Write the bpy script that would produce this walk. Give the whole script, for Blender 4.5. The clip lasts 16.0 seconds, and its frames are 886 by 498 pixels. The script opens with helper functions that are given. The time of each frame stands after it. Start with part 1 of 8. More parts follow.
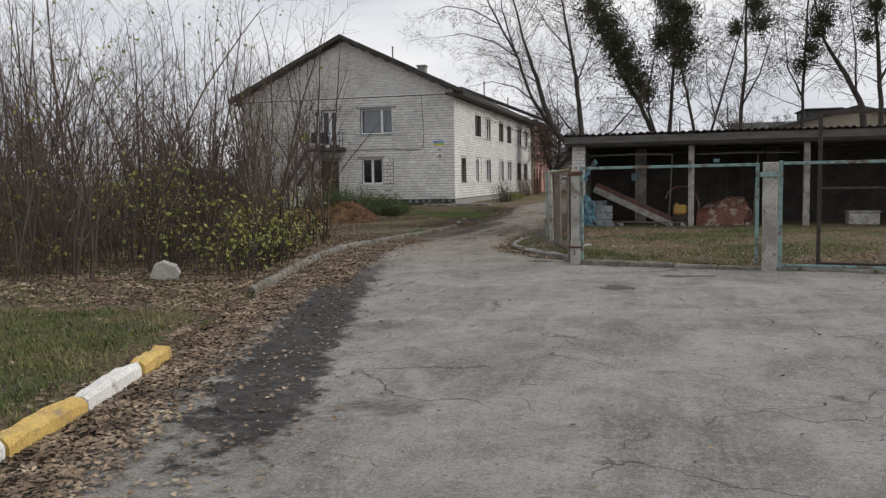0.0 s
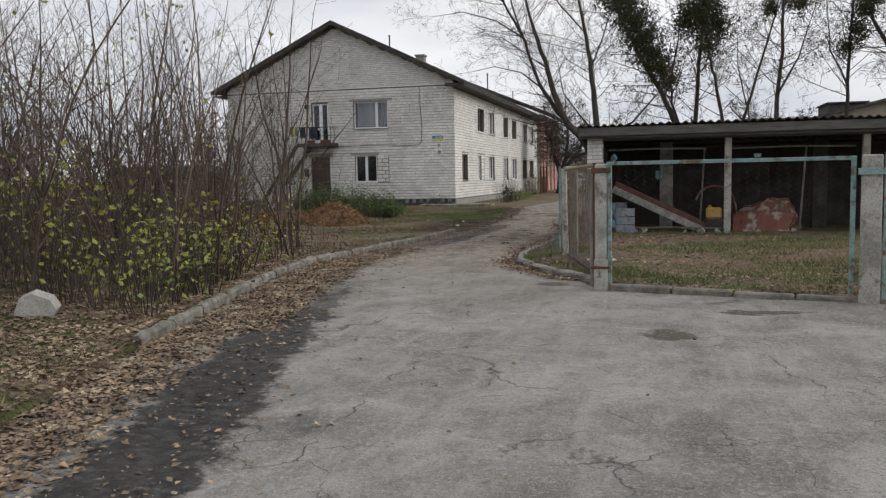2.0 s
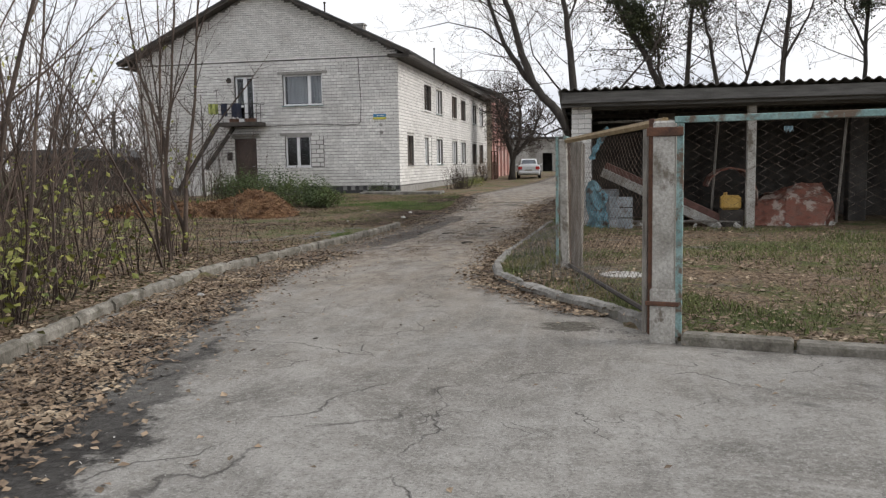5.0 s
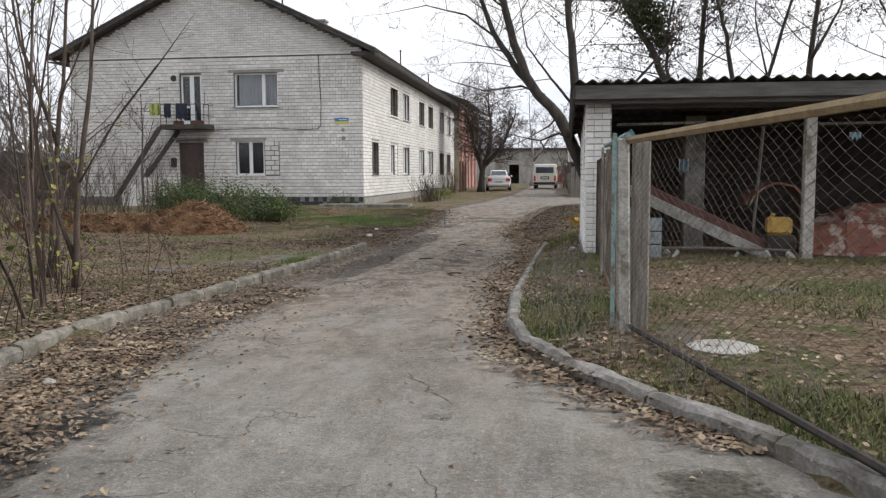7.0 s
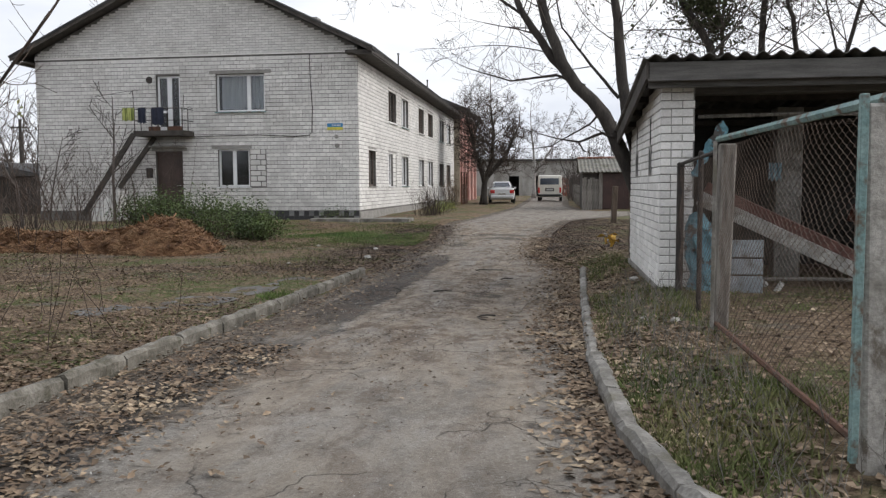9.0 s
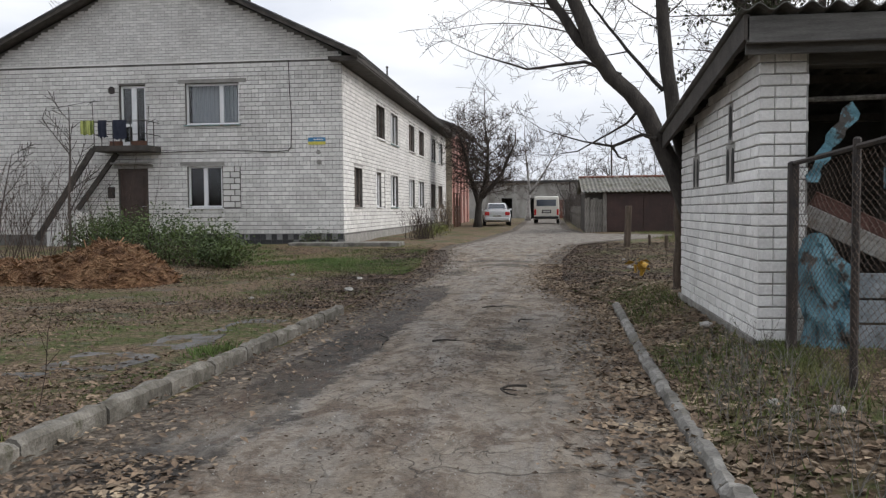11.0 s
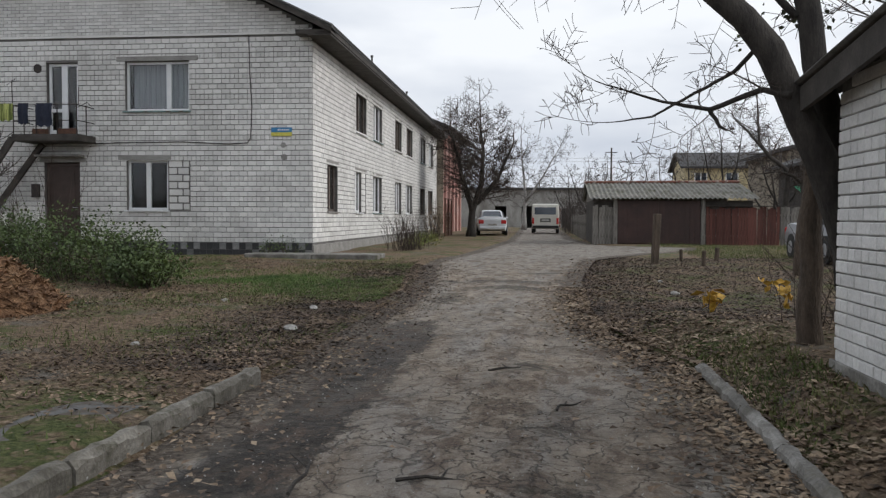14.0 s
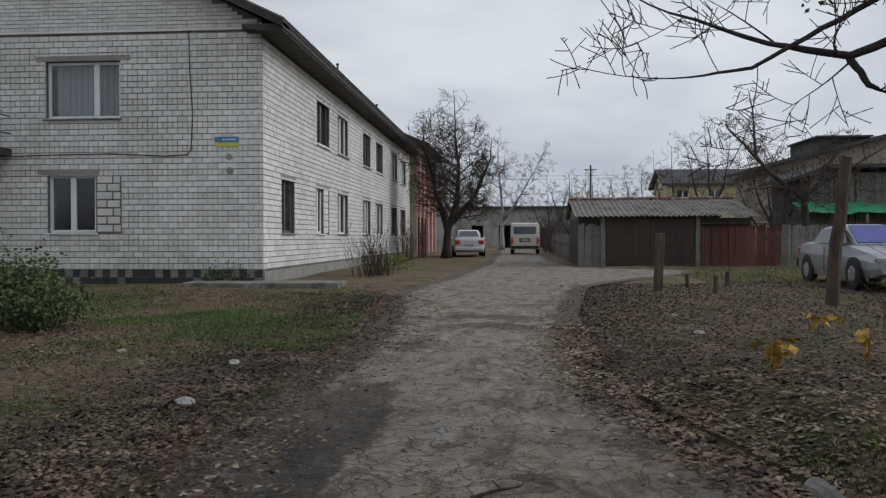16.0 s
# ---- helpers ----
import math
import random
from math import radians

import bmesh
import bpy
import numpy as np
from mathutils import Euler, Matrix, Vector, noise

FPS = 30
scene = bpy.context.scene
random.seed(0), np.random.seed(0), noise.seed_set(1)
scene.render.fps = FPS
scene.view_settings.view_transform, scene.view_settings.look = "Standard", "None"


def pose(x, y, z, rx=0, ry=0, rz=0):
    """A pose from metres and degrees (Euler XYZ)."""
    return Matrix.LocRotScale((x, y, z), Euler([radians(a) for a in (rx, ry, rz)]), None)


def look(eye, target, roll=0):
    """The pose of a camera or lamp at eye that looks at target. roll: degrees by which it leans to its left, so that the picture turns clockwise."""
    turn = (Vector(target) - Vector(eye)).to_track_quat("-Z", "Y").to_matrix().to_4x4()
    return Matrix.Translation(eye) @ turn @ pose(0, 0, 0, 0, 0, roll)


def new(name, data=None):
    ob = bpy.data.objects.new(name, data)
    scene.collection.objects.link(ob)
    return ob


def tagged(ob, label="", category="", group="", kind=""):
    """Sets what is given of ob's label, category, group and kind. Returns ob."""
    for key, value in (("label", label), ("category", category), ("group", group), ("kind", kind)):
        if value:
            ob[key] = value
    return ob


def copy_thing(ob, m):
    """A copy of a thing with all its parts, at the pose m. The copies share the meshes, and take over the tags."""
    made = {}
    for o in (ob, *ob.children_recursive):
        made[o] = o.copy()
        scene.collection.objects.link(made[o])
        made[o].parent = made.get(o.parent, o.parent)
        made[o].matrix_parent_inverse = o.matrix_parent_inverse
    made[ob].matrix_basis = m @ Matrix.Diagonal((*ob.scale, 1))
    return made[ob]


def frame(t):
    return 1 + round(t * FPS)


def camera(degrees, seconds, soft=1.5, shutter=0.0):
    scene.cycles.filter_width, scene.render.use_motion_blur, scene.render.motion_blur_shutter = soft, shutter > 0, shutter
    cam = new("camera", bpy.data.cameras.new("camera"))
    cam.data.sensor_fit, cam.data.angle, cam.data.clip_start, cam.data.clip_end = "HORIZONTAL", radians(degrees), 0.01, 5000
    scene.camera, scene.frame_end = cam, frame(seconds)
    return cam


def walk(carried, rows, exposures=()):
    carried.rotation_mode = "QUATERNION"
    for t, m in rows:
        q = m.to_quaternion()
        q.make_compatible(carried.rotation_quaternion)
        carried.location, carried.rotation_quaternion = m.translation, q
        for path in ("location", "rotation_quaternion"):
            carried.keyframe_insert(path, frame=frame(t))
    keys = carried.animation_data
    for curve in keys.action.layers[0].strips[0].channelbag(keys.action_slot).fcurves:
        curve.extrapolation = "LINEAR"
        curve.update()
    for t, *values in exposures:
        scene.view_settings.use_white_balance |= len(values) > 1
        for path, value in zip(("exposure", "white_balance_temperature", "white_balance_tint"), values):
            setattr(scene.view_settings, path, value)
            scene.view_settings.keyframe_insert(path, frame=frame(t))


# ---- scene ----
cam = camera(56.5, 16.0, soft=1.3)
PATH = [
    (0, (-0.25, 2.132, 1.569), (-0.754, 4.06, 1.401), -1.0),
    (0.5, (-0.426, 3.005, 1.581), (-0.93, 4.934, 1.414), -1.1),
    (1, (-0.599, 3.876, 1.591), (-1.107, 5.804, 1.427), -1.1),
    (1.5, (-0.807, 4.807, 1.594), (-1.318, 6.734, 1.429), -1.1),
    (2, (-0.876, 5.75, 1.575), (-1.392, 7.675, 1.402), -1.0),
    (2.5, (-0.984, 6.665, 1.564), (-1.515, 8.586, 1.395), -0.8),
    (3, (-1.22, 7.429, 1.526), (-1.745, 9.352, 1.354), -0.6),
    (3.5, (-1.364, 8.226, 1.476), (-1.853, 10.157, 1.295), -0.6),
    (4, (-1.639, 9.001, 1.438), (-2.093, 10.938, 1.235), -0.9),
    (6.5, (-2.918, 13.321, 1.408), (-3.214, 15.289, 1.21), -0.4),
    (7, (-3.191, 14.177, 1.401), (-3.478, 16.148, 1.22), -0.2),
    (7.5, (-3.404, 15.1, 1.39), (-3.699, 17.072, 1.231), -0.2),
    (8, (-3.672, 15.903, 1.343), (-3.975, 17.875, 1.204), 0.1),
    (8.5, (-3.848, 16.762, 1.308), (-4.14, 18.736, 1.173), 0.2),
    (9, (-4.084, 17.514, 1.347), (-4.357, 19.49, 1.196), -0.3),
    (11.3, (-4.71, 21.113, 1.225), (-4.958, 23.095, 1.136), -0.4),
    (11.5, (-4.764, 21.47, 1.217), (-5.015, 23.452, 1.13), -0.4),
    (12, (-4.915, 22.224, 1.204), (-5.176, 24.205, 1.123), -0.5),
    (12.5, (-4.988, 22.94, 1.203), (-5.244, 24.922, 1.12), -0.5),
    (13, (-5.088, 23.708, 1.196), (-5.338, 25.69, 1.115), -0.3),
    (13.5, (-5.123, 24.481, 1.207), (-5.359, 26.465, 1.131), 0.1),
    (14, (-5.16, 25.289, 1.19), (-5.386, 27.275, 1.115), 0.3),
    (14.5, (-5.185, 26.051, 1.194), (-5.399, 28.039, 1.126), 0.2),
    (15, (-5.244, 26.801, 1.205), (-5.459, 28.788, 1.155), -0.2),
    (15.5, (-5.319, 27.545, 1.214), (-5.518, 29.535, 1.177), -0.3),
    (16, (-5.361, 28.347, 1.233), (-5.53, 30.34, 1.206), -0.1),
]
walk(cam, [(t, look(eye, target, roll)) for t, eye, target, roll in PATH],
     exposures=[(0.0, 0.1, 6650, 10), (1.0, 0.16, 6650, 10), (2.0, 0.18, 6650, 10), (4.0, 0.34, 6650, 10), (6.3, 0.64, 6600, 10), (7.5, 0.6, 6550, 10), (8.2, 0.47, 6500, 10), (9.2, 0.49, 6500, 10),
                (11.3, 0.36, 6450, 10), (12.2, 0.28, 6450, 10), (13.4, 0.24, 6400, 10), (14.0, 0.18, 6350, 9), (15.2, 0.12, 6300, 8), (16.0, -0.24, 6200, 8)])

# ---- world and light: overcast late autumn day ----
SUN_EL, SUN_ROT = radians(33), radians(84)
world = bpy.data.worlds.new("overcast_sky")
scene.world = world
world.use_nodes = True
wt = world.node_tree
wt.nodes.clear()
w_out = wt.nodes.new("ShaderNodeOutputWorld")
w_bg = wt.nodes.new("ShaderNodeBackground")
w_bg.inputs["Strength"].default_value = 0.1
w_sky = wt.nodes.new("ShaderNodeTexSky")
w_sky.sky_type = "NISHITA"
w_sky.sun_disc = False
w_sky.sun_elevation, w_sky.sun_rotation = SUN_EL, SUN_ROT
w_sky.air_density, w_sky.dust_density, w_sky.ozone_density = 1.0, 4.0, 1.0
w_co = wt.nodes.new("ShaderNodeTexCoord")
w_map = wt.nodes.new("ShaderNodeMapping")
w_map.inputs["Scale"].default_value = (1.0, 1.0, 3.2)
w_n = wt.nodes.new("ShaderNodeTexNoise")
w_n.inputs["Scale"].default_value, w_n.inputs["Detail"].default_value, w_n.inputs["Roughness"].default_value = 2.3, 5.0, 0.5
w_ramp = wt.nodes.new("ShaderNodeValToRGB")
w_ramp.color_ramp.elements[0].position, w_ramp.color_ramp.elements[0].color = 0.36, (5.7, 6.05, 6.8, 1)
w_ramp.color_ramp.elements[1].position, w_ramp.color_ramp.elements[1].color = 0.62, (8.9, 9.0, 9.25, 1)
w_mix = wt.nodes.new("ShaderNodeMix")
w_mix.data_type = "RGBA"
w_mix.inputs["Factor"].default_value = 0.93
wt.links.new(w_co.outputs["Generated"], w_map.inputs["Vector"])
wt.links.new(w_map.outputs["Vector"], w_n.inputs["Vector"])
wt.links.new(w_n.outputs["Fac"], w_ramp.inputs["Fac"])
wt.links.new(w_sky.outputs["Color"], w_mix.inputs["A"])
wt.links.new(w_ramp.outputs["Color"], w_mix.inputs["B"])
wt.links.new(w_mix.outputs["Result"], w_bg.inputs["Color"])
wt.links.new(w_bg.outputs["Background"], w_out.inputs["Surface"])

sun_data = bpy.data.lights.new("sun", "SUN")
sun_data.energy, sun_data.angle, sun_data.color = 1.35, radians(30), (1.0, 0.97, 0.93)
sun = new("sun", sun_data)
sun.matrix_basis = look((40, 4, 26), (0, 0, 0))


# ---- small builders ----
class Build:
    """Gathers vertices and faces of one mesh."""

    def __init__(self):
        self.v, self.f = [], []

    def add(self, verts, faces):
        n = len(self.v)
        self.v.extend([tuple(p) for p in verts])
        self.f.extend([tuple(n + i for i in f) for f in faces])
        return self

    def box(self, x0, x1, y0, y1, z0, z1, c=0.0, m=None):
        """A box, with chamfered edges where c > 0, turned by m."""
        if c <= 0:
            vs = [(x, y, z) for z in (z0, z1) for y in (y0, y1) for x in (x0, x1)]
            fs = [(0, 2, 3, 1), (4, 5, 7, 6), (0, 1, 5, 4), (2, 6, 7, 3), (0, 4, 6, 2), (1, 3, 7, 5)]
        else:
            vs, ids = [], {}
            lo, hi = (x0, y0, z0), (x1, y1, z1)
            for sx in (0, 1):
                for sy in (0, 1):
                    for sz in (0, 1):
                        s = (sx, sy, sz)
                        for a in range(3):
                            p = []
                            for k in range(3):
                                q = hi[k] if s[k] else lo[k]
                                p.append(q if k == a else q - c if s[k] else q + c)
                            ids[s, a] = len(vs)
                            vs.append(p)
            fs = []
            for a in range(3):
                b, d = (a + 1) % 3, (a + 2) % 3
                for s in (0, 1):
                    def key(i, j):
                        k = [0, 0, 0]
                        k[a], k[b], k[d] = s, i, j
                        return tuple(k)
                    q = [ids[key(0, 0), a], ids[key(1, 0), a], ids[key(1, 1), a], ids[key(0, 1), a]]
                    fs.append(q if s else q[::-1])
                for i in (0, 1):
                    for j in (0, 1):
                        k0, k1 = [0, 0, 0], [0, 0, 0]
                        k0[b] = k1[b] = i
                        k0[d] = k1[d] = j
                        k1[a] = 1
                        k0, k1 = tuple(k0), tuple(k1)
                        q = [ids[k0, b], ids[k1, b], ids[k1, d], ids[k0, d]]
                        fs.append(q[::-1] if i == j else q)
            for sx in (0, 1):
                for sy in (0, 1):
                    for sz in (0, 1):
                        q = [ids[(sx, sy, sz), a] for a in range(3)]
                        fs.append(q if (sx + sy + sz) % 2 else q[::-1])
        if m is not None:
            vs = [m @ Vector(p) for p in vs]
        return self.add(vs, fs)

    def tube(self, pts, radii, n=6, caps=True):
        pts = [Vector(p) for p in pts]
        if not hasattr(radii, "__len__"):
            radii = [radii] * len(pts)
        vs, fs = [], []
        side = None
        for i, p in enumerate(pts):
            d = (pts[min(i + 1, len(pts) - 1)] - pts[max(i - 1, 0)])
            d = d.normalized() if d.length > 1e-9 else Vector((0, 0, 1))
            if side is None:
                side = d.cross(Vector((0, 0, 1)) if abs(d.z) < 0.9 else Vector((1, 0, 0))).normalized()
            else:
                side = (side - d * side.dot(d))
                side = side.normalized() if side.length > 1e-6 else d.orthogonal().normalized()
            up = d.cross(side)
            for k in range(n):
                a = 2 * math.pi * k / n
                vs.append(p + (side * math.cos(a) + up * math.sin(a)) * radii[i])
        for i in range(len(pts) - 1):
            for k in range(n):
                a, b = i * n + k, i * n + (k + 1) % n
                fs.append((a, b, b + n, a + n))
        if caps:
            fs.append(tuple(range(n))[::-1])
            fs.append(tuple(range((len(pts) - 1) * n, len(pts) * n)))
        return self.add(vs, fs)

    def prism(self, outline, y0, y1, m=None):
        """An outline in x and z, drawn out along y."""
        n = len(outline)
        vs = [(x, y0, z) for x, z in outline] + [(x, y1, z) for x, z in outline]
        fs = [tuple(range(n)), tuple(range(2 * n - 1, n - 1, -1))]
        fs += [(i, i + n, (i + 1) % n + n, (i + 1) % n) for i in range(n)]
        if m is not None:
            vs = [m @ Vector(p) for p in vs]
        return self.add(vs, fs)

    def weld(self):
        """Joins vertices that lie on one another."""
        ids, keep, move = {}, [], []
        for p in self.v:
            k = tuple(round(c, 4) for c in p)
            if k not in ids:
                ids[k] = len(keep)
                keep.append(p)
            move.append(ids[k])
        seen, out = {}, []
        for f in self.f:
            g = tuple(move[i] for i in f)
            seen.setdefault(tuple(sorted(g)), []).append(g)
        self.v, self.f = keep, [q[0] for q in seen.values() if len(q) == 1]
        return self

    def mesh(self, name, material, smooth=False):
        me = bpy.data.meshes.new(name)
        me.from_pydata(self.v, [], self.f)
        if material:
            me.materials.append(material)
        if smooth:
            me.shade_smooth()
        me.update()
        return me


def world_of(ob):
    m = ob.matrix_basis.copy()
    if ob.parent:
        m = world_of(ob.parent) @ ob.matrix_parent_inverse @ m
    return m


def part(name, built, material, parent, label="", smooth=False):
    """One mesh object under a thing or a part, built in world coordinates."""
    ob = new(name, built.mesh(name, material, smooth) if isinstance(built, Build) else built)
    ob.parent = parent
    ob.matrix_parent_inverse = world_of(parent).inverted()
    return tagged(ob, label)


def thing(name, place, label, category, group="", kind=""):
    return tagged(new_empty(name, place), label, category, group, kind)


def new_empty(name, place):
    ob = new(name)
    ob.empty_display_size = 0.2
    ob.matrix_basis = Matrix.Translation(place)
    return ob


def whole(name, built, material, label, category, group="", kind="", smooth=False):
    return tagged(new(name, built.mesh(name, material, smooth)), label, category, group, kind)


def array_mesh(name, verts, faces, material):
    """A mesh from numpy arrays: vertices (n, 3) and faces (m, k), all of one size."""
    me = bpy.data.meshes.new(name)
    me.from_pydata(np.asarray(verts, dtype=float).tolist(), [], np.asarray(faces).tolist())
    me.materials.append(material)
    me.update()
    return me


# ---- materials ----
def shader(name, colors, scale=4.0, fine=60.0, rough=0.85, bump=0.3, bump_dist=0.01, metal=0.0, spread=(0.35, 0.65), island=0.0, objects=0.0,
           fine_amount=0.35, stretch=(1, 1, 1), world_space=False, stain=None, rough_var=0.1, spec=0.5):
    """Noise at two scales between colours, with grain, bump, chance variation and stains."""
    m = bpy.data.materials.new(name)
    m.use_nodes = True
    nt = m.node_tree
    nodes, link = nt.nodes, nt.links.new
    b = nodes["Principled BSDF"]
    b.inputs["Metallic"].default_value = metal
    b.inputs["Specular IOR Level"].default_value = spec
    if world_space:
        co = nodes.new("ShaderNodeNewGeometry").outputs["Position"]
    else:
        co = nodes.new("ShaderNodeTexCoord").outputs["Object"]
    mp = nodes.new("ShaderNodeMapping")
    mp.inputs["Scale"].default_value = stretch
    link(co, mp.inputs["Vector"])
    n1, n2 = nodes.new("ShaderNodeTexNoise"), nodes.new("ShaderNodeTexNoise")
    for n, s, d in ((n1, scale, 6), (n2, fine, 4)):
        n.inputs["Scale"].default_value, n.inputs["Detail"].default_value = s, d
        n.inputs["Roughness"].default_value = 0.6
        link(mp.outputs["Vector"], n.inputs["Vector"])
    ramp = nodes.new("ShaderNodeValToRGB")
    els = ramp.color_ramp.elements
    for i, c in enumerate(colors):
        p = spread[0] + (spread[1] - spread[0]) * i / max(1, len(colors) - 1)
        e = els[i] if i < 2 else els.new(p)
        e.position, e.color = p, (*c, 1)
    if len(colors) == 1:
        els[1].color = (*colors[0], 1)
    link(n1.outputs["Fac"], ramp.inputs["Fac"])
    col = ramp.outputs["Color"]

    def value_step(col, source, amount):
        mr = nodes.new("ShaderNodeMapRange")
        mr.inputs["To Min"].default_value, mr.inputs["To Max"].default_value = 1 - amount, 1 + amount
        link(source, mr.inputs["Value"])
        hs = nodes.new("ShaderNodeHueSaturation")
        link(mr.outputs["Result"], hs.inputs["Value"])
        link(col, hs.inputs["Color"])
        return hs.outputs["Color"]

    if fine_amount:
        mr = nodes.new("ShaderNodeMapRange")
        mr.inputs["From Min"].default_value, mr.inputs["From Max"].default_value = 0.25, 0.75
        link(n2.outputs["Fac"], mr.inputs["Value"])
        col = value_step(col, mr.outputs["Result"], fine_amount)
    if island:
        col = value_step(col, nodes.new("ShaderNodeNewGeometry").outputs["Random Per Island"], island)
    if objects:
        col = value_step(col, nodes.new("ShaderNodeObjectInfo").outputs["Random"], objects)
    if stain:
        color, s, lo, hi, st = stain
        n3 = nodes.new("ShaderNodeTexNoise")
        n3.inputs["Scale"].default_value, n3.inputs["Detail"].default_value = s, 7
        n3.inputs["Roughness"].default_value = 0.65
        mp3 = nodes.new("ShaderNodeMapping")
        mp3.inputs["Scale"].default_value = st
        mp3.inputs["Location"].default_value = (3.1, 7.7, 1.3)
        link(co, mp3.inputs["Vector"])
        link(mp3.outputs["Vector"], n3.inputs["Vector"])
        mr = nodes.new("ShaderNodeMapRange")
        mr.inputs["From Min"].default_value, mr.inputs["From Max"].default_value = lo, hi
        link(n3.outputs["Fac"], mr.inputs["Value"])
        mx = nodes.new("ShaderNodeMix")
        mx.data_type = "RGBA"
        link(mr.outputs["Result"], mx.inputs["Factor"])
        link(col, mx.inputs["A"])
        mx.inputs["B"].default_value = (*color, 1)
        col = mx.outputs["Result"]
    link(col, b.inputs["Base Color"])
    mr = nodes.new("ShaderNodeMapRange")
    mr.inputs["To Min"].default_value, mr.inputs["To Max"].default_value = max(0.02, rough - rough_var), min(1, rough + rough_var)
    link(n2.outputs["Fac"], mr.inputs["Value"])
    link(mr.outputs["Result"], b.inputs["Roughness"])
    if bump:
        bp = nodes.new("ShaderNodeBump")
        bp.inputs["Strength"].default_value, bp.inputs["Distance"].default_value = bump, bump_dist
        link(n2.outputs["Fac"], bp.inputs["Height"])
        link(bp.outputs["Normal"], b.inputs["Normal"])
    return m


BRICK = shader("white_silicate_brick", [(0.62, 0.605, 0.58), (0.70, 0.685, 0.66), (0.745, 0.73, 0.705)], 0.5, 45, 0.9, 0.5, 0.006, island=0.12, objects=0.12,
               fine_amount=0.12, world_space=True, stain=((0.42, 0.405, 0.375), 1.3, 0.64, 0.85, (1, 1, 0.5)))
SHED_BRICK = shader("whitewashed_brick", [(0.66, 0.65, 0.63), (0.80, 0.79, 0.77)], 1.2, 38, 0.9, 0.6, 0.008, island=0.1, objects=0.1,
                    fine_amount=0.14, world_space=True, stain=((0.36, 0.35, 0.33), 3.0, 0.63, 0.82, (1, 1, 0.7)))
MORTAR = shader("grey_mortar", [(0.10, 0.095, 0.089), (0.19, 0.18, 0.168)], 2.0, 80, 0.95, 0.6, 0.01, world_space=True)
SHED_MORTAR = shader("limewashed_mortar", [(0.20, 0.195, 0.185), (0.42, 0.41, 0.395)], 2.0, 80, 0.95, 0.6, 0.01, world_space=True)
PINK = shader("pink_render", [(0.40, 0.21, 0.18), (0.52, 0.31, 0.27)], 1.5, 40, 0.9, 0.3, world_space=True, stain=((0.3, 0.25, 0.22), 1.2, 0.5, 0.75, (1, 1, 0.4)))
CONCRETE = shader("weathered_concrete", [(0.11, 0.103, 0.09), (0.20, 0.19, 0.172), (0.30, 0.29, 0.268)], 3.5, 40, 0.9, 0.6, 0.012, world_space=True, objects=0.1,
                  stain=((0.13, 0.12, 0.085), 2.2, 0.52, 0.72, (1, 1, 1)))
OLD_KERB = shader("mossy_worn_kerb", [(0.09, 0.082, 0.066), (0.165, 0.152, 0.128), (0.25, 0.235, 0.205)], 4, 40, 0.92, 0.8, 0.015, world_space=True, objects=0.15,
                  stain=((0.06, 0.058, 0.032), 5, 0.57, 0.70, (1, 1, 1)))
WHITEWASH = shader("flaking_whitewash", [(0.24, 0.228, 0.20), (0.37, 0.355, 0.325), (0.43, 0.415, 0.385)], 3, 45, 0.9, 0.6, 0.012, world_space=True,
                   stain=((0.15, 0.13, 0.105), 7, 0.56, 0.64, (1, 1, 0.6)))
LINTEL = shader("grey_concrete_lintel", [(0.22, 0.21, 0.195), (0.31, 0.30, 0.28)], 3, 50, 0.9, 0.4, world_space=True)
KERB_YELLOW = shader("yellow_kerb_paint", [(0.50, 0.33, 0.09), (0.62, 0.44, 0.14)], 4, 60, 0.75, 0.6, 0.012, stain=((0.22, 0.19, 0.13), 6, 0.55, 0.7, (1, 1, 1)), world_space=True)
KERB_WHITE = shader("white_kerb_paint", [(0.62, 0.61, 0.58), (0.76, 0.75, 0.72)], 4, 60, 0.75, 0.6, 0.012, stain=((0.3, 0.28, 0.24), 6, 0.58, 0.7, (1, 1, 1)), world_space=True)
DARK_TILE = shader("dark_plinth_tile", [(0.02, 0.02, 0.022), (0.045, 0.045, 0.048)], 6, 70, 0.5, 0.2, objects=0.3)
GREY_TILE = shader("grey_plinth_tile", [(0.13, 0.13, 0.13), (0.22, 0.22, 0.215)], 6, 70, 0.6, 0.2, objects=0.3)
ROOF_SHEET = shader("asbestos_roof_sheet", [(0.09, 0.088, 0.085), (0.17, 0.165, 0.155)], 2.0, 40, 0.95, 0.5, stain=((0.05, 0.055, 0.035), 3, 0.5, 0.7, (1, 1, 1)), world_space=True)
PALE_SHEET = shader("mossy_roof_sheet", [(0.15, 0.145, 0.13), (0.25, 0.24, 0.21)], 2.0, 40, 0.95, 0.5, stain=((0.075, 0.07, 0.04), 2, 0.48, 0.68, (1, 1, 1)), world_space=True)
DARK_WOOD = shader("weathered_dark_wood", [(0.035, 0.03, 0.026), (0.075, 0.066, 0.058)], 3, 50, 0.85, 0.5, objects=0.15, world_space=True)
GREY_WOOD = shader("grey_weathered_wood", [(0.11, 0.10, 0.088), (0.20, 0.185, 0.165), (0.26, 0.245, 0.22)], 5, 60, 0.9, 0.6, 0.008, objects=0.2, stretch=(6, 6, 0.7), island=0.15)
FASCIA = shader("grey_fascia_board", [(0.075, 0.072, 0.068), (0.14, 0.135, 0.128)], 3, 50, 0.9, 0.5, stretch=(0.6, 4, 6), world_space=True)
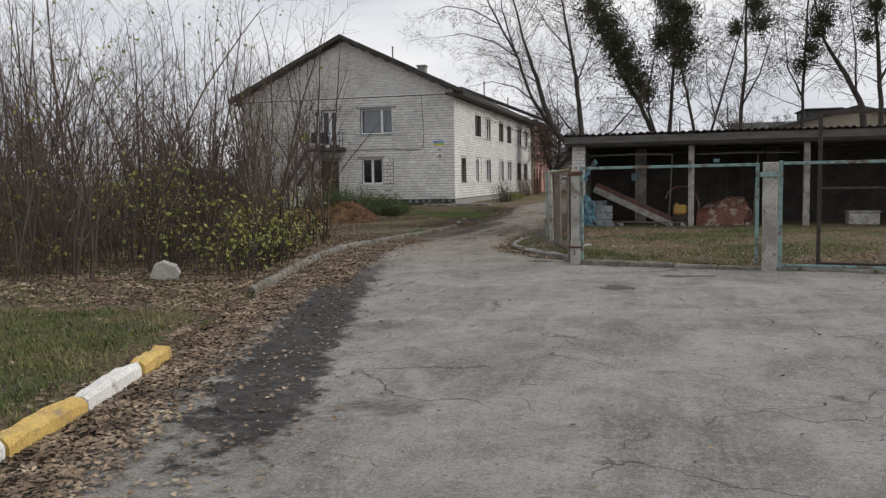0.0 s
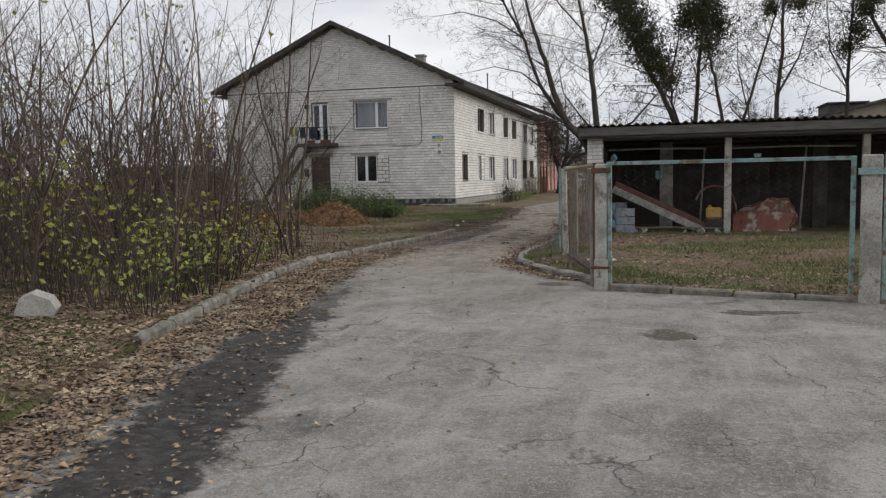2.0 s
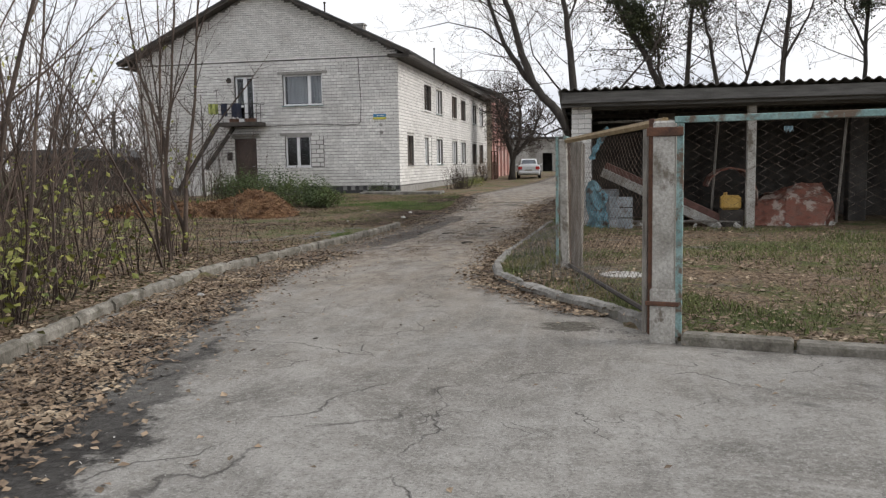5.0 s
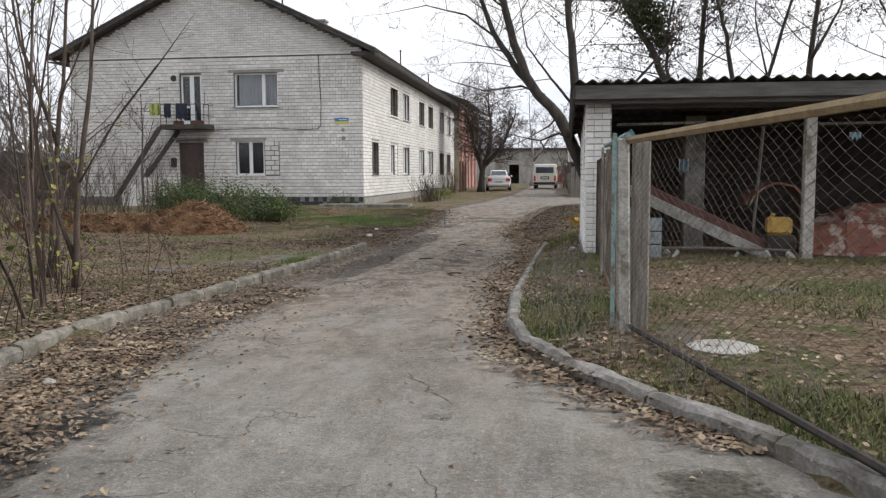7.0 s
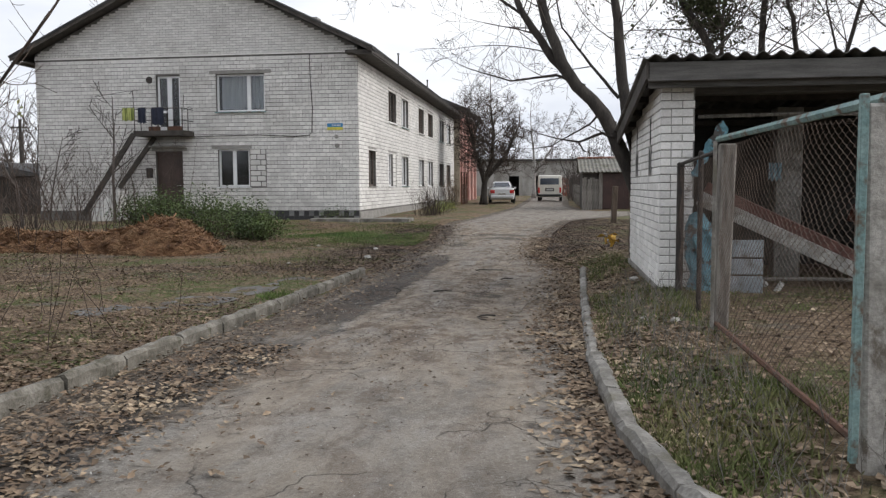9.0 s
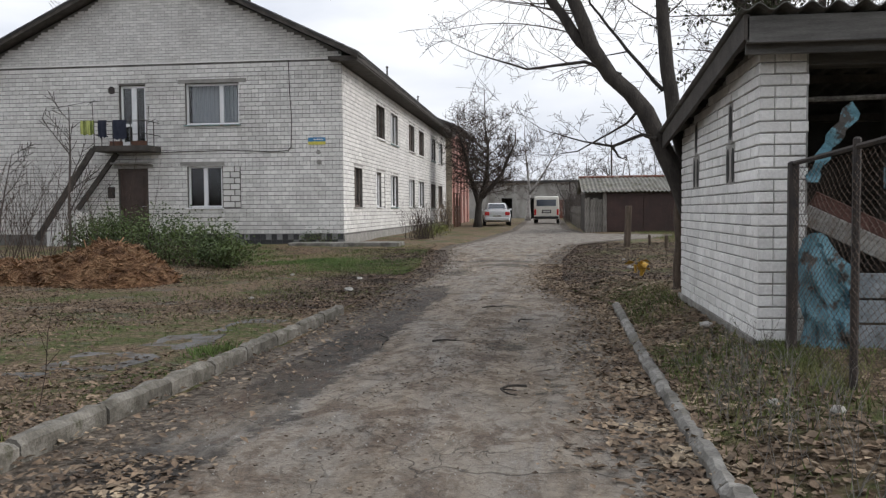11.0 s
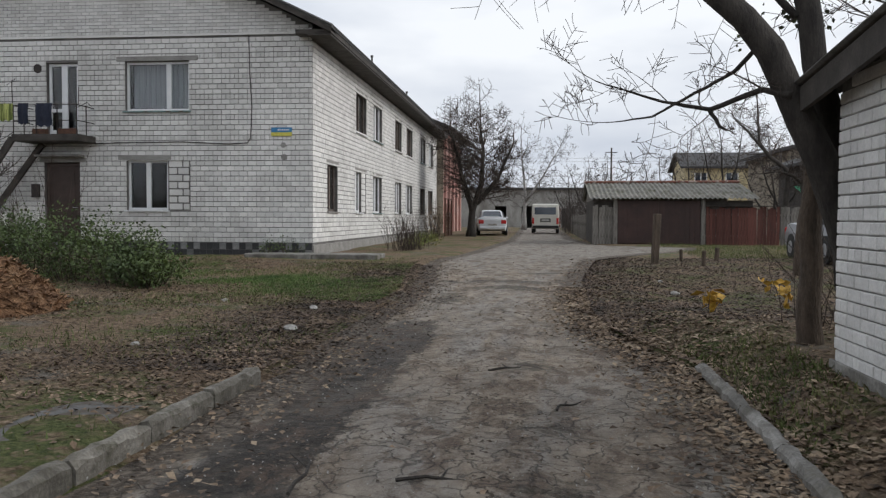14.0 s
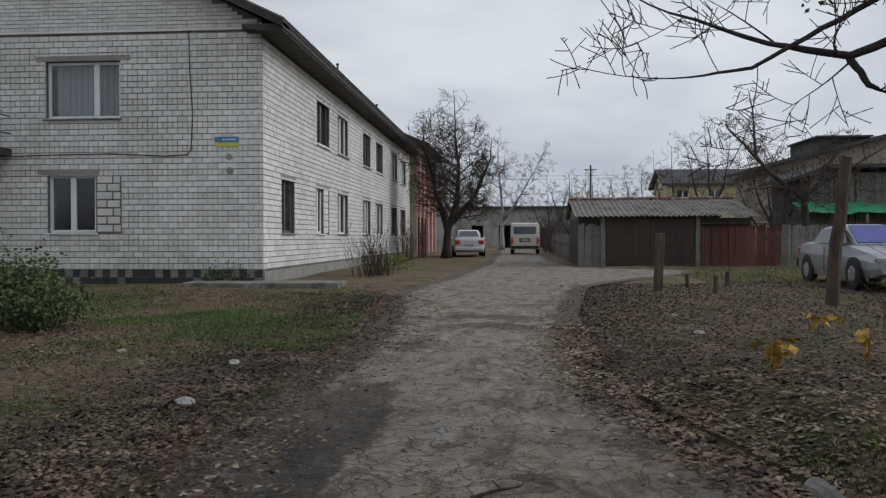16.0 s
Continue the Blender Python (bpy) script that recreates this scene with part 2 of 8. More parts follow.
RED_WOOD = shader("faded_red_board", [(0.085, 0.032, 0.025), (0.14, 0.055, 0.042)], 4, 60, 0.85, 0.5, objects=0.3, stretch=(6, 6, 0.7))
RUST_RED = shader("rusty_red_metal", [(0.10, 0.035, 0.024), (0.20, 0.075, 0.05), (0.17, 0.085, 0.062)], 3, 50, 0.75, 0.4, stain=((0.36, 0.29, 0.25), 3.5, 0.52, 0.60, (1, 1, 1)))
BROWN_METAL = shader("brown_painted_sheet", [(0.035, 0.018, 0.015), (0.055, 0.027, 0.022)], 2, 40, 0.6, 0.2, objects=0.1, stain=((0.09, 0.045, 0.03), 3, 0.58, 0.75, (1, 1, 1)))
RUST = shader("rusty_iron", [(0.06, 0.03, 0.02), (0.13, 0.06, 0.035)], 14, 80, 0.85, 0.4)
DARK_IRON = shader("dark_iron", [(0.018, 0.015, 0.014), (0.045, 0.034, 0.028)], 10, 80, 0.7, 0.3)
WIRE = shader("rusty_fence_wire", [(0.06, 0.041, 0.03), (0.125, 0.088, 0.066)], 6, 60, 0.8, 0.0)
TEAL = shader("chipped_teal_paint", [(0.14, 0.24, 0.235), (0.23, 0.33, 0.32)], 6, 60, 0.7, 0.4, stain=((0.12, 0.085, 0.06), 7, 0.50, 0.60, (1, 1, 1)))
BLUE = shader("chipped_blue_paint", [(0.06, 0.16, 0.21), (0.15, 0.31, 0.37)], 6, 60, 0.7, 0.4, stain=((0.06, 0.055, 0.05), 6, 0.54, 0.6, (1, 1, 1)))
OCHRE_RAIL = shader("rusty_ochre_rail", [(0.17, 0.12, 0.06), (0.27, 0.20, 0.11)], 6, 60, 0.8, 0.3)
PVC = shader("white_window_plastic", [(0.72, 0.73, 0.74), (0.8, 0.8, 0.8)], 3, 40, 0.35, 0.0, fine_amount=0.04)
DOOR_BROWN = shader("brown_steel_door", [(0.045, 0.028, 0.022), (0.065, 0.04, 0.032)], 4, 60, 0.5, 0.2)
# the dimness of unlit rooms is put into this plaster's base colour
INTERIOR = shader("plaster_in_room_shade", [(0.05, 0.05, 0.05), (0.09, 0.09, 0.088)], 2, 30, 0.95, 0.2)
# near-black, lightly mottled: open shed's back wall, end wall and two piers
DARK_WALL = shader("very_dark_brick_wall", [(0.028, 0.026, 0.024), (0.06, 0.056, 0.052)], 2, 40, 0.95, 0.5, world_space=True)
CURTAIN = shader("pale_net_curtain", [(0.30, 0.31, 0.33), (0.45, 0.46, 0.48)], 8, 60, 0.9, 0.2, stretch=(8, 8, 0.5))
BARK = shader("grey_brown_bark", [(0.028, 0.024, 0.021), (0.065, 0.056, 0.048)], 9, 60, 0.95, 0.8, 0.02, objects=0.2, stretch=(1, 1, 0.3))
SNAG_BARK = shader("dead_grey_brown_bark", [(0.05, 0.036, 0.026), (0.12, 0.09, 0.066)], 8, 60, 0.95, 0.9, 0.03, stretch=(1, 1, 0.25))
TWIG = shader("dark_twig_bark", [(0.045, 0.034, 0.028), (0.085, 0.065, 0.053)], 4, 40, 0.9, 0.0, island=0.25)
SAPLING = shader("brown_sapling_bark", [(0.052, 0.038, 0.031), (0.105, 0.076, 0.06)], 3, 40, 0.9, 0.0, island=0.3)
BIRCH = shader("pale_bark", [(0.25, 0.24, 0.23), (0.42, 0.41, 0.39)], 5, 40, 0.9, 0.2)
LEAF_YELLOW = shader("yellow_green_leaf", [(0.10, 0.135, 0.032), (0.24, 0.23, 0.05)], 1.5, 30, 0.7, 0.0, island=0.35, world_space=True)
LEAF_GREEN = shader("dull_green_leaf", [(0.035, 0.06, 0.016), (0.082, 0.115, 0.03)], 1.5, 30, 0.7, 0.0, island=0.4, world_space=True)
LEAF_ORANGE = shader("orange_yellow_leaf", [(0.42, 0.24, 0.03), (0.52, 0.33, 0.05)], 3, 30, 0.7, 0.0, island=0.3)
MISTLETOE = shader("dark_mistletoe", [(0.022, 0.032, 0.012), (0.055, 0.06, 0.022)], 1.5, 30, 0.8, 0.0, island=0.4, world_space=True)
DAMP_LEAF = shader("damp_brown_leaf", [(0.065, 0.043, 0.028), (0.14, 0.096, 0.062), (0.25, 0.185, 0.125)], 2.5, 30, 0.85, 0.0, island=0.5, world_space=True)
ROTTEN_LEAF = shader("rotten_black_leaf", [(0.028, 0.02, 0.015), (0.07, 0.049, 0.036), (0.16, 0.115, 0.084)], 2.5, 30, 0.85, 0.0, island=0.5, world_space=True)
DRY_LEAF = shader("dry_fallen_leaf", [(0.09, 0.061, 0.041), (0.19, 0.136, 0.09), (0.33, 0.262, 0.182)], 2.5, 30, 0.85, 0.0, island=0.5, world_space=True)
GRASS = shader("autumn_grass_blade", [(0.06, 0.085, 0.022), (0.11, 0.13, 0.04), (0.19, 0.17, 0.08)], 0.8, 30, 0.85, 0.0, island=0.4, world_space=True)
FRESH_GRASS = shader("fresh_green_grass_blade", [(0.04, 0.085, 0.016), (0.075, 0.135, 0.028), (0.13, 0.16, 0.05)], 0.8, 30, 0.85, 0.0, island=0.4, world_space=True)
SAWDUST = shader("orange_wood_shavings", [(0.12, 0.06, 0.03), (0.25, 0.135, 0.068), (0.36, 0.22, 0.12)], 3, 28, 0.95, 1.0, 0.08, world_space=True, island=0.25)
STONE = shader("pale_grey_stone", [(0.28, 0.27, 0.25), (0.42, 0.41, 0.38)], 6, 60, 0.9, 0.5)
CAR_WHITE = shader("white_car_paint", [(0.60, 0.61, 0.63), (0.68, 0.69, 0.70)], 2, 20, 0.3, 0.0, fine_amount=0.03)
CAR_SILVER = shader("silver_car_paint", [(0.33, 0.34, 0.36), (0.40, 0.41, 0.43)], 2, 20, 0.32, 0.0, metal=0.5, fine_amount=0.03)
VAN_CREAM = shader("cream_van_paint", [(0.52, 0.50, 0.44), (0.60, 0.58, 0.52)], 2, 20, 0.4, 0.0, fine_amount=0.05)
RUBBER_AND_SHADE = shader("black_rubber_and_slot_shade", [(0.015, 0.015, 0.015), (0.03, 0.03, 0.03)], 9, 60, 0.85, 0.2)
ALLOY = shader("grey_alloy", [(0.35, 0.35, 0.36), (0.45, 0.45, 0.46)], 9, 60, 0.35, 0.0, metal=0.8)
TAIL_RED = shader("red_lamp_lens", [(0.45, 0.02, 0.02), (0.55, 0.04, 0.035)], 9, 60, 0.2, 0.0)
YELLOW_WALL = shader("yellow_house_render", [(0.52, 0.43, 0.25), (0.60, 0.51, 0.32)], 1, 30, 0.9, 0.2)
GREY_RENDER = shader("grey_render", [(0.30, 0.29, 0.27), (0.42, 0.41, 0.385)], 0.6, 30, 0.9, 0.3, world_space=True, stain=((0.2, 0.19, 0.17), 0.8, 0.5, 0.7, (1, 1, 0.3)))
BUFF_BRICK = shader("buff_brick_wall", [(0.30, 0.26, 0.20), (0.38, 0.33, 0.26)], 1.5, 40, 0.9, 0.4)
SLATE = shader("dark_slate_roof", [(0.045, 0.045, 0.048), (0.085, 0.083, 0.08)], 1.5, 40, 0.9, 0.4)
GREEN_TARP = shader("green_plastic_sheet", [(0.03, 0.20, 0.10), (0.05, 0.30, 0.16)], 4, 40, 0.5, 0.3)
YELLOW_BOX = shader("yellow_plastic", [(0.45, 0.27, 0.06), (0.55, 0.36, 0.10)], 6, 40, 0.6, 0.2)
GREY_BLUE = shader("faded_grey_blue_paint", [(0.17, 0.20, 0.22), (0.29, 0.32, 0.34)], 6, 60, 0.75, 0.3, stain=((0.12, 0.10, 0.085), 5, 0.54, 0.66, (1, 1, 1)))
CARDBOARD = shader("grey_white_board", [(0.32, 0.31, 0.29), (0.48, 0.47, 0.44)], 6, 40, 0.8, 0.2, stain=((0.2, 0.17, 0.14), 5, 0.5, 0.7, (1, 1, 1)))
RED_STRIPE = shader("faded_red_paint", [(0.10, 0.05, 0.042), (0.17, 0.085, 0.07)], 6, 50, 0.8, 0.2)
SIGN_BLUE = shader("blue_sign_enamel", [(0.03, 0.18, 0.38), (0.04, 0.22, 0.43)], 6, 40, 0.4, 0.0)
SIGN_YELLOW = shader("yellow_sign_enamel", [(0.55, 0.50, 0.08), (0.62, 0.56, 0.10)], 6, 40, 0.4, 0.0)
OLD_FRAME = shader("brown_window_wood", [(0.07, 0.052, 0.042), (0.13, 0.10, 0.082)], 4, 50, 0.7, 0.2, objects=0.3)
OLD_SLAB = shader("sunken_grey_concrete", [(0.085, 0.083, 0.08), (0.145, 0.142, 0.138)], 3, 45, 0.9, 0.5, world_space=True, stain=((0.07, 0.055, 0.04), 5, 0.48, 0.62, (1, 1, 1)))
MUD = shader("dark_mud_crumb", [(0.07, 0.053, 0.04), (0.14, 0.108, 0.082)], 3, 40, 0.95, 0.0, island=0.4, world_space=True)
OLD_LID = shader("dirty_iron_lid", [(0.08, 0.07, 0.058), (0.17, 0.155, 0.135)], 9, 50, 0.85, 0.5)
CLOTH_DARK = shader("navy_cloth", [(0.012, 0.015, 0.03), (0.025, 0.03, 0.05)], 6, 60, 0.95, 0.3)
CLOTH_LIME = shader("striped_lime_cloth", [(0.10, 0.13, 0.03), (0.42, 0.45, 0.15)], 1.0, 60, 0.95, 0.3, stretch=(22, 1, 1), spread=(0.45, 0.55))
CLOTH_BLUE = shader("faded_blue_cloth", [(0.16, 0.27, 0.33), (0.3, 0.42, 0.48)], 6, 60, 0.95, 0.3)
FAR_TREE = shader("distant_bare_wood", [(0.06, 0.05, 0.045), (0.10, 0.085, 0.075)], 0.3, 20, 0.95, 0.0, island=0.3, world_space=True)


def glass(name, tint, rough=0.05):
    m = bpy.data.materials.new(name)
    m.use_nodes = True
    b = m.node_tree.nodes["Principled BSDF"]
    b.inputs["Base Color"].default_value = (*tint, 1)
    b.inputs["Roughness"].default_value = rough
    b.inputs["Transmission Weight"].default_value = 1.0
    b.inputs["IOR"].default_value = 1.45
    return m


GLASS = glass("window_glass", (0.92, 0.95, 0.96))
CAR_GLASS = shader("tinted_car_glass", [(0.02, 0.03, 0.045), (0.03, 0.04, 0.06)], 2, 10, 0.06, 0.0, fine_amount=0.0, rough_var=0.02, spec=0.9)
BLUE_GLASS = shader("blue_tinted_windscreen", [(0.02, 0.03, 0.22), (0.03, 0.05, 0.30)], 2, 10, 0.08, 0.0, fine_amount=0.0, rough_var=0.02, spec=0.9)

# ---- lie of the land ----
LEVEL_Y = (-60, 12, 17, 22, 28, 35, 42, 49, 62, 80, 200)
LEVEL_Z = (0, 0, -0.03, -0.1, -0.22, -0.28, -0.15, 0.07, 0.1, 0.2, 0.3)
LEFT_Y = (-60, 0, 3, 5.8, 8.7, 12.8, 14.8, 18.8, 21, 25, 30, 32.4, 36, 40, 44, 47, 51, 65, 80, 110)
LEFT_X = (-1.2, -2.3, -3.1, -3.85, -4.65, -5.8, -6.35, -7.3, -7.62, -7.6, -7.6, -7.6, -7.75, -7.5, -7.9, -8.2, -7.5, -6.7, -6.6, -6.9)
RIGHT_Y = (17.7, 18.4, 19.1, 20.1, 20.9, 22.3, 24.6, 29, 33.4, 36, 38, 43, 48, 52, 55, 57.6, 60, 69, 90, 110)
RIGHT_X = (-1.72, -2.05, -2.46, -3.1, -3.48, -3.7, -3.8, -3.72, -3.6, -4.2, -4.3, -4.2, -3.6, -1.6, 0.4, 0.9, -2.6, -3.3, -3.1, -3.2)


def smooth_interp(v, xs, ys):
    """Piecewise curve with soft corners."""
    return (np.interp(v - 0.8, xs, ys) + 2 * np.interp(v, xs, ys) + np.interp(v + 0.8, xs, ys)) / 4


def level(y):
    return smooth_interp(np.asarray(y, dtype=float), LEVEL_Y, LEVEL_Z)


def left_edge(y):
    return smooth_interp(np.asarray(y, dtype=float), LEFT_Y, LEFT_X)


def right_edge(y):
    y = np.asarray(y, dtype=float)
    return np.where(y < 17.45, np.minimum(45.0, -1.62 + (17.45 - y) / 0.216), np.interp(y, RIGHT_Y, RIGHT_X))


def step01(v):
    v = np.clip(v, 0, 1)
    return v * v * (3 - 2 * v)


def land(x, y, dip=True):
    """Height of the ground beside the road; under the road it dips out of sight."""
    x, y = np.asarray(x, dtype=float), np.asarray(y, dtype=float)
    z = level(y).copy()
    le, ri = left_edge(y), right_edge(y)
    bumps = 0.025 * np.sin(x * 0.9 + 1.3 * np.sin(y * 0.7)) * np.sin(y * 0.8 + 0.5) + 0.012 * np.sin(x * 3.1 + y * 1.7) * np.sin(y * 2.9 - x)
    fade = step01((40 - y) / 6)
    z = np.where(x < le, z + 0.02 + 0.05 * step01((34 - y) / 3) + bumps * step01((le - x) / 0.8), z)
    yard = np.maximum(z, 0.02) * fade + z * (1 - fade)
    k = step01((x - ri) / 0.9)
    z = np.where(x > ri, (z + 0.05 * fade) * (1 - k) + (yard + 0.01) * k + bumps * k * 0.8, z)
    if dip:
        inside = np.minimum(x - le, ri - x)
        z = np.where(inside > 0, z - 0.12 * step01(inside / 0.3) - 0.02, z)
    far = step01((np.hypot(x + 5, y - 35) - 70) / 120)
    return z * (1 - far) + 0.2 * far


def on_land(x, y):
    """Height on which a thing at this place stands."""
    le, ri = float(left_edge(y)), float(right_edge(y))
    if le < x < ri:
        return float(level(y))
    return float(land(x, y))


def ground_material():
    m = bpy.data.materials.new("autumn_soil_and_turf")
    m.use_nodes = True
    nt = m.node_tree
    nodes, link = nt.nodes, nt.links.new
    b = nodes["Principled BSDF"]
    b.inputs["Roughness"].default_value = 0.95
    b.inputs["Specular IOR Level"].default_value = 0.2
    co = nodes.new("ShaderNodeNewGeometry").outputs["Position"]

    def noise_node(scale, detail=6, rough=0.6, shift=0.0):
        mp = nodes.new("ShaderNodeMapping")
        mp.inputs["Location"].default_value = (shift, shift * 0.7, 0)
        link(co, mp.inputs["Vector"])
        n = nodes.new("ShaderNodeTexNoise")
        n.inputs["Scale"].default_value, n.inputs["Detail"].default_value, n.inputs["Roughness"].default_value = scale, detail, rough
        link(mp.outputs["Vector"], n.inputs["Vector"])
        return n.outputs["Fac"]

    def ramp(fac, stops):
        r = nodes.new("ShaderNodeValToRGB")
        for i, (p, c) in enumerate(stops):
            e = r.color_ramp.elements[i] if i < 2 else r.color_ramp.elements.new(p)
            e.position, e.color = p, (*c, 1)
        link(fac, r.inputs["Fac"])
        return r.outputs["Color"]

    def mix(fac, a, c):
        x = nodes.new("ShaderNodeMix")
        x.data_type = "RGBA"
        link(fac, x.inputs["Factor"])
        link(a, x.inputs["A"])
        link(c, x.inputs["B"])
        return x.outputs["Result"]

    def band(fac, lo, hi):
        r = nodes.new("ShaderNodeMapRange")
        r.inputs["From Min"].default_value, r.inputs["From Max"].default_value = lo, hi
        link(fac, r.inputs["Value"])
        return r.outputs["Result"]

    def calc01(fac):
        return band(fac, 0.50, 0.62)

    soil = ramp(noise_node(14, 8, 0.7), [(0.34, (0.033, 0.025, 0.018)), (0.48, (0.145, 0.101, 0.065)), (0.62, (0.275, 0.207, 0.142))])
    turf = ramp(noise_node(18, 8, 0.75, 4), [(0.34, (0.026, 0.036, 0.011)), (0.48, (0.072, 0.09, 0.029)), (0.63, (0.145, 0.15, 0.062))])
    col = mix(band(noise_node(0.6, 7, 0.7, 9), 0.47, 0.58), soil, turf)
    col = mix(calc01(noise_node(3.5, 6, 0.7, 23)), col, soil)
    grit = ramp(noise_node(60, 5, 0.7, 2), [(0.35, (0.08, 0.068, 0.055)), (0.7, (0.24, 0.215, 0.18))])
    col = mix(band(noise_node(0.9, 6, 0.6, 17), 0.56, 0.66), col, grit)
    link(col, b.inputs["Base Color"])
    bp = nodes.new("ShaderNodeBump")
    bp.inputs["Strength"].default_value, bp.inputs["Distance"].default_value = 0.9, 0.05
    link(noise_node(22, 8, 0.75, 1), bp.inputs["Height"])
    link(bp.outputs["Normal"], b.inputs["Normal"])
    return m


def road_material():
    m = bpy.data.materials.new("worn_cracked_asphalt")
    m.use_nodes = True
    nt = m.node_tree
    nodes, link = nt.nodes, nt.links.new
    b = nodes["Principled BSDF"]
    co = nodes.new("ShaderNodeNewGeometry").outputs["Position"]

    def noise_node(scale, detail=6, rough=0.6, stretch=(1, 1, 1), shift=0.0, warp=0.0):
        mp = nodes.new("ShaderNodeMapping")
        mp.inputs["Scale"].default_value = stretch
        mp.inputs["Location"].default_value = (shift, shift * 1.3, 0)
        link(co, mp.inputs["Vector"])
        n = nodes.new("ShaderNodeTexNoise")
        n.inputs["Scale"].default_value, n.inputs["Detail"].default_value, n.inputs["Roughness"].default_value = scale, detail, rough
        n.inputs["Distortion"].default_value = warp
        link(mp.outputs["Vector"], n.inputs["Vector"])
        return n.outputs["Fac"]

    def ramp(fac, stops):
        r = nodes.new("ShaderNodeValToRGB")
        for i, (p, c) in enumerate(stops):
            e = r.color_ramp.elements[i] if i < 2 else r.color_ramp.elements.new(p)
            e.position, e.color = p, (*c, 1)
        link(fac, r.inputs["Fac"])
        return r.outputs["Color"]

    def mix(fac, a, c, kind="MIX"):
        x = nodes.new("ShaderNodeMix")
        x.data_type, x.blend_type = "RGBA", kind
        link(fac, x.inputs["Factor"])
        link(a, x.inputs["A"])
        link(c, x.inputs["B"])
        return x.outputs["Result"]

    def band(fac, lo, hi, a=0.0, c=1.0):
        r = nodes.new("ShaderNodeMapRange")
        r.inputs["From Min"].default_value, r.inputs["From Max"].default_value = lo, hi
        r.inputs["To Min"].default_value, r.inputs["To Max"].default_value = a, c
        link(fac, r.inputs["Value"])
        return r.outputs["Result"]

    def calc(op, a, c):
        n = nodes.new("ShaderNodeMath")
        n.operation, n.use_clamp = op, True
        for i, s in enumerate((a, c)):
            if isinstance(s, (int, float)):
                n.inputs[i].default_value = s
            else:
                link(s, n.inputs[i])
        return n.outputs["Value"]

    def plain(c):
        n = nodes.new("ShaderNodeRGB")
        n.outputs[0].default_value = (*c, 1)
        return n.outputs[0]

    # stones and binder
    base = ramp(noise_node(0.8, 7, 0.65, warp=0.7), [(0.36, (0.135, 0.126, 0.112)), (0.48, (0.213, 0.202, 0.183)), (0.62, (0.315, 0.303, 0.281))])
    grain = noise_node(55, 5, 0.8)
    base = mix(calc("MULTIPLY", band(noise_node(3.2, 7, 0.75, shift=7), 0.46, 0.66), 0.6), base, plain((0.125, 0.117, 0.105)))
    base = mix(calc("MULTIPLY", band(noise_node(1.6, 7, 0.7, (2.2, 0.28, 1), 33, 0.4), 0.50, 0.66), 0.5), base, plain((0.335, 0.325, 0.305)))
    base = mix(calc("MULTIPLY", band(noise_node(2.1, 8, 0.75, (1.8, 0.4, 1), 44, 0.5), 0.54, 0.68), 0.6), base, plain((0.105, 0.098, 0.088)))
    base = mix(calc("MULTIPLY", band(noise_node(16, 6, 0.75, shift=3), 0.50, 0.66), 0.55), base, plain((0.38, 0.37, 0.345)))
    base = mix(calc("MULTIPLY", band(grain, 0.51, 0.64), 0.6), base, plain((0.43, 0.42, 0.40)))
    base = mix(calc("MULTIPLY", band(noise_node(42, 4, 0.75, shift=5), 0.53, 0.65), 0.6), base, plain((0.075, 0.07, 0.063)))
    # dirt towards the far, unpaved end of the lane
    sep = nodes.new("ShaderNodeSeparateXYZ")
    link(co, sep.inputs["Vector"])
    mud = ramp(noise_node(5, 8, 0.7, (1, 0.5, 1), 3), [(0.33, (0.088, 0.065, 0.046)), (0.47, (0.215, 0.172, 0.128)), (0.63, (0.335, 0.283, 0.219))])
    along = band(sep.outputs["Y"], 15, 26)
    ruts = band(noise_node(1.1, 6, 0.65, (1.8, 0.35, 1), 11, 0.6), 0.36, 0.60)
    dirty = calc("MULTIPLY", along, band(ruts, 0, 1, 0.35, 0.97))
    mud = mix(calc("MULTIPLY", band(noise_node(26, 6, 0.8, shift=17), 0.50, 0.64), 0.45), mud, plain((0.34, 0.30, 0.25)))
    mud = mix(calc("MULTIPLY", band(noise_node(34, 6, 0.8, shift=23), 0.55, 0.64), 0.5), mud, plain((0.07, 0.052, 0.04)))
    pale = band(sep.outputs["Y"], 44, 50)
    col = mix(dirty, base, mud)
    col = mix(calc("MULTIPLY", pale, 0.7), col, ramp(noise_node(6, 7, 0.7), [(0.3, (0.17, 0.155, 0.135)), (0.7, (0.30, 0.28, 0.25))]))
    # patches of old tar and damp
    damp = band(noise_node(0.55, 6, 0.6, (1, 1, 1), 21, 0.8), 0.63, 0.70)
    col = mix(calc("MULTIPLY", damp, calc("ADD", band(noise_node(11, 6, 0.75, shift=8), 0.35, 0.6), 0.15)), col, plain((0.085, 0.08, 0.074)))
    edge = nodes.new("ShaderNodeAttribute")
    edge.attribute_name = "edge"
    gate = calc("MAXIMUM", band(noise_node(1.3, 7, 0.7, (1, 0.4, 1), 5), 0.36, 0.50), calc("MAXIMUM", band(sep.outputs["Y"], 14.5, 18, 1.0, 0.0), band(sep.outputs["Y"], 25, 28, 0.0, 0.8)))
    wet = calc("MULTIPLY", band(calc("ADD", edge.outputs["Fac"], band(noise_node(2.2, 8, 0.75, shift=61), 0.3, 0.7, -0.0, 0.75)), 0.82, 1.0), gate)
    wet = calc("MULTIPLY", wet, calc("SUBTRACT", 1.0, calc("MULTIPLY", band(sep.outputs["Y"], 21, 25), band(noise_node(0.45, 5, 0.6, (1, 0.6, 1), 41), 0.44, 0.54, 0.12, 0.0))))
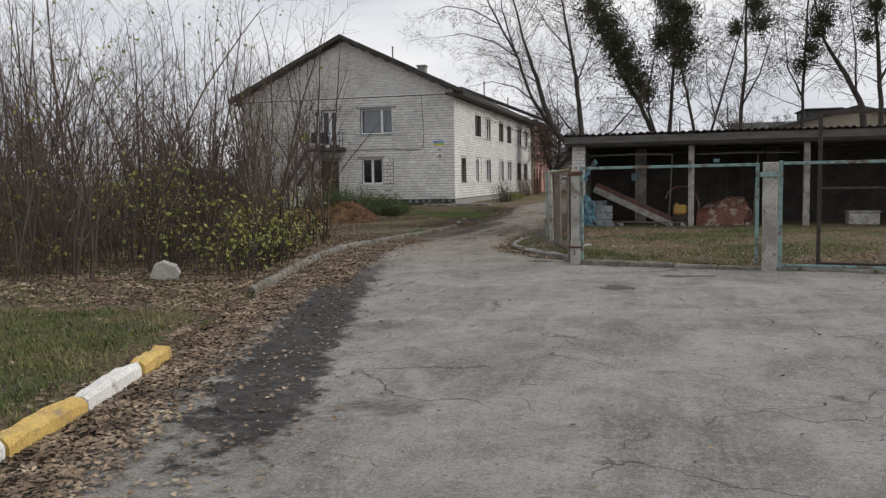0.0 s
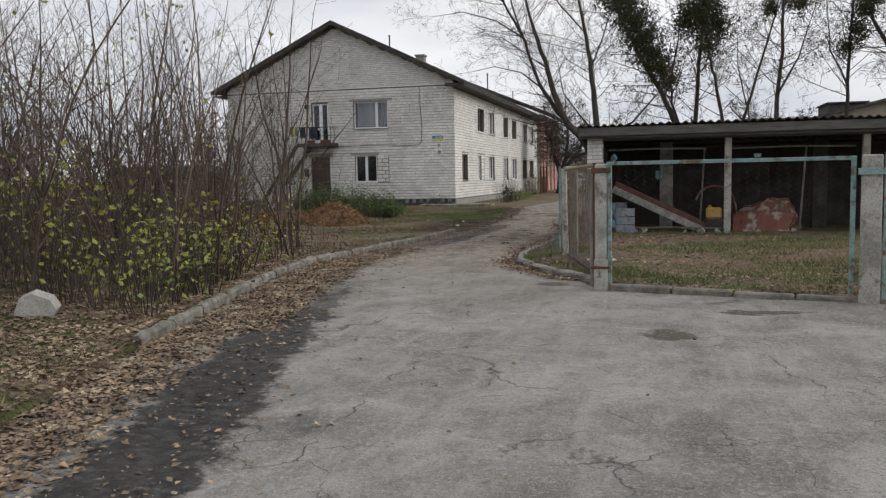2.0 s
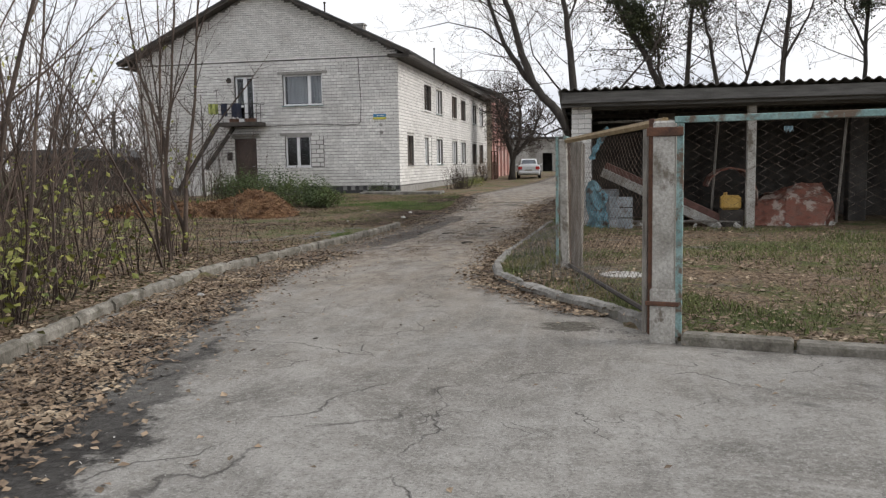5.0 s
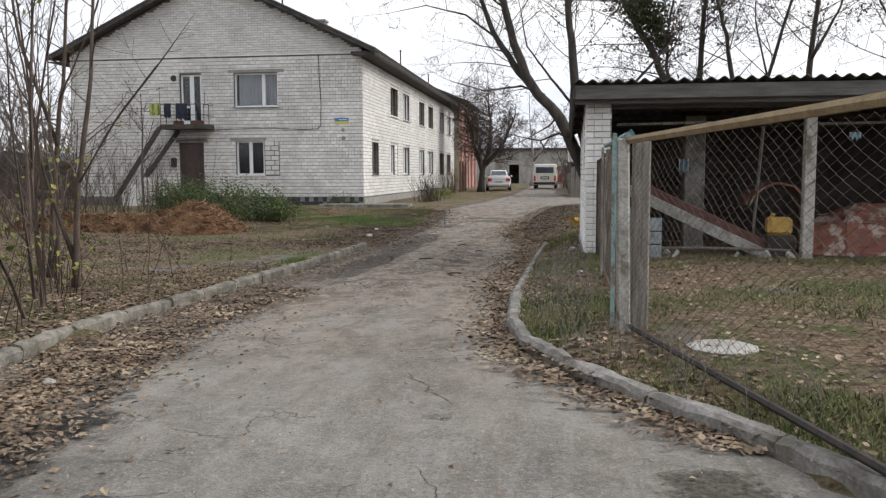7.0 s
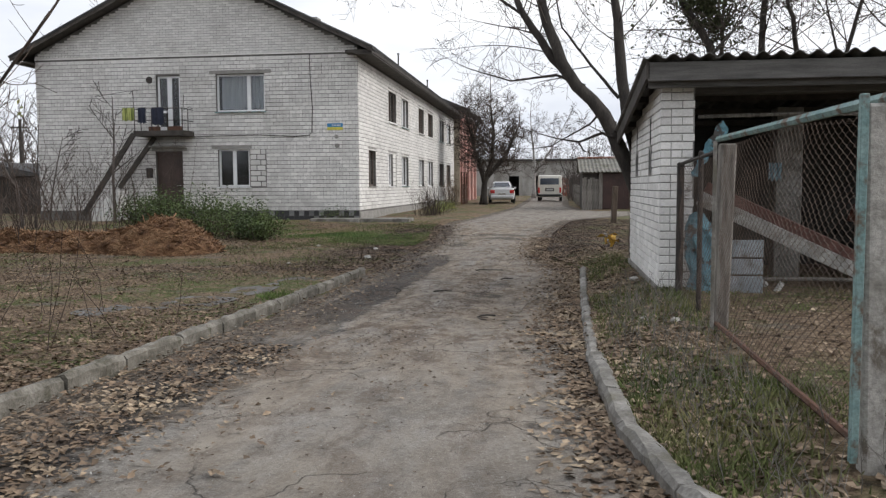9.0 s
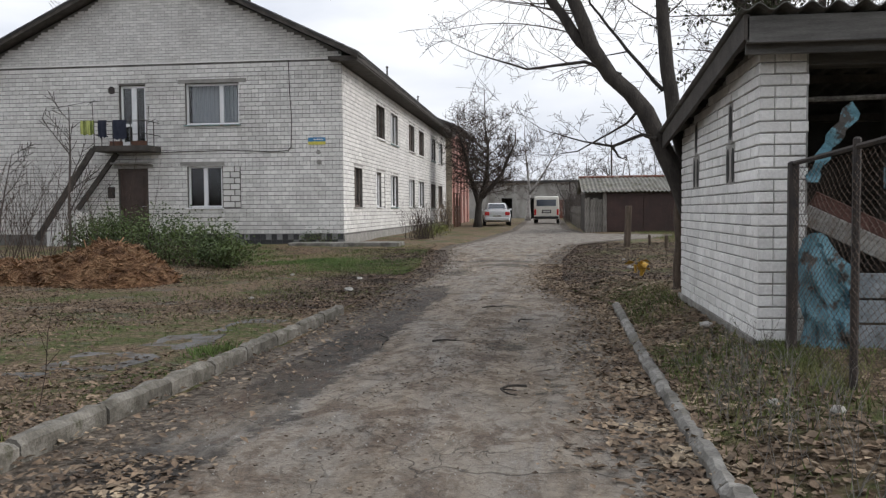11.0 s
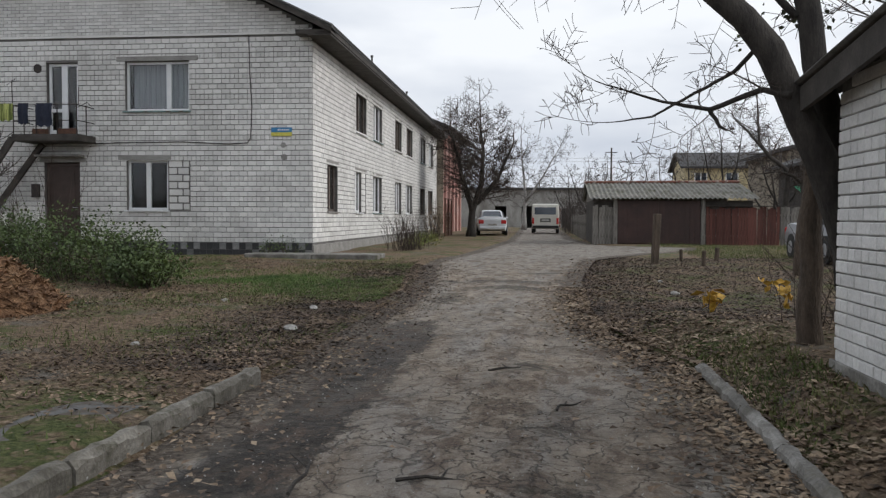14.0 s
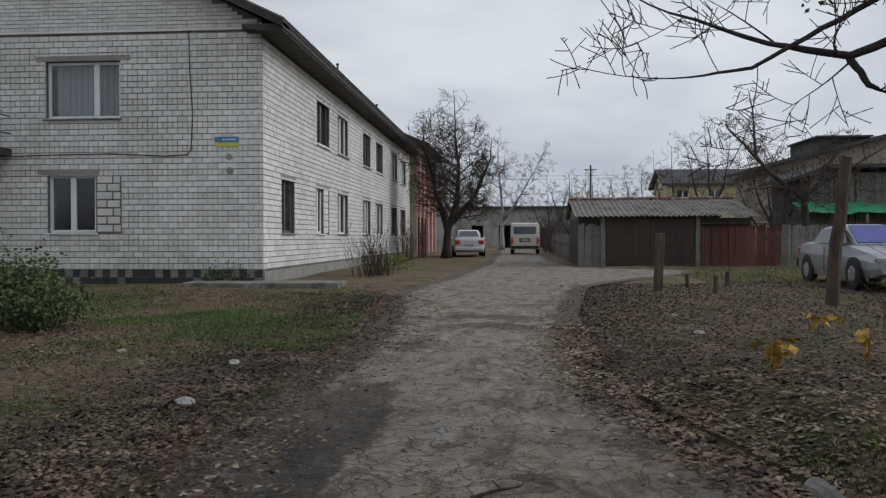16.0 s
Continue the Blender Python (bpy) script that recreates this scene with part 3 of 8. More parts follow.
    wet = calc("MULTIPLY", wet, band(noise_node(9, 6, 0.75, shift=19), 0.36, 0.56, 0.78, 1.0))
    col = mix(wet, col, plain((0.10, 0.093, 0.09)), "MULTIPLY")
    clods = calc("MULTIPLY", band(noise_node(3.0, 8, 0.75, (1, 0.55, 1), 27, 0.4), 0.51, 0.58), band(sep.outputs["Y"], 18, 26))
    col = mix(calc("MULTIPLY", clods, 0.7), col, ramp(noise_node(30, 6, 0.7), [(0.35, (0.05, 0.034, 0.024)), (0.65, (0.15, 0.102, 0.072))]))
    blot = nodes.new("ShaderNodeAttribute")
    blot.attribute_name = "blot"
    spot = band(calc("ADD", blot.outputs["Fac"], band(noise_node(5, 8, 0.75, shift=91), 0.3, 0.7, 0.0, 0.6)), 0.78, 0.95)
    spot = calc("MULTIPLY", spot, band(noise_node(22, 6, 0.75, shift=15), 0.36, 0.56, 0.55, 1.0))
    col = mix(spot, col, ramp(noise_node(30, 6, 0.7, shift=4), [(0.35, (0.028, 0.024, 0.018)), (0.65, (0.10, 0.088, 0.066))]))
    rim = nodes.new("ShaderNodeAttribute")
    rim.attribute_name = "rim"
    earth = ramp(noise_node(14, 8, 0.7), [(0.34, (0.03, 0.024, 0.018)), (0.48, (0.09, 0.072, 0.055)), (0.62, (0.19, 0.16, 0.13))])
    fray = calc("ADD", rim.outputs["Fac"], band(noise_node(1.5, 7, 0.75, shift=51), 0.3, 0.7, -0.0, 0.55))
    col = mix(band(fray, 0.55, 0.80), col, earth)
    # cracks
    warp = nodes.new("ShaderNodeTexNoise")
    warp.inputs["Scale"].default_value, warp.inputs["Detail"].default_value = 1.7, 6
    link(co, warp.inputs["Vector"])
    vm = nodes.new("ShaderNodeVectorMath")
    vm.operation = "MULTIPLY_ADD"
    link(warp.outputs["Color"], vm.inputs[0])
    vm.inputs[1].default_value = (0.9, 0.9, 0.0)
    link(co, vm.inputs[2])
    lines = []
    for sc, w in ((0.42, 0.0045), (1.9, 0.011), (4.6, 0.035)):
        vo = nodes.new("ShaderNodeTexVoronoi")
        vo.feature = "DISTANCE_TO_EDGE"
        vo.inputs["Scale"].default_value = sc
        link(vm.outputs["Vector"], vo.inputs["Vector"])
        lines.append(band(vo.outputs["Distance"], 0.0, w, 1.0, 0.0))
    keep = band(noise_node(0.8, 4, 0.6, shift=31), 0.55, 0.62)
    cracks = calc("MAXIMUM", calc("MULTIPLY", lines[0], band(noise_node(0.7, 3, 0.5, shift=13), 0.47, 0.55)), calc("MULTIPLY", lines[1], keep))
    gator = calc("MULTIPLY", band(sep.outputs["Y"], 22, 30), band(noise_node(0.9, 4, 0.6, shift=71), 0.36, 0.46))
    cracks = calc("MAXIMUM", cracks, calc("MULTIPLY", lines[2], gator))
    col = mix(calc("MULTIPLY", cracks, 0.8), col, plain((0.045, 0.04, 0.036)))
    link(col, b.inputs["Base Color"])
    rough = calc("SUBTRACT", 0.92, calc("MULTIPLY", calc("MAXIMUM", wet, calc("MULTIPLY", damp, 0.5)), 0.14))
    link(rough, b.inputs["Roughness"])
    b.inputs["Specular IOR Level"].default_value = 0.35
    height = calc("ADD", calc("MULTIPLY", grain, 0.25), calc("MULTIPLY", noise_node(12, 7, 0.7), 0.5))
    height = calc("SUBTRACT", height, calc("MULTIPLY", cracks, 0.4))
    bp = nodes.new("ShaderNodeBump")
    bp.inputs["Strength"].default_value, bp.inputs["Distance"].default_value = 0.9, 0.04
    link(height, bp.inputs["Height"])
    link(bp.outputs["Normal"], b.inputs["Normal"])
    return m


GROUND = ground_material()
ROAD = road_material()


def spaced(lo, hi, step, reach):
    """Even steps from lo to hi, then ever wider ones out to reach."""
    mid = np.arange(lo, hi + 1e-6, step)
    grow = step * 1.35 ** np.arange(1, 26)
    out = np.cumsum(grow)
    out = out[out < reach]
    return np.concatenate((lo - out[::-1] - 0, mid, hi + out))


def make_ground():
    xs, ys = spaced(-22, 12, 0.3, 1800), spaced(-4, 74, 0.3, 1800)
    gx, gy = np.meshgrid(xs, ys)
    gz = land(gx, gy)
    verts = np.stack((gx, gy, gz), -1).reshape(-1, 3)
    nx, ny = len(xs), len(ys)
    i = (np.arange(ny - 1)[:, None] * nx + np.arange(nx - 1)[None, :]).reshape(-1)
    me = array_mesh("ground", verts, np.stack((i, i + 1, i + nx + 1, i + nx), -1), GROUND)
    me.shade_smooth()
    tagged(new("ground", me), "trampled autumn soil with thin turf and leaf mould", "ground", kind="structure")


# dirty hollows and blots: middle, half widths, weight
BLOTS = ((-0.8, 14.1, 0.34, 0.36, 1.0), (0.0, 15.6, 0.3, 0.28, 0.9), (0.5, 15.75, 0.4, 0.2, 0.8), (-2.5, 12.3, 0.3, 0.6, 0.5), (-1.24, 10.3, 0.3, 0.35, 0.6), (0.3, 12.1, 0.9, 0.3, 0.45), (-2.5, 18.0, 0.35, 0.3, 1.0),
         (-3.9, 19.0, 0.35, 0.2, 0.6), (-3.5, 17.4, 0.3, 0.25, 0.55), (-5.0, 29.5, 0.5, 0.8, 0.6), (-4.6, 27.5, 0.3, 1.2, 0.55), (-5.2, 33.5, 0.5, 0.6, 0.6), (-5.6, 41.4, 1.1, 0.7, 0.75), (-6.7, 39.6, 0.5, 1.4, 0.7), (-4.5, 39.5, 0.4, 1.6, 0.65), (-5.0, 31.0, 0.5, 0.4, 0.6))


def make_road():
    ys = np.concatenate((np.arange(-60, -4, 4.0), np.arange(-4, 60, 0.15), np.arange(60, 111, 1.0)))
    n = 121
    verts, edge, rims, blots = [], [], [], []
    for y in ys:
        le, ri = float(left_edge(y)) + 0.02, float(right_edge(y)) - 0.02
        u = np.linspace(0, 1, n)
        u = u ** (1 + 0.7 * min(1.0, max(0.0, (ri - 2) / 14)))
        x = le + (ri - le) * u
        wob = 0.012 * np.sin(x * 1.7 + y) * np.sin(y * 0.9) + 0.008 * np.sin(x * 4.3 - y * 2.1)
        rut = -0.03 * (np.exp(-((x - le - 1.0) / 0.4) ** 2) + np.exp(-((x - le - 2.7) / 0.4) ** 2)) * step01((y - 24) / 5)
        z = float(level(y)) + wob + rut - 0.02 * np.exp(-((x - le) / 0.5) ** 2)
        verts.append(np.stack((x, np.full(n, y), z), -1))
        rims.append((1 - step01(np.minimum(x - le, ri - x) / 0.8)) * (step01((y - 31) / 4) + 0.75 * step01((y - 18) / 5) * (x < (le + ri) / 2)).clip(0, 1))
        blots.append(sum(a * np.exp(-((x - bx) / rx) ** 2 - ((y - by) / ry) ** 2) for bx, by, rx, ry, a in BLOTS))
        edge.append(np.exp(-((x - le - 1.2 + 0.45 * float(step01((y - 17) / 5))) / (0.55 - 0.15 * float(step01((y - 17) / 5)))) ** 2) * (1 - 0.35 * math.exp(-((y - 19.5) / 3) ** 2)) * step01((y - 4) / 4) * (1 + 0.2 * float(step01((y - 21) / 5))) * (1 - 0.8 * step01((y - 33) / 4)) + 1.2 * np.exp(-((x + 6.9 - 0.12 * (y - 35)) / 0.5) ** 2 - ((y - 35.0) / 1.5) ** 2) + 0.75 * np.exp(-((x + 5.5) / 1.6) ** 2 - ((y - 42.6) / 0.5) ** 2))
    rims = np.concatenate(rims)
    verts = np.concatenate(verts)
    i = (np.arange(len(ys) - 1)[:, None] * n + np.arange(n - 1)[None, :]).reshape(-1)
    me = array_mesh("road", verts, np.stack((i, i + 1, i + n + 1, i + n), -1), ROAD)
    a = me.attributes.new("edge", "FLOAT", "POINT")
    a.data.foreach_set("value", np.concatenate(edge).astype(np.float32))
    a = me.attributes.new("blot", "FLOAT", "POINT")
    a.data.foreach_set("value", np.concatenate(blots).astype(np.float32))
    a = me.attributes.new("rim", "FLOAT", "POINT")
    a.data.foreach_set("value", rims.astype(np.float32))
    me.shade_smooth()
    tagged(new("road", me), "worn cracked asphalt lane with damp edges and mud", "road", kind="structure")


make_ground()
make_road()


def kerb_row(name, pts, lengths, width, rise, label, materials, seed):
    """Kerb stones laid end to end along a line, each a stone of its own."""
    rnd = random.Random(seed)
    root = thing(name, (pts[0][0], pts[0][1], float(level(pts[0][1]))), label, "kerb", kind="structure")
    line = [Vector((x, y, 0)) for x, y in pts]
    total = sum((b - a).length for a, b in zip(line, line[1:]))

    def at(s):
        for a, b in zip(line, line[1:]):
            d = (b - a).length
            if s <= d or b is line[-1]:
                return a + (b - a) * (s / d)
            s -= d
    s, k = 0.0, 0
    while s < total - 0.25:
        step = lengths * rnd.uniform(0.85, 1.1)
        e = min(total, s + step)
        a, b = at(s + 0.012), at(e - 0.012)
        mid = (a + b) / 2
        d = b - a
        za, zb = float(level(a.y)), float(level(b.y))
        m = Matrix.Translation((mid.x, mid.y, (za + zb) / 2 + rnd.uniform(-0.012, 0.006))) @ Euler(
            (rnd.uniform(-0.05, 0.05), -math.atan2(zb - za, d.length), math.atan2(d.y, d.x)), "XYZ").to_matrix().to_4x4()
        bm = Build()
        L = d.length
        n = 8
        sec = [(-width / 2, -0.2), (width / 2, -0.2), (width / 2, rise - 0.035), (width / 2 - 0.03, rise), (-width / 2 + 0.03, rise), (-width / 2, rise - 0.035)]
        vs = []
        for i in range(n + 1):
            x = -L / 2 + L * i / n
            pinch = 0.012 if i in (0, n) else 0.0
            for (y, z) in sec:
                j = (rnd.uniform(-0.011, 0.011), rnd.uniform(-0.013, 0.009)) if z > 0 else (0, 0)
                vs.append(m @ Vector((x, y * (1 - pinch * 6) + j[0], z + j[1] - (pinch if z > 0 else 0))))
        q = len(sec)
        fs = [tuple(range(q))[::-1], tuple(range(n * q, n * q + q))]
        fs += [(i * q + c, i * q + (c + 1) % q, (i + 1) * q + (c + 1) % q, (i + 1) * q + c) for i in range(n) for c in range(q)]
        bm.add(vs, fs)
        part("kerb_stone", bm, materials[k % len(materials)], root, "" if len(materials) == 1 else ("yellow painted stone", "white painted stone")[k % 2])
        s, k = e, k + 1


kerb_row("kerb_painted", [(-3.0, 1.9), (-3.3, 3.2), (-3.8, 5.0), (-4.0, 6.45), (-4.25, 7.4), (-4.55, 8.6)], 1.05, 0.15, 0.13,
         "low kerb of stones painted yellow and white in turn", (KERB_YELLOW, KERB_WHITE), 11)
kerb_row("kerb_left", [(-5.75, 12.5), (-6.35, 14.9), (-7.33, 18.8), (-7.66, 21), (-7.64, 25), (-7.66, 30), (-7.62, 32.4)], 1.0, 0.125, 0.13,
         "grey weathered concrete kerb edged with fallen leaves", (OLD_KERB,), 12)
kerb_row("kerb_right", [(-1.66, 17.72), (-1.9, 18.3), (-2.3, 19.0), (-2.68, 19.55), (-3.04, 20.15), (-3.46, 21.05), (-3.67, 22.3), (-3.76, 24.6)], 1.0, 0.14, 0.11,
         "curved mossy concrete kerb round the verge corner", (CONCRETE,), 13)
kerb_row("kerb_low", [(-3.77, 24.6), (-3.7, 29), (-3.58, 33.4)], 1.0, 0.11, 0.095,
         "low sunken concrete edging beside the shed", (CONCRETE,), 14)

# ---- the two-storey white brick house ----
HX, HY = -11.664, 48.74          # south-east corner
WX, NY = -25.0, 78.3             # west end of the south wall, north end of the east wall
BASE, EAVE, APEX_X, APEX_Z = 0.44, 6.75, -18.33, 9.92
COURSE, BRICK_L, JOINT = 0.15, 0.262, 0.024


def roof_z(x):
    return APEX_Z - abs(x - APEX_X) * (APEX_Z - EAVE) / (HX - APEX_X)


SOUTH_HOLES = [(-17.36, -15.38, 4.32, 5.78), (-17.34, -15.36, 1.38, 2.87), (-19.95, -18.82, 0.42, 2.80), (-19.85, -18.85, 3.60, 5.78)]
EAST_LOWER = [(50.40, 51.76), (54.40, 56.25), (57.62, 59.48), (62.68, 64.50), (65.85, 67.95), (70.80, 72.85), (74.30, 76.40)]
EAST_UPPER = [(54.50, 56.32), (57.68, 59.52), (62.72, 64.54), (66.05, 68.0), (70.85, 72.95), (74.50, 76.45)]
EAST_HOLES = [(a, b, 1.38, 2.90) for a, b in EAST_LOWER] + [(a, b, 4.28, 5.76) for a, b in EAST_UPPER]


def pierced(u0, u1, z0, z1, holes):
    """The rectangles of a wall that are left round its openings."""
    us = sorted({u0, u1, *[h[0] for h in holes], *[h[1] for h in holes]})
    zs = sorted({z0, z1, *[h[2] for h in holes], *[h[3] for h in holes]})
    return [(a, b, c, d) for a, b in zip(us, us[1:]) for c, d in zip(zs, zs[1:])
            if not any(h[0] < (a + b) / 2 < h[1] and h[2] < (c + d) / 2 < h[3] for h in holes)]


def brick_spans(u0, u1, z0, top, holes, rnd, h=None):
    """Courses of bricks with every fourth course of headers, cut at the openings: (u0, u1, z0, z1)."""
    rows = []
    k, z = 0, z0
    h = h or COURSE
    while z < 20:
        header = k % 4 == 0
        w = BRICK_L / 2 if header else BRICK_L
        u = u0 - (0 if header else (k % 2) * w / 2)
        any_row = False
        while u < u1 - 0.02:
            a, b = max(u, u0), min(u + w, u1)
            zc = z + h
            if b - a > 0.03 and zc <= top((a + b) / 2) + 0.02:
                any_row = True
                segs = [(a, b)]
                for ha, hb, hc, hd in holes:
                    if z + h * 0.5 > hc and z + h * 0.5 < hd:
                        nxt = []
                        for s, e in segs:
                            if e <= ha or s >= hb:
                                nxt.append((s, e))
                            else:
                                if s < ha - 0.03:
                                    nxt.append((s, ha))
                                if e > hb + 0.03:
                                    nxt.append((hb, e))
                        segs = nxt
                for s, e in segs:
                    rows.append((s, e, z, zc))
            u += w
        if not any_row and z > z0 + 0.5:
            break
        z += h
        k += 1
    return rows


def lay_bricks(root, spans, place, material, near, rnd, depth=0.02, piece="brick"):
    """The 300 bricks nearest to a spot as parts of their own on shared meshes, the rest joined."""
    spans = sorted(spans, key=lambda s: (0.5 * (s[0] + s[1]) - near[0]) ** 2 + (0.5 * (s[2] + s[3]) - near[1]) ** 2)
    cache = {}

    def shape(w, h):
        key = (round(w, 2), round(h, 3))
        if key not in cache:
            j, c = JOINT / 2 * h / COURSE, 0.006
            x, z = w / 2 - j * 0.5, h / 2 - j * 0.8
            b = Build()
            b.add([(-x, 0.03, -z), (x, 0.03, -z), (x, 0.03, z), (-x, 0.03, z), (-x, -depth + c, -z), (x, -depth + c, -z), (x, -depth + c, z), (-x, -depth + c, z),
                   (-x + c, -depth, -z + c), (x - c, -depth, -z + c), (x - c, -depth, z - c), (-x + c, -depth, z - c)],
                  [(0, 4, 7, 3), (1, 2, 6, 5), (0, 1, 5, 4), (3, 7, 6, 2), (4, 5, 9, 8), (5, 6, 10, 9), (6, 7, 11, 10), (7, 4, 8, 11), (8, 9, 10, 11)])
            cache[key] = (b.mesh(piece, material), np.array(b.v), b.f)
        return cache[key]
    inv = world_of(root).inverted()
    rest_v, rest_f, n = [], [], 0
    for i, (a, b, c, d) in enumerate(spans):
        me, vs, fs = shape(b - a, d - c)
        out = rnd.gauss(0, 0.0022)
        m = place @ Matrix.Translation(((a + b) / 2, -out, (c + d) / 2)) @ Euler((rnd.gauss(0, 0.004), rnd.gauss(0, 0.006), rnd.gauss(0, 0.006))).to_matrix().to_4x4()
        if i < 300:
            ob = new(piece, me)
            ob.parent, ob.matrix_parent_inverse, ob.matrix_basis = root, inv, m
        else:
            a4 = np.array(m)
            rest_v.append(vs @ a4[:3, :3].T + a4[:3, 3])
            rest_f.extend([tuple(q + n for q in f) for f in fs])
            n += len(vs)
    if rest_v:
        me = bpy.data.meshes.new(piece + "work")
        me.from_pydata(np.concatenate(rest_v).tolist(), [], rest_f)
        me.materials.append(material)
        ob = part(piece + "work", me, None, root)
        tagged(ob, kind="stuff")


house = thing("house", (-18.3, 60, 0.1), "long two-storey white silicate brick house with a gabled roof", "house")

walls = Build()
for a, b, c, d in pierced(WX, HX, 0.0, EAVE, SOUTH_HOLES):
    walls.box(a, b, HY, HY + 0.4, c, d)
walls.prism([(WX, EAVE), (HX, EAVE), (APEX_X, APEX_Z)], HY, HY + 0.4)
south_wall = part("south_wall", walls.weld(), MORTAR, house)
walls = Build()
for a, b, c, d in pierced(HY + 0.4, NY, 0.0, EAVE, EAST_HOLES):
    walls.box(HX - 0.4, HX, a, b, c, d)
east_wall = part("east_wall", walls.weld(), MORTAR, house)
walls = Build()
walls.box(WX, WX + 0.4, HY + 0.4, NY, 0, EAVE)
walls.box(WX, HX, NY, NY + 0.4, 0, EAVE)
walls.prism([(WX, EAVE), (HX, EAVE), (APEX_X, APEX_Z)], NY, NY + 0.4)
part("back_wall", walls, GREY_RENDER, house)
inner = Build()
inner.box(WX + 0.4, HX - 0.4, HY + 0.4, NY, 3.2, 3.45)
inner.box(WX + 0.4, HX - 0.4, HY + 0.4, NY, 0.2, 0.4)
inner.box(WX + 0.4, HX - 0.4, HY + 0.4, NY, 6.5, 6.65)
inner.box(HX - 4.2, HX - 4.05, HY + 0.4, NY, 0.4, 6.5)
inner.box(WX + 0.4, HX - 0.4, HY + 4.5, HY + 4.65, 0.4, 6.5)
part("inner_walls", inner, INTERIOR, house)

# roof: two slopes of sheet, verge boards and soffit
roof_b = Build()
slope = (APEX_Z - EAVE) / (HX - APEX_X)
for s in (-1, 1):
    x_e = APEX_X + s * (HX - APEX_X + 0.72)
    z_e = APEX_Z - slope * (HX - APEX_X + 0.72)
    out = [(APEX_X, APEX_Z + 0.12), (x_e, z_e + 0.12), (x_e, z_e + 0.20), (APEX_X, APEX_Z + 0.21)]
    roof_b.prism(out, HY - 0.62, NY + 0.5)
roof_part = part("roof", roof_b, SLATE, house, "dark corrugated sheet roof")
trim_b = Build()
for s in (-1, 1):
    x_e = APEX_X + s * (HX - APEX_X + 0.70)
    z_e = APEX_Z - slope * (HX - APEX_X + 0.70)
    trim_b.prism([(APEX_X, APEX_Z + 0.0), (x_e, z_e - 0.01), (x_e, z_e + 0.12), (APEX_X, APEX_Z + 0.12)], HY - 0.60, HY - 0.56)
    trim_b.prism([(APEX_X, APEX_Z + 0.04), (x_e, z_e + 0.04), (x_e, z_e + 0.10), (APEX_X, APEX_Z + 0.11)], HY - 0.55, HY - 0.003)
part("verge_board", trim_b, DARK_WOOD, roof_part)
soffit = Build()
soffit.box(HX + 0.012, HX + 0.68, HY - 0.55, NY + 0.4, EAVE - 0.42, EAVE - 0.38)
soffit.box(HX + 0.66, HX + 0.70, HY - 0.55, NY + 0.4, EAVE - 0.36, EAVE - 0.22)
soffit.box(HX - 0.35, HX + 0.66, HY - 0.50, HY - 0.025, EAVE - 0.36, EAVE - 0.24)
soffit.box(WX - 0.66, WX - 0.012, HY - 0.55, NY + 0.4, EAVE - 0.42, EAVE - 0.36)
part("soffit", soffit, DARK_WOOD, roof_part)
ribs = Build()
for s in (-1, 1):
    y = HY - 0.6
    while y < NY + 0.45:
        x_e = APEX_X + s * (HX - APEX_X + 0.74)
        z_e = APEX_Z - slope * (HX - APEX_X + 0.74)
        ribs.tube([(APEX_X, y, APEX_Z + 0.19), (x_e, y, z_e + 0.185)], 0.045, 5, caps=True)
        y += 0.19
tagged(part("corrugation", ribs, SLATE, roof_part), kind="stuff")
chim = Build()
chim.box(-15.3, -14.8, 54.0, 54.5, 7.9, 8.85, 0.01)
chim.box(-15.36, -14.74, 53.94, 54.56, 8.85, 8.95, 0.01)
part("chimney", chim, LINTEL, roof_part)
for x, y, h in ((-17.6, 56, 0.9), (-13.0, 64, 1.4), (-12.6, 72, 1.1)):
    z = roof_z(x)
    pb = Build()
    pb.tube([(x, y, z), (x, y, z + h)], 0.045, 6)
    pb.tube([(x, y, z + h), (x, y, z + h + 0.08)], 0.07, 6)
    part("vent_pipe", pb, DARK_IRON, roof_part)

# ledge course under the gable, and lintels
led = Build()
led.box(WX, HX, HY - 0.045, HY - 0.0, 6.50, 6.56)
part("ledge_course", led, BRICK, south_wall)
for a, b, z in ((-17.62, -15.1, 5.785), (-17.6, -15.95, 2.875), (-20.1, -18.6, 2.805)):
    part("lintel", Build().box(a, b, HY - 0.03, HY + 0.1, z, z + 0.14, 0.006), LINTEL, south_wall)
for a, b, c, d in EAST_HOLES:
    part("lintel", Build().box(HX - 0.1, HX + 0.024, a - 0.1, b + 0.1, d + 0.005, d + 0.09, 0.006), LINTEL, east_wall)


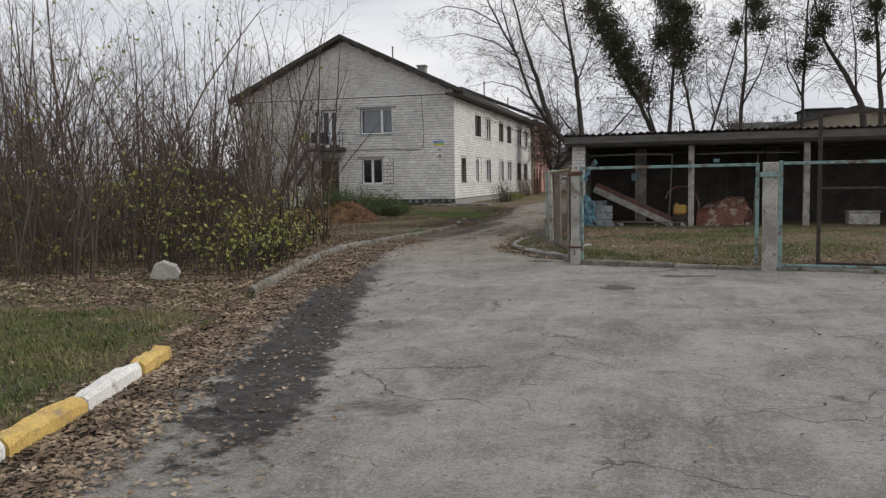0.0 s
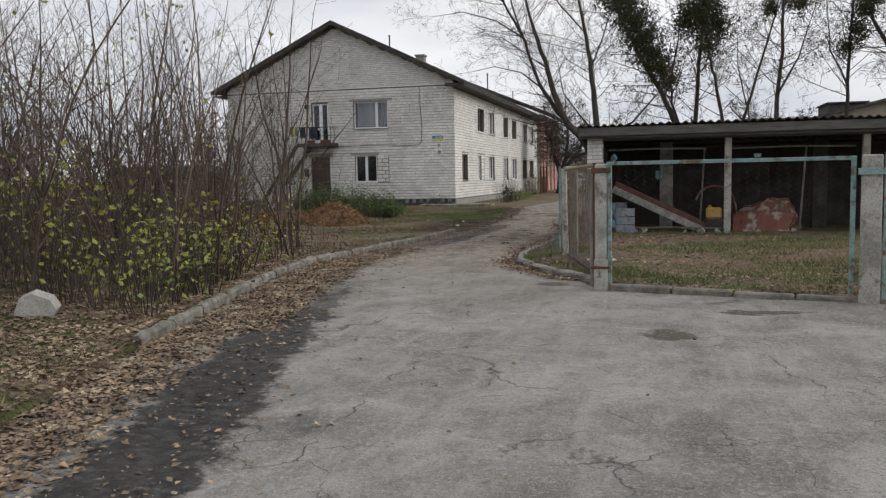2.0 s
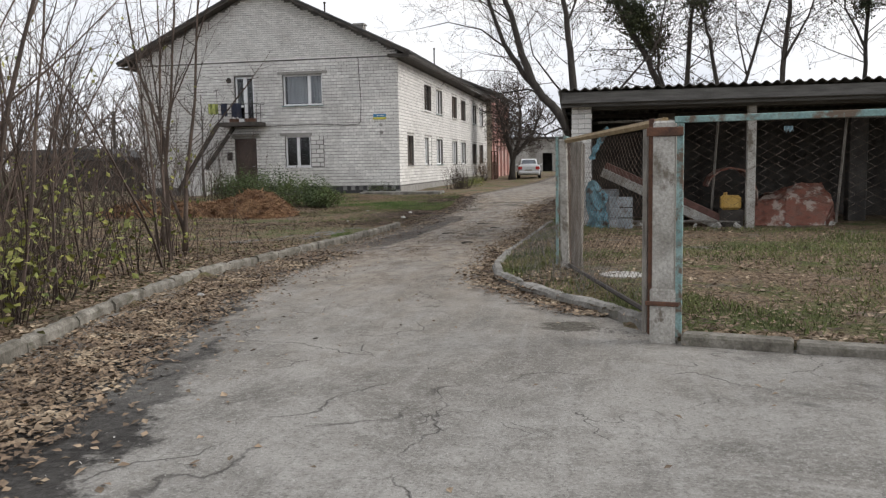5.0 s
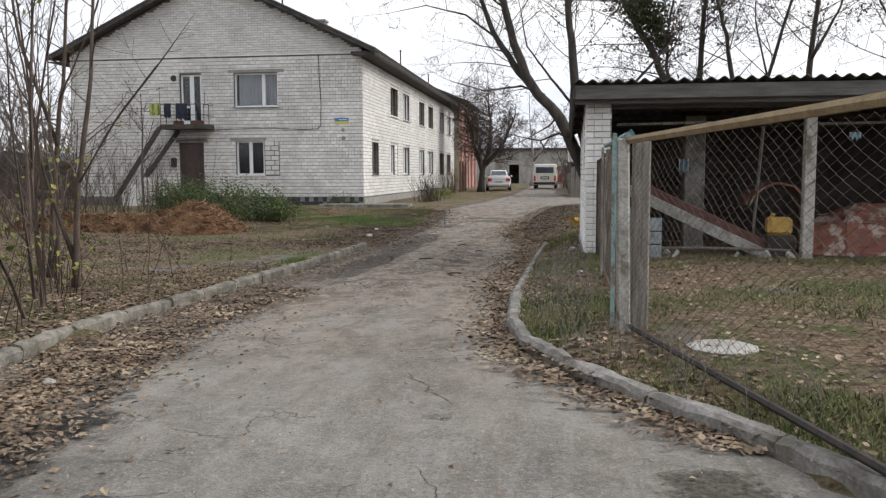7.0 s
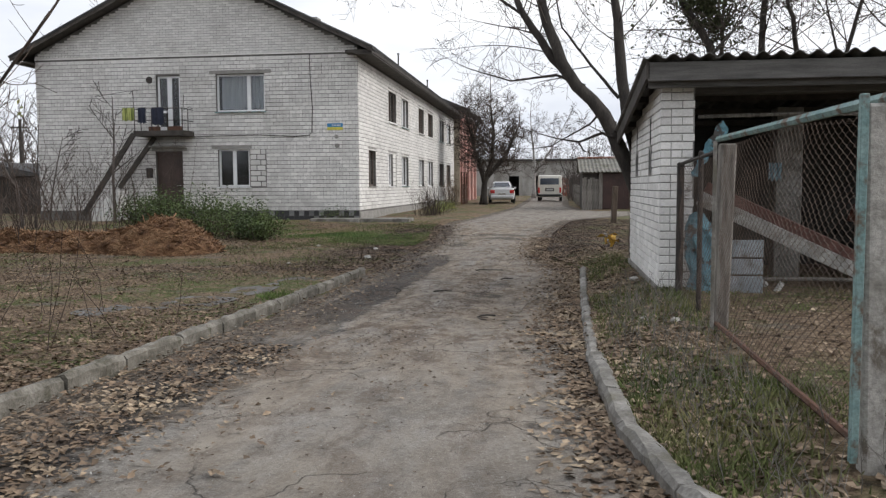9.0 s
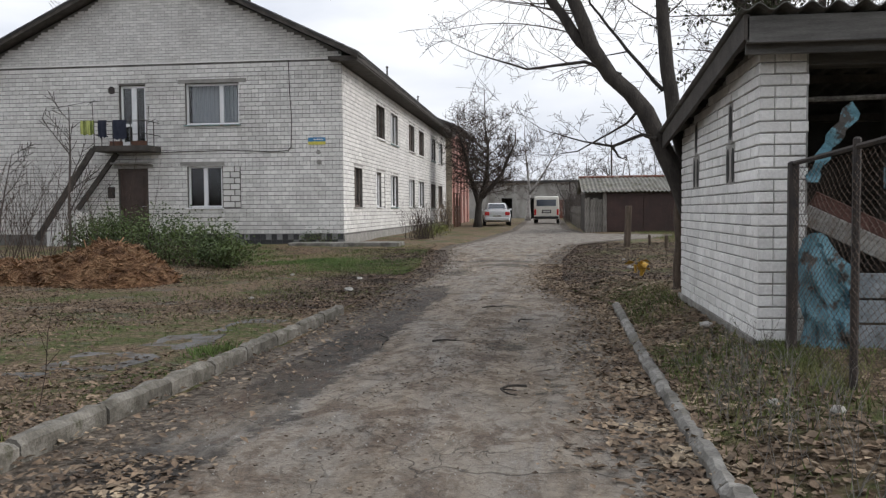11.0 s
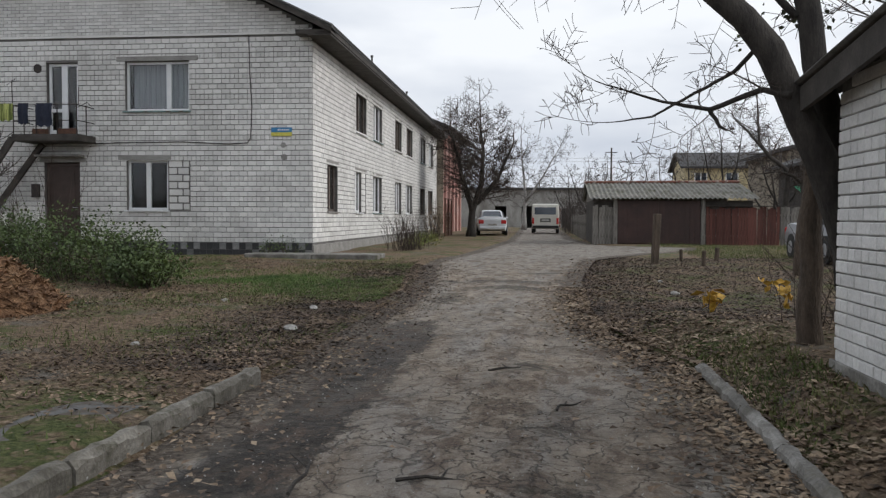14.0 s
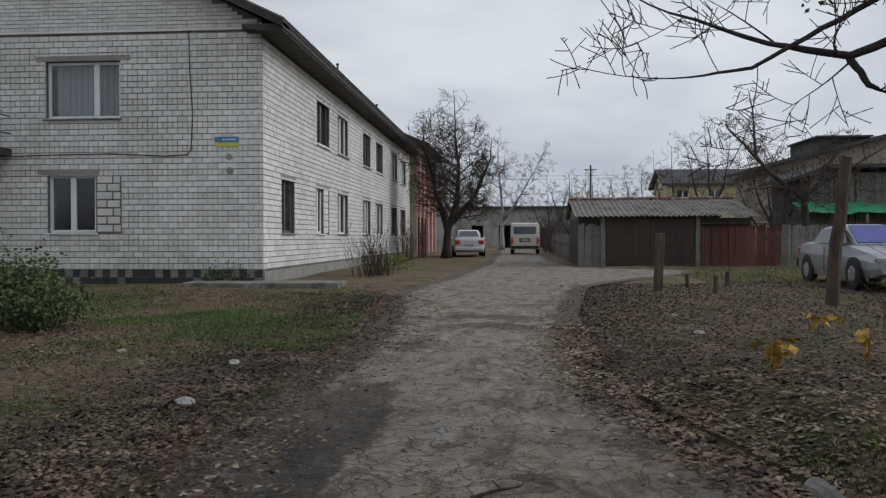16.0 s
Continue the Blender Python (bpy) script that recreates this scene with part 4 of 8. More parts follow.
def pvc_window(root, a, b, c, d, face, sill_material, mullions, curtain=False, frame_material=None):
    """A window in an opening from a to b along the wall; face gives a matrix from (along, out, up)."""
    win = part("window", Build().box(a - 0.01, b + 0.01, 0.17, 0.175, c, c + 0.005, m=face), PVC, root)
    fr = Build()
    w, y0, y1 = 0.075, 0.10, 0.17
    fr.box(a, a + w, y0, y1, c, d, 0.008, face)
    fr.box(b - w, b, y0, y1, c, d, 0.008, face)
    fr.box(a + w, b - w, y0, y1, c, c + w, 0.008, face)
    fr.box(a + w, b - w, y0, y1, d - w, d, 0.008, face)
    for u in mullions:
        fr.box(u - 0.075, u + 0.075, y0 - 0.01, y1, c + w, d - w, 0.008, face)
    part("window_frame", fr, frame_material or PVC, win)
    edges = [a + w, *[x for u in mullions for x in (u - 0.075, u + 0.075)], b - w]
    for e0, e1 in zip(edges[::2], edges[1::2]):
        p = part("pane", Build().box(e0 + 0.002, e1 - 0.002, y0 + 0.03, y0 + 0.036, c + w + 0.002, d - w - 0.002, m=face), GLASS, win)
        p.visible_shadow = False
    part("window_sill", Build().box(a - 0.06, b + 0.06, -0.09, 0.10, c - 0.045, c - 0.005, 0.006, face), sill_material, win)
    if curtain:
        cb = Build()
        n = 60
        vs = []
        for i in range(n + 1):
            u = a + 0.1 + (b - a - 0.2) * i / n
            for z in (c + 0.12, d - 0.05):
                vs.append(face @ Vector((u, 0.36 + 0.035 * math.sin(i * 1.3) + 0.015 * math.sin(i * 3.7), z)))
        cb.add(vs, [(2 * i, 2 * i + 2, 2 * i + 3, 2 * i + 1) for i in range(n)])
        cv = part("curtain", cb, CURTAIN, win)
    return win


SOUTH = Matrix.Translation((0, HY, 0))
EAST = Matrix.Translation((HX, 0, 0)) @ Matrix(((0, -1, 0, 0), (1, 0, 0, 0), (0, 0, 1, 0), (0, 0, 0, 1)))
pvc_window(house, -17.36, -15.38, 4.32, 5.78, SOUTH, TEAL, (-16.05,), curtain=True)
pvc_window(house, -17.34, -16.06, 1.38, 2.87, SOUTH, PVC, (-16.70,))
for k, (a, b, c, d) in enumerate(EAST_HOLES):
    b2 = 55.55 if k == 1 else b
    mids = ((a + b2) / 2,) if b2 - a < 1.5 or k % 3 else (a + (b2 - a) * 0.62,)
    pvc_window(house, a, b2, c, d, EAST, (LINTEL, PVC, TEAL)[k % 3], mids, curtain=k % 2 == 0, frame_material=PVC if k in (1, 2, 3, 4, 8, 11, 12) else OLD_FRAME)

# openings partly closed with rough blocks
rnd_b = random.Random(5)
fill = part("block_infill", Build().box(-16.06, -15.36, HY + 0.03, HY + 0.3, 1.38, 2.87), MORTAR, house, "rough white block infill with dark mortar")
z, k = 1.39, 0
while z < 2.8:
    cuts = [-16.04, -15.76, -15.40] if k % 2 else [-16.04, -15.60, -15.38]
    for a, b in zip(cuts, cuts[1:]):
        part("block", Build().box(a + 0.015, b - 0.02, HY + 0.004 + rnd_b.uniform(0, 0.012), HY + 0.2, z + 0.012, z + 0.195 - rnd_b.uniform(0, 0.012), 0.012), BRICK, fill)
    z, k = z + 0.21, k + 1
fill2 = part("block_infill", Build().box(HX - 0.3, HX - 0.03, 55.55, 56.25, 1.38, 2.90), MORTAR, house)
z = 1.39
while z < 2.85:
    part("block", Build().box(HX - 0.2, HX - 0.006, 55.57, 56.23, z + 0.012, z + 0.2, 0.012), BRICK, fill2)
    z += 0.213

# entrance door and balcony door
door = part("door", Build().box(-19.93, -18.84, HY + 0.12, HY + 0.18, 0.42, 2.78, 0.01), DOOR_BROWN, house, "dark brown steel entrance door")
fr = Build()
fr.box(-19.93, -19.85, HY + 0.08, HY + 0.119, 0.42, 2.78, 0.006)
fr.box(-18.92, -18.84, HY + 0.08, HY + 0.119, 0.42, 2.78, 0.006)
fr.box(-19.85, -18.92, HY + 0.08, HY + 0.119, 2.68, 2.78, 0.006)
part("door_frame", fr, DOOR_BROWN, door)
for z0, z1 in ((0.55, 1.4), (1.5, 2.55)):
    part("door_panel", Build().box(-19.72, -19.05, HY + 0.10, HY + 0.121, z0, z1, 0.008), DOOR_BROWN, door)
hd = Build()
hd.tube([(-18.98, HY + 0.12, 1.45), (-18.98, HY + 0.06, 1.45), (-19.10, HY + 0.06, 1.45)], 0.012, 6)
part("door_handle", hd, ALLOY, door)
part("sill_step", Build().box(-20.15, -18.6, HY - 0.55, HY - 0.003, 0.0, 0.30, 0.01), CONCRETE, south_wall)
can = Build()
can.box(-20.08, -18.65, HY - 0.35, HY - 0.032, 2.96, 3.02, 0.008)
part("door_canopy", can, LINTEL, south_wall)
bdoor = part("balcony_door", Build().box(-19.83, -18.87, HY + 0.17, HY + 0.175, 3.6, 3.61), PVC, house)
fr = Build()
for a, b, c, d in ((-19.83, -19.75, 3.6, 5.77), (-18.95, -18.87, 3.6, 5.77), (-19.43, -19.24, 3.6, 5.77), (-19.75, -19.43, 5.69, 5.77), (-19.24, -18.95, 5.69, 5.77),
                   (-19.75, -19.43, 4.32, 4.42), (-19.75, -19.43, 3.6, 3.78), (-19.24, -18.95, 3.6, 3.70)):
    fr.box(a, b, HY + 0.10, HY + 0.16, c, d, 0.006)
part("window_frame", fr, PVC, bdoor)
for a, b, c, d in ((-19.75, -19.43, 4.42, 5.69), (-19.75, -19.43, 3.78, 4.32), (-19.24, -18.95, 3.70, 5.69)):
    p = part("pane", Build().box(a + 0.002, b - 0.002, HY + 0.13, HY + 0.136, c + 0.002, d - 0.002), GLASS, bdoor)
    p.visible_shadow = False
part("wall_fan_grille", Build().tube([(-20.12, HY - 0.03, 5.62), (-20.12, HY - 0.01, 5.62), (-20.12, HY + 0.05, 5.62)], [0.13, 0.15, 0.15], 14), DARK_IRON, south_wall)

# plinth tiles
rnd_t = random.Random(9)
plinth = part("plinth", Build().box(WX - 0.02, HX + 0.015, HY - 0.03, HY - 0.002, -0.35, BASE - 0.002), MORTAR, house)
tw = 0.2
tile_shapes = [Build().box(-tw / 2 + 0.004, tw / 2 - 0.004, -0.01, 0, -tw / 2 + 0.004, tw / 2 - 0.004).mesh("tile", mt) for mt in (DARK_TILE, GREY_TILE)]
inv = world_of(plinth).inverted()
x, i = HX - tw / 2, 0
while x > -21.5:
    for k in range(2):
        me = tile_shapes[0 if (i + k) % 2 == 0 or rnd_t.random() < 0.25 else 1]
        if rnd_t.random() < 0.97:
            ob = new("tile", me)
            ob.parent, ob.matrix_parent_inverse = plinth, inv
            ob.matrix_basis = Matrix.Translation((x, HY - 0.031, BASE - 0.004 - tw * (k + 0.5)))
    x, i = x - tw, i + 1
part("east_plinth", Build().box(HX + 0.002, HX + 0.05, HY, NY, -0.3, BASE - 0.06, 0.01), LINTEL, east_wall)

# balcony with railing, steep timber stair
balc = part("balcony", Build().box(-20.35, -18.3, HY - 1.0, HY - 0.003, 3.36, 3.56, 0.015), DARK_WOOD, house, "small dark balcony slab with a thin iron railing")
rail = Build()
for x, y in ((-20.3, HY - 0.95), (-19.6, HY - 0.95), (-18.95, HY - 0.95), (-18.35, HY - 0.95), (-18.35, HY - 0.45), (-20.3, HY - 0.45)):
    rail.tube([(x, y, 3.55), (x, y, 4.42)], 0.016, 5)
for z in (3.95, 4.40):
    rail.tube([(-20.3, HY - 0.02, z), (-20.3, HY - 0.95, z), (-18.35, HY - 0.95, z), (-18.35, HY - 0.02, z)], 0.014, 5)
rail.tube([(-18.35, HY - 0.95, 4.3), (-18.0, HY - 1.0, 4.45), (-17.9, HY - 1.0, 4.35)], 0.012, 5)
rail.tube([(-18.3, HY - 0.95, 4.4), (-18.25, HY - 1.0, 4.9)], 0.012, 5)
part("railing", rail, DARK_IRON, balc)
mast = Build()
mast.tube([(-20.32, HY - 0.95, 4.4), (-20.34, HY - 0.95, 5.12)], 0.012, 5)
mast.tube([(-20.62, HY - 0.95, 5.06), (-20.1, HY - 0.95, 5.1)], 0.009, 5)
mast.tube([(-20.5, HY - 0.95, 4.98), (-20.22, HY - 0.95, 5.16)], 0.009, 5)
part("antenna", mast, DARK_IRON, balc)
for x0, x1 in ((-19.75, -19.35), (-18.95, -18.45)):
    part("flower_box", Build().box(x0, x1, HY - 0.93, HY - 0.72, 3.562, 3.72, 0.012), RUST, balc)
brace = thing("timber_brace", (-21.4, HY - 0.6, on_land(-22.0, 47.9)), "two dark timber beams leaning up to the balcony", "beams")
for xt, zt, xb, zb, y, w in ((-20.35, 3.44, -22.55, 0.30, HY - 0.95, 0.10), (-19.87, 3.34, -21.42, 1.36, HY - 0.22, 0.09)):
    L = math.hypot(xt - xb, zt - zb)
    m = Matrix.Translation((xt, y, zt)) @ Euler((0, -math.atan2(zt - zb, xt - xb), 0)).to_matrix().to_4x4()
    part("beam", Build().box(-L, 0, -0.05, 0.05, -w, w, 0.01, m), DARK_WOOD, brace)
stub = Build()
rnd_k = random.Random(17)
for x0, x1, z1 in ((-22.3, -21.9, 0.55), (-21.88, -21.5, 0.95), (-21.48, -21.1, 1.25)):
    stub.box(x0, x1, HY - 0.85, HY - 0.08, 0.0, z1, 0.03)
whole("masonry_stub", stub.weld(), SHED_BRICK, "stepped whitewashed masonry block under the timber beams", "masonry")
pot = thing("washing_line", (-19.4, HY - 1.0, 3.56), "striped lime and navy clothes hung over the balcony rail", "laundry")
for i, (x0, x1, z0, mt) in enumerate(((-20.75, -20.25, 3.95, CLOTH_LIME), (-20.1, -19.78, 3.85, CLOTH_DARK), (-19.55, -19.05, 3.78, CLOTH_DARK))):
    vs, fs, n = [], [], 14
    for j in range(n + 1):
        x = x0 + (x1 - x0) * j / n
        for z, o in ((4.44, -0.035), (4.2, -0.07), (z0 + 0.03 * math.sin(j * 1.1), -0.06), (z0 + 0.05, 0.02)):
            vs.append((x, HY - 0.97 + o + 0.02 * math.sin(j * 0.9 + z * 4), z))
    for j in range(n):
        for q in range(3):
            fs.append((j * 4 + q, j * 4 + 4 + q, j * 4 + 5 + q, j * 4 + 1 + q))
    part("garment", Build().add(vs, fs), mt, pot)
line = Build()
line.tube([(-21.0, HY - 0.98, 4.46), (-18.2, HY - 0.98, 4.43)], 0.008, 5)
part("cord", line, GREY_WOOD, pot)

# street sign, cables, small wall fittings
sign = thing("street_sign", (-12.55, HY, 3.62), "small blue and yellow enamel street sign on the wall", "sign")
part("sign_plate", Build().box(-12.88, -12.26, HY - 0.05, HY - 0.03, 3.66, 3.80, 0.003), SIGN_BLUE, sign)
part("sign_plate", Build().box(-12.88, -12.26, HY - 0.05, HY - 0.03, 3.55, 3.66, 0.003), SIGN_YELLOW, sign)
txt = Build()
x = -12.68
for w in (0.05, 0.03, 0.05, 0.04, 0.05, 0.03):
    txt.box(x, x + w, HY - 0.054, HY - 0.0505, 3.71, 3.75)
    x += w + 0.018
part("sign_lettering", txt, PVC, sign)
cable = Build()
pts = [(-13.55, HY - 0.035, 6.5), (-13.52, HY - 0.04, 5.4), (-13.46, HY - 0.035, 4.4), (-13.5, HY - 0.04, 3.5), (-13.6, HY - 0.035, 3.36), (-14.2, HY - 0.035, 3.33), (-15.6, HY - 0.035, 3.40),
       (-17.6, HY - 0.035, 3.38), (-18.3, HY - 0.035, 3.36)]
cable.tube(pts, 0.014, 5)
part("cable", cable, DARK_IRON, south_wall)
for x, z in ((-12.52, 3.3), (-12.5, 2.95)):
    part("wall_patch", Build().tube([(x, HY - 0.026, z), (x, HY - 0.02, z)], [0.06, 0.1], 9), LINTEL, south_wall)
wire_b = Build()
wire_b.tube([(-20.6, HY - 0.95, 5.08), (-24, 49.5, 4.95), (-29, 54, 4.9), (-33.6, 60, 5.0)], 0.01, 4)
part("aerial_cable", wire_b, DARK_IRON, house)
part("meter_box", Build().box(-20.32, -20.08, HY - 0.12, HY - 0.02, 1.75, 2.15, 0.01), DARK_IRON, south_wall)

# low concrete slab walk round the corner
for x0, x1, y0, y1 in ((-13.3, -11.4, 47.55, 48.55), (-11.38, -9.5, 47.6, 48.7)):
    whole("walk_slab", Build().box(x0, x1, y0, y1, -0.1, 0.17, 0.02), CONCRETE, "broken concrete walk slab beside the house corner", "slab", "slabs round the house")

# pink rendered staircase bay at the far end
bay = thing("pink_bay", (-14, 84, 0.2), "pink rendered end wing with tall pilasters and dark eaves", "house wing")
bx = HX + 0.42
part("wall", Build().box(-25, bx, NY + 0.42, 90.5, 0, 6.95), PINK, bay, "faded pink rendered wall")
part("wall_return", Build().box(HX - 0.35, bx + 0.012, NY + 0.39, NY + 0.419, 0, 6.9), BUFF_BRICK, bay)
for y in (79.4, 81.9, 84.4, 86.9, 89.6):
    part("pilaster", Build().box(bx + 0.002, bx + 0.16, y - 0.3, y + 0.3, 0.1, 6.6, 0.01), PINK, bay)
for y in (80.65, 83.15, 85.65, 88.2):
    for z0, z1 in ((1.2, 2.9), (4.1, 5.8)):
        w = part("window", Build().box(bx + 0.002, bx + 0.02, y - 0.55, y + 0.55, z0, z1), CAR_GLASS, bay)
        part("window_frame", Build().box(bx + 0.022, bx + 0.05, y - 0.03, y + 0.03, z0, z1), PVC, w)
rb = Build()
rb.prism([(-25.6, 6.7), (-18.3, 10.1), (bx + 0.75, 6.9), (bx + 0.75, 7.05), (-18.3, 10.3), (-25.6, 6.9)], NY + 0.52, 91.1)
part("roof", rb, SLATE, bay)
gate = Build()
for y in (70.6, 72.2, 74.0):
    gate.tube([(-10.2, y, 0.0), (-10.2, y, 2.3)], 0.05, 6)
for z in (0.5, 1.3, 2.25):
    gate.tube([(-10.2, 70.6, z), (-10.2, 74.0, z)], 0.03, 5)
for i in range(14):
    gate.box(-10.23, -10.21, 70.7 + i * 0.24, 70.86 + i * 0.24, 0.2, 1.5 + 0.5 * (i % 3 == 0))
whole("garden_gate", gate, RUST, "rusty iron garden gate and trellis by the house", "gate")

rnd_w = random.Random(3)
south_spans = brick_spans(WX, HX, BASE, lambda u: min(6.5, roof_z(u) - 0.08), SOUTH_HOLES, rnd_w)
gable_spans = brick_spans(WX, HX, 6.565, lambda u: roof_z(u) - 0.08, [], rnd_w, 0.1)
east_spans = brick_spans(HY, NY, BASE, lambda u: EAVE - 0.42, EAST_HOLES, rnd_w)

# ---- open shed of whitewashed brick ----
SX, SY0, SY1, SE = -2.81, 28.0, 32.05, 10.6
shed = thing("open_shed", (3.5, 30, 0.0), "long open-fronted shed of whitewashed brick under a corrugated roof", "shed")


def shed_top(y):
    return 2.72 - (y - SY0) * 0.118


wb = Build()
wb.add([(SX, SY0, -0.3), (SX + 0.26, SY0, -0.3), (SX + 0.26, SY1, -0.3), (SX, SY1, -0.3),
        (SX, SY0, shed_top(SY0)), (SX + 0.26, SY0, shed_top(SY0)), (SX + 0.26, SY1, shed_top(SY1)), (SX, SY1, shed_top(SY1))],
       [(3, 2, 1, 0), (4, 5, 6, 7), (0, 1, 5, 4), (1, 2, 6, 5), (2, 3, 7, 6), (3, 0, 4, 7)])
west_wall = part("west_wall", wb, SHED_MORTAR, shed)
part("corner_pier", Build().box(SX + 0.262, SX + 0.39, SY0 + 0.002, SY0 + 0.25, -0.2, 2.6), SHED_MORTAR, shed)
part("footing", Build().box(SX - 0.05, SX - 0.022, SY0 - 0.03, SY1 + 0.02, -0.3, 0.10, 0.006), CONCRETE, west_wall)
part("back_wall", Build().box(SX + 0.26, SE, SY1 - 0.2, SY1, -0.3, 2.33), DARK_WALL, shed, "very dark back wall")
part("end_wall", Build().box(SE, SE + 0.25, SY0, SY1, -0.3, 2.5), DARK_WALL, shed)
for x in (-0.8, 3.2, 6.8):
    part("pier", Build().box(x - 0.18, x + 0.18, 29.9, 30.25, -0.1, 2.45, 0.01), CONCRETE if x < 0 else DARK_WALL, shed)
for x in (0.72, 3.95, 7.1):
    part("post", Build().box(x - 0.085, x + 0.085, SY0 + 0.12, SY0 + 0.29, -0.1, 2.5, 0.012), WHITEWASH, shed, "whitewashed concrete post")
part("tie_beam", Build().box(SX + 0.27, SE, SY0 + 0.08, SY0 + 0.30, 2.46, 2.60, 0.01), FASCIA, shed)
part("fascia", Build().box(SX - 0.22, SE + 0.3, SY0 - 0.42, SY0 - 0.38, 2.57, 2.79, 0.008), FASCIA, shed, "grey weathered fascia board")
part("fascia", Build().box(SX - 0.20, SE + 0.3, SY0 - 0.30, SY0 - 0.27, 2.50, 2.60, 0.006), FASCIA, shed)
for y in np.arange(SY0 - 0.25, SY1, 0.9):
    part("purlin", Build().box(SX - 0.2, SE + 0.3, y, y + 0.08, shed_top(y) - 0.02, shed_top(y) + 0.06), DARK_WOOD, shed)
part("barge_board", Build().add([(SX - 0.24, SY0 - 0.42, 2.60), (SX - 0.20, SY0 - 0.42, 2.60), (SX - 0.20, SY1 + 0.5, 2.04), (SX - 0.24, SY1 + 0.5, 2.04),
                                 (SX - 0.24, SY0 - 0.42, 2.80), (SX - 0.20, SY0 - 0.42, 2.80), (SX - 0.20, SY1 + 0.5, 2.24), (SX - 0.24, SY1 + 0.5, 2.24)],
                                [(3, 2, 1, 0), (4, 5, 6, 7), (0, 1, 5, 4), (1, 2, 6, 5), (2, 3, 7, 6), (3, 0, 4, 7)]), DARK_WOOD, shed)


def wave_roof(name, x0, x1, y0, z0, y1, z1, pitch, amp, thick, material, parent, label="", seed=1):
    """A corrugated sheet, waves running down the slope from y0 to y1."""
    rnd = random.Random(seed)
    n = int((x1 - x0) / pitch * 8)
    rows = 6
    vs, fs = [], []
    for top in (0, 1):
        for r in range(rows + 1):
            f = r / rows
            for i in range(n + 1):
                x = x0 + (x1 - x0) * i / n
                sheet = int((x - x0) / 1.1) % 3
                z = z0 + (z1 - z0) * f + amp * math.sin(2 * math.pi * x / pitch) + top * thick + 0.006 * sheet + 0.01 * math.sin(x * 0.7)
                vs.append((x, y0 + (y1 - y0) * f + 0.015 * sheet * (1 if r in (0, rows) else 0), z))
    w = n + 1
    off = (rows + 1) * w
    for r in range(rows):
        for i in range(n):
            a = r * w + i
            fs.append((a, a + w, a + w + 1, a + 1))
            a += off
            fs.append((a, a + 1, a + w + 1, a + w))
    for i in range(n):
        fs.append((i, i + 1, i + 1 + off, i + off))
        a = rows * w + i
        fs.append((a + 1, a, a + off, a + 1 + off))
    for r in range(rows):
        a = r * w
        fs.append((a + w, a, a + off, a + w + off))
        a = r * w + n
        fs.append((a, a + w, a + w + off, a + off))
    return part(name, Build().add(vs, fs), material, parent, label)


wave_roof("roof", SX - 0.28, SE + 0.4, SY0 - 0.5, 2.85, SY1 + 0.55, 2.29, 0.2, 0.028, 0.009, ROOF_SHEET, shed, "grey corrugated asbestos sheets")

# vent slots in the west wall: three tall slots with rounded ends
for yc, zc in ((29.09, 1.66), (30.98, 1.66)):
    for dy, dz in ((-0.11, 0.0), (0.11, 0.0), (0.0, 0.42)):
        out = []
        for k in range(16):
            a = 2 * math.pi * k / 16
            out.append((0.062 * math.cos(a), 0.17 * math.copysign(abs(math.sin(a)) ** 0.7, math.sin(a))))
        # solid black plug, no opening: the slot's inner shade is its colour
        vb = Build()
        vb.add([(SX - 0.019, yc + dy + u, zc + dz + v) for u, v in out] + [(SX - 0.005, yc + dy + u, zc + dz + v) for u, v in out],
               [tuple(range(16))] + [(i, i + 16, (i + 1) % 16 + 16, (i + 1) % 16) for i in range(16)])
        part("vent_slot", vb, RUBBER_AND_SHADE, west_wall, "ventilation slot, its inner shade a black plug")
    part("vent_surround", Build().box(SX - 0.016, SX - 0.003, yc - 0.2, yc + 0.2, zc - 0.19, zc + 0.2), LINTEL, west_wall)
    part("vent_surround", Build().box(SX - 0.016, SX - 0.003, yc - 0.1, yc + 0.1, zc + 0.21, zc + 0.60), LINTEL, west_wall)

# things kept in the shed
plank = thing("long_board", (-0.9, 28.9, 0.0), "long pale board with a red stripe leaning in the shed", "board")
m = Matrix.Translation((-0.88, 28.75, 0.62)) @ Euler((0.25, math.atan2(1.25, 2.6), 0)).to_matrix().to_4x4()
part("board", Build().box(-1.45, 1.45, -0.02, 0.02, -0.17, 0.02, 0.006, m), CARDBOARD, plank)
part("stripe", Build().box(-1.45, 1.3, -0.018, 0.022, 0.022, 0.16, 0.006, m), RED_STRIPE, plank)


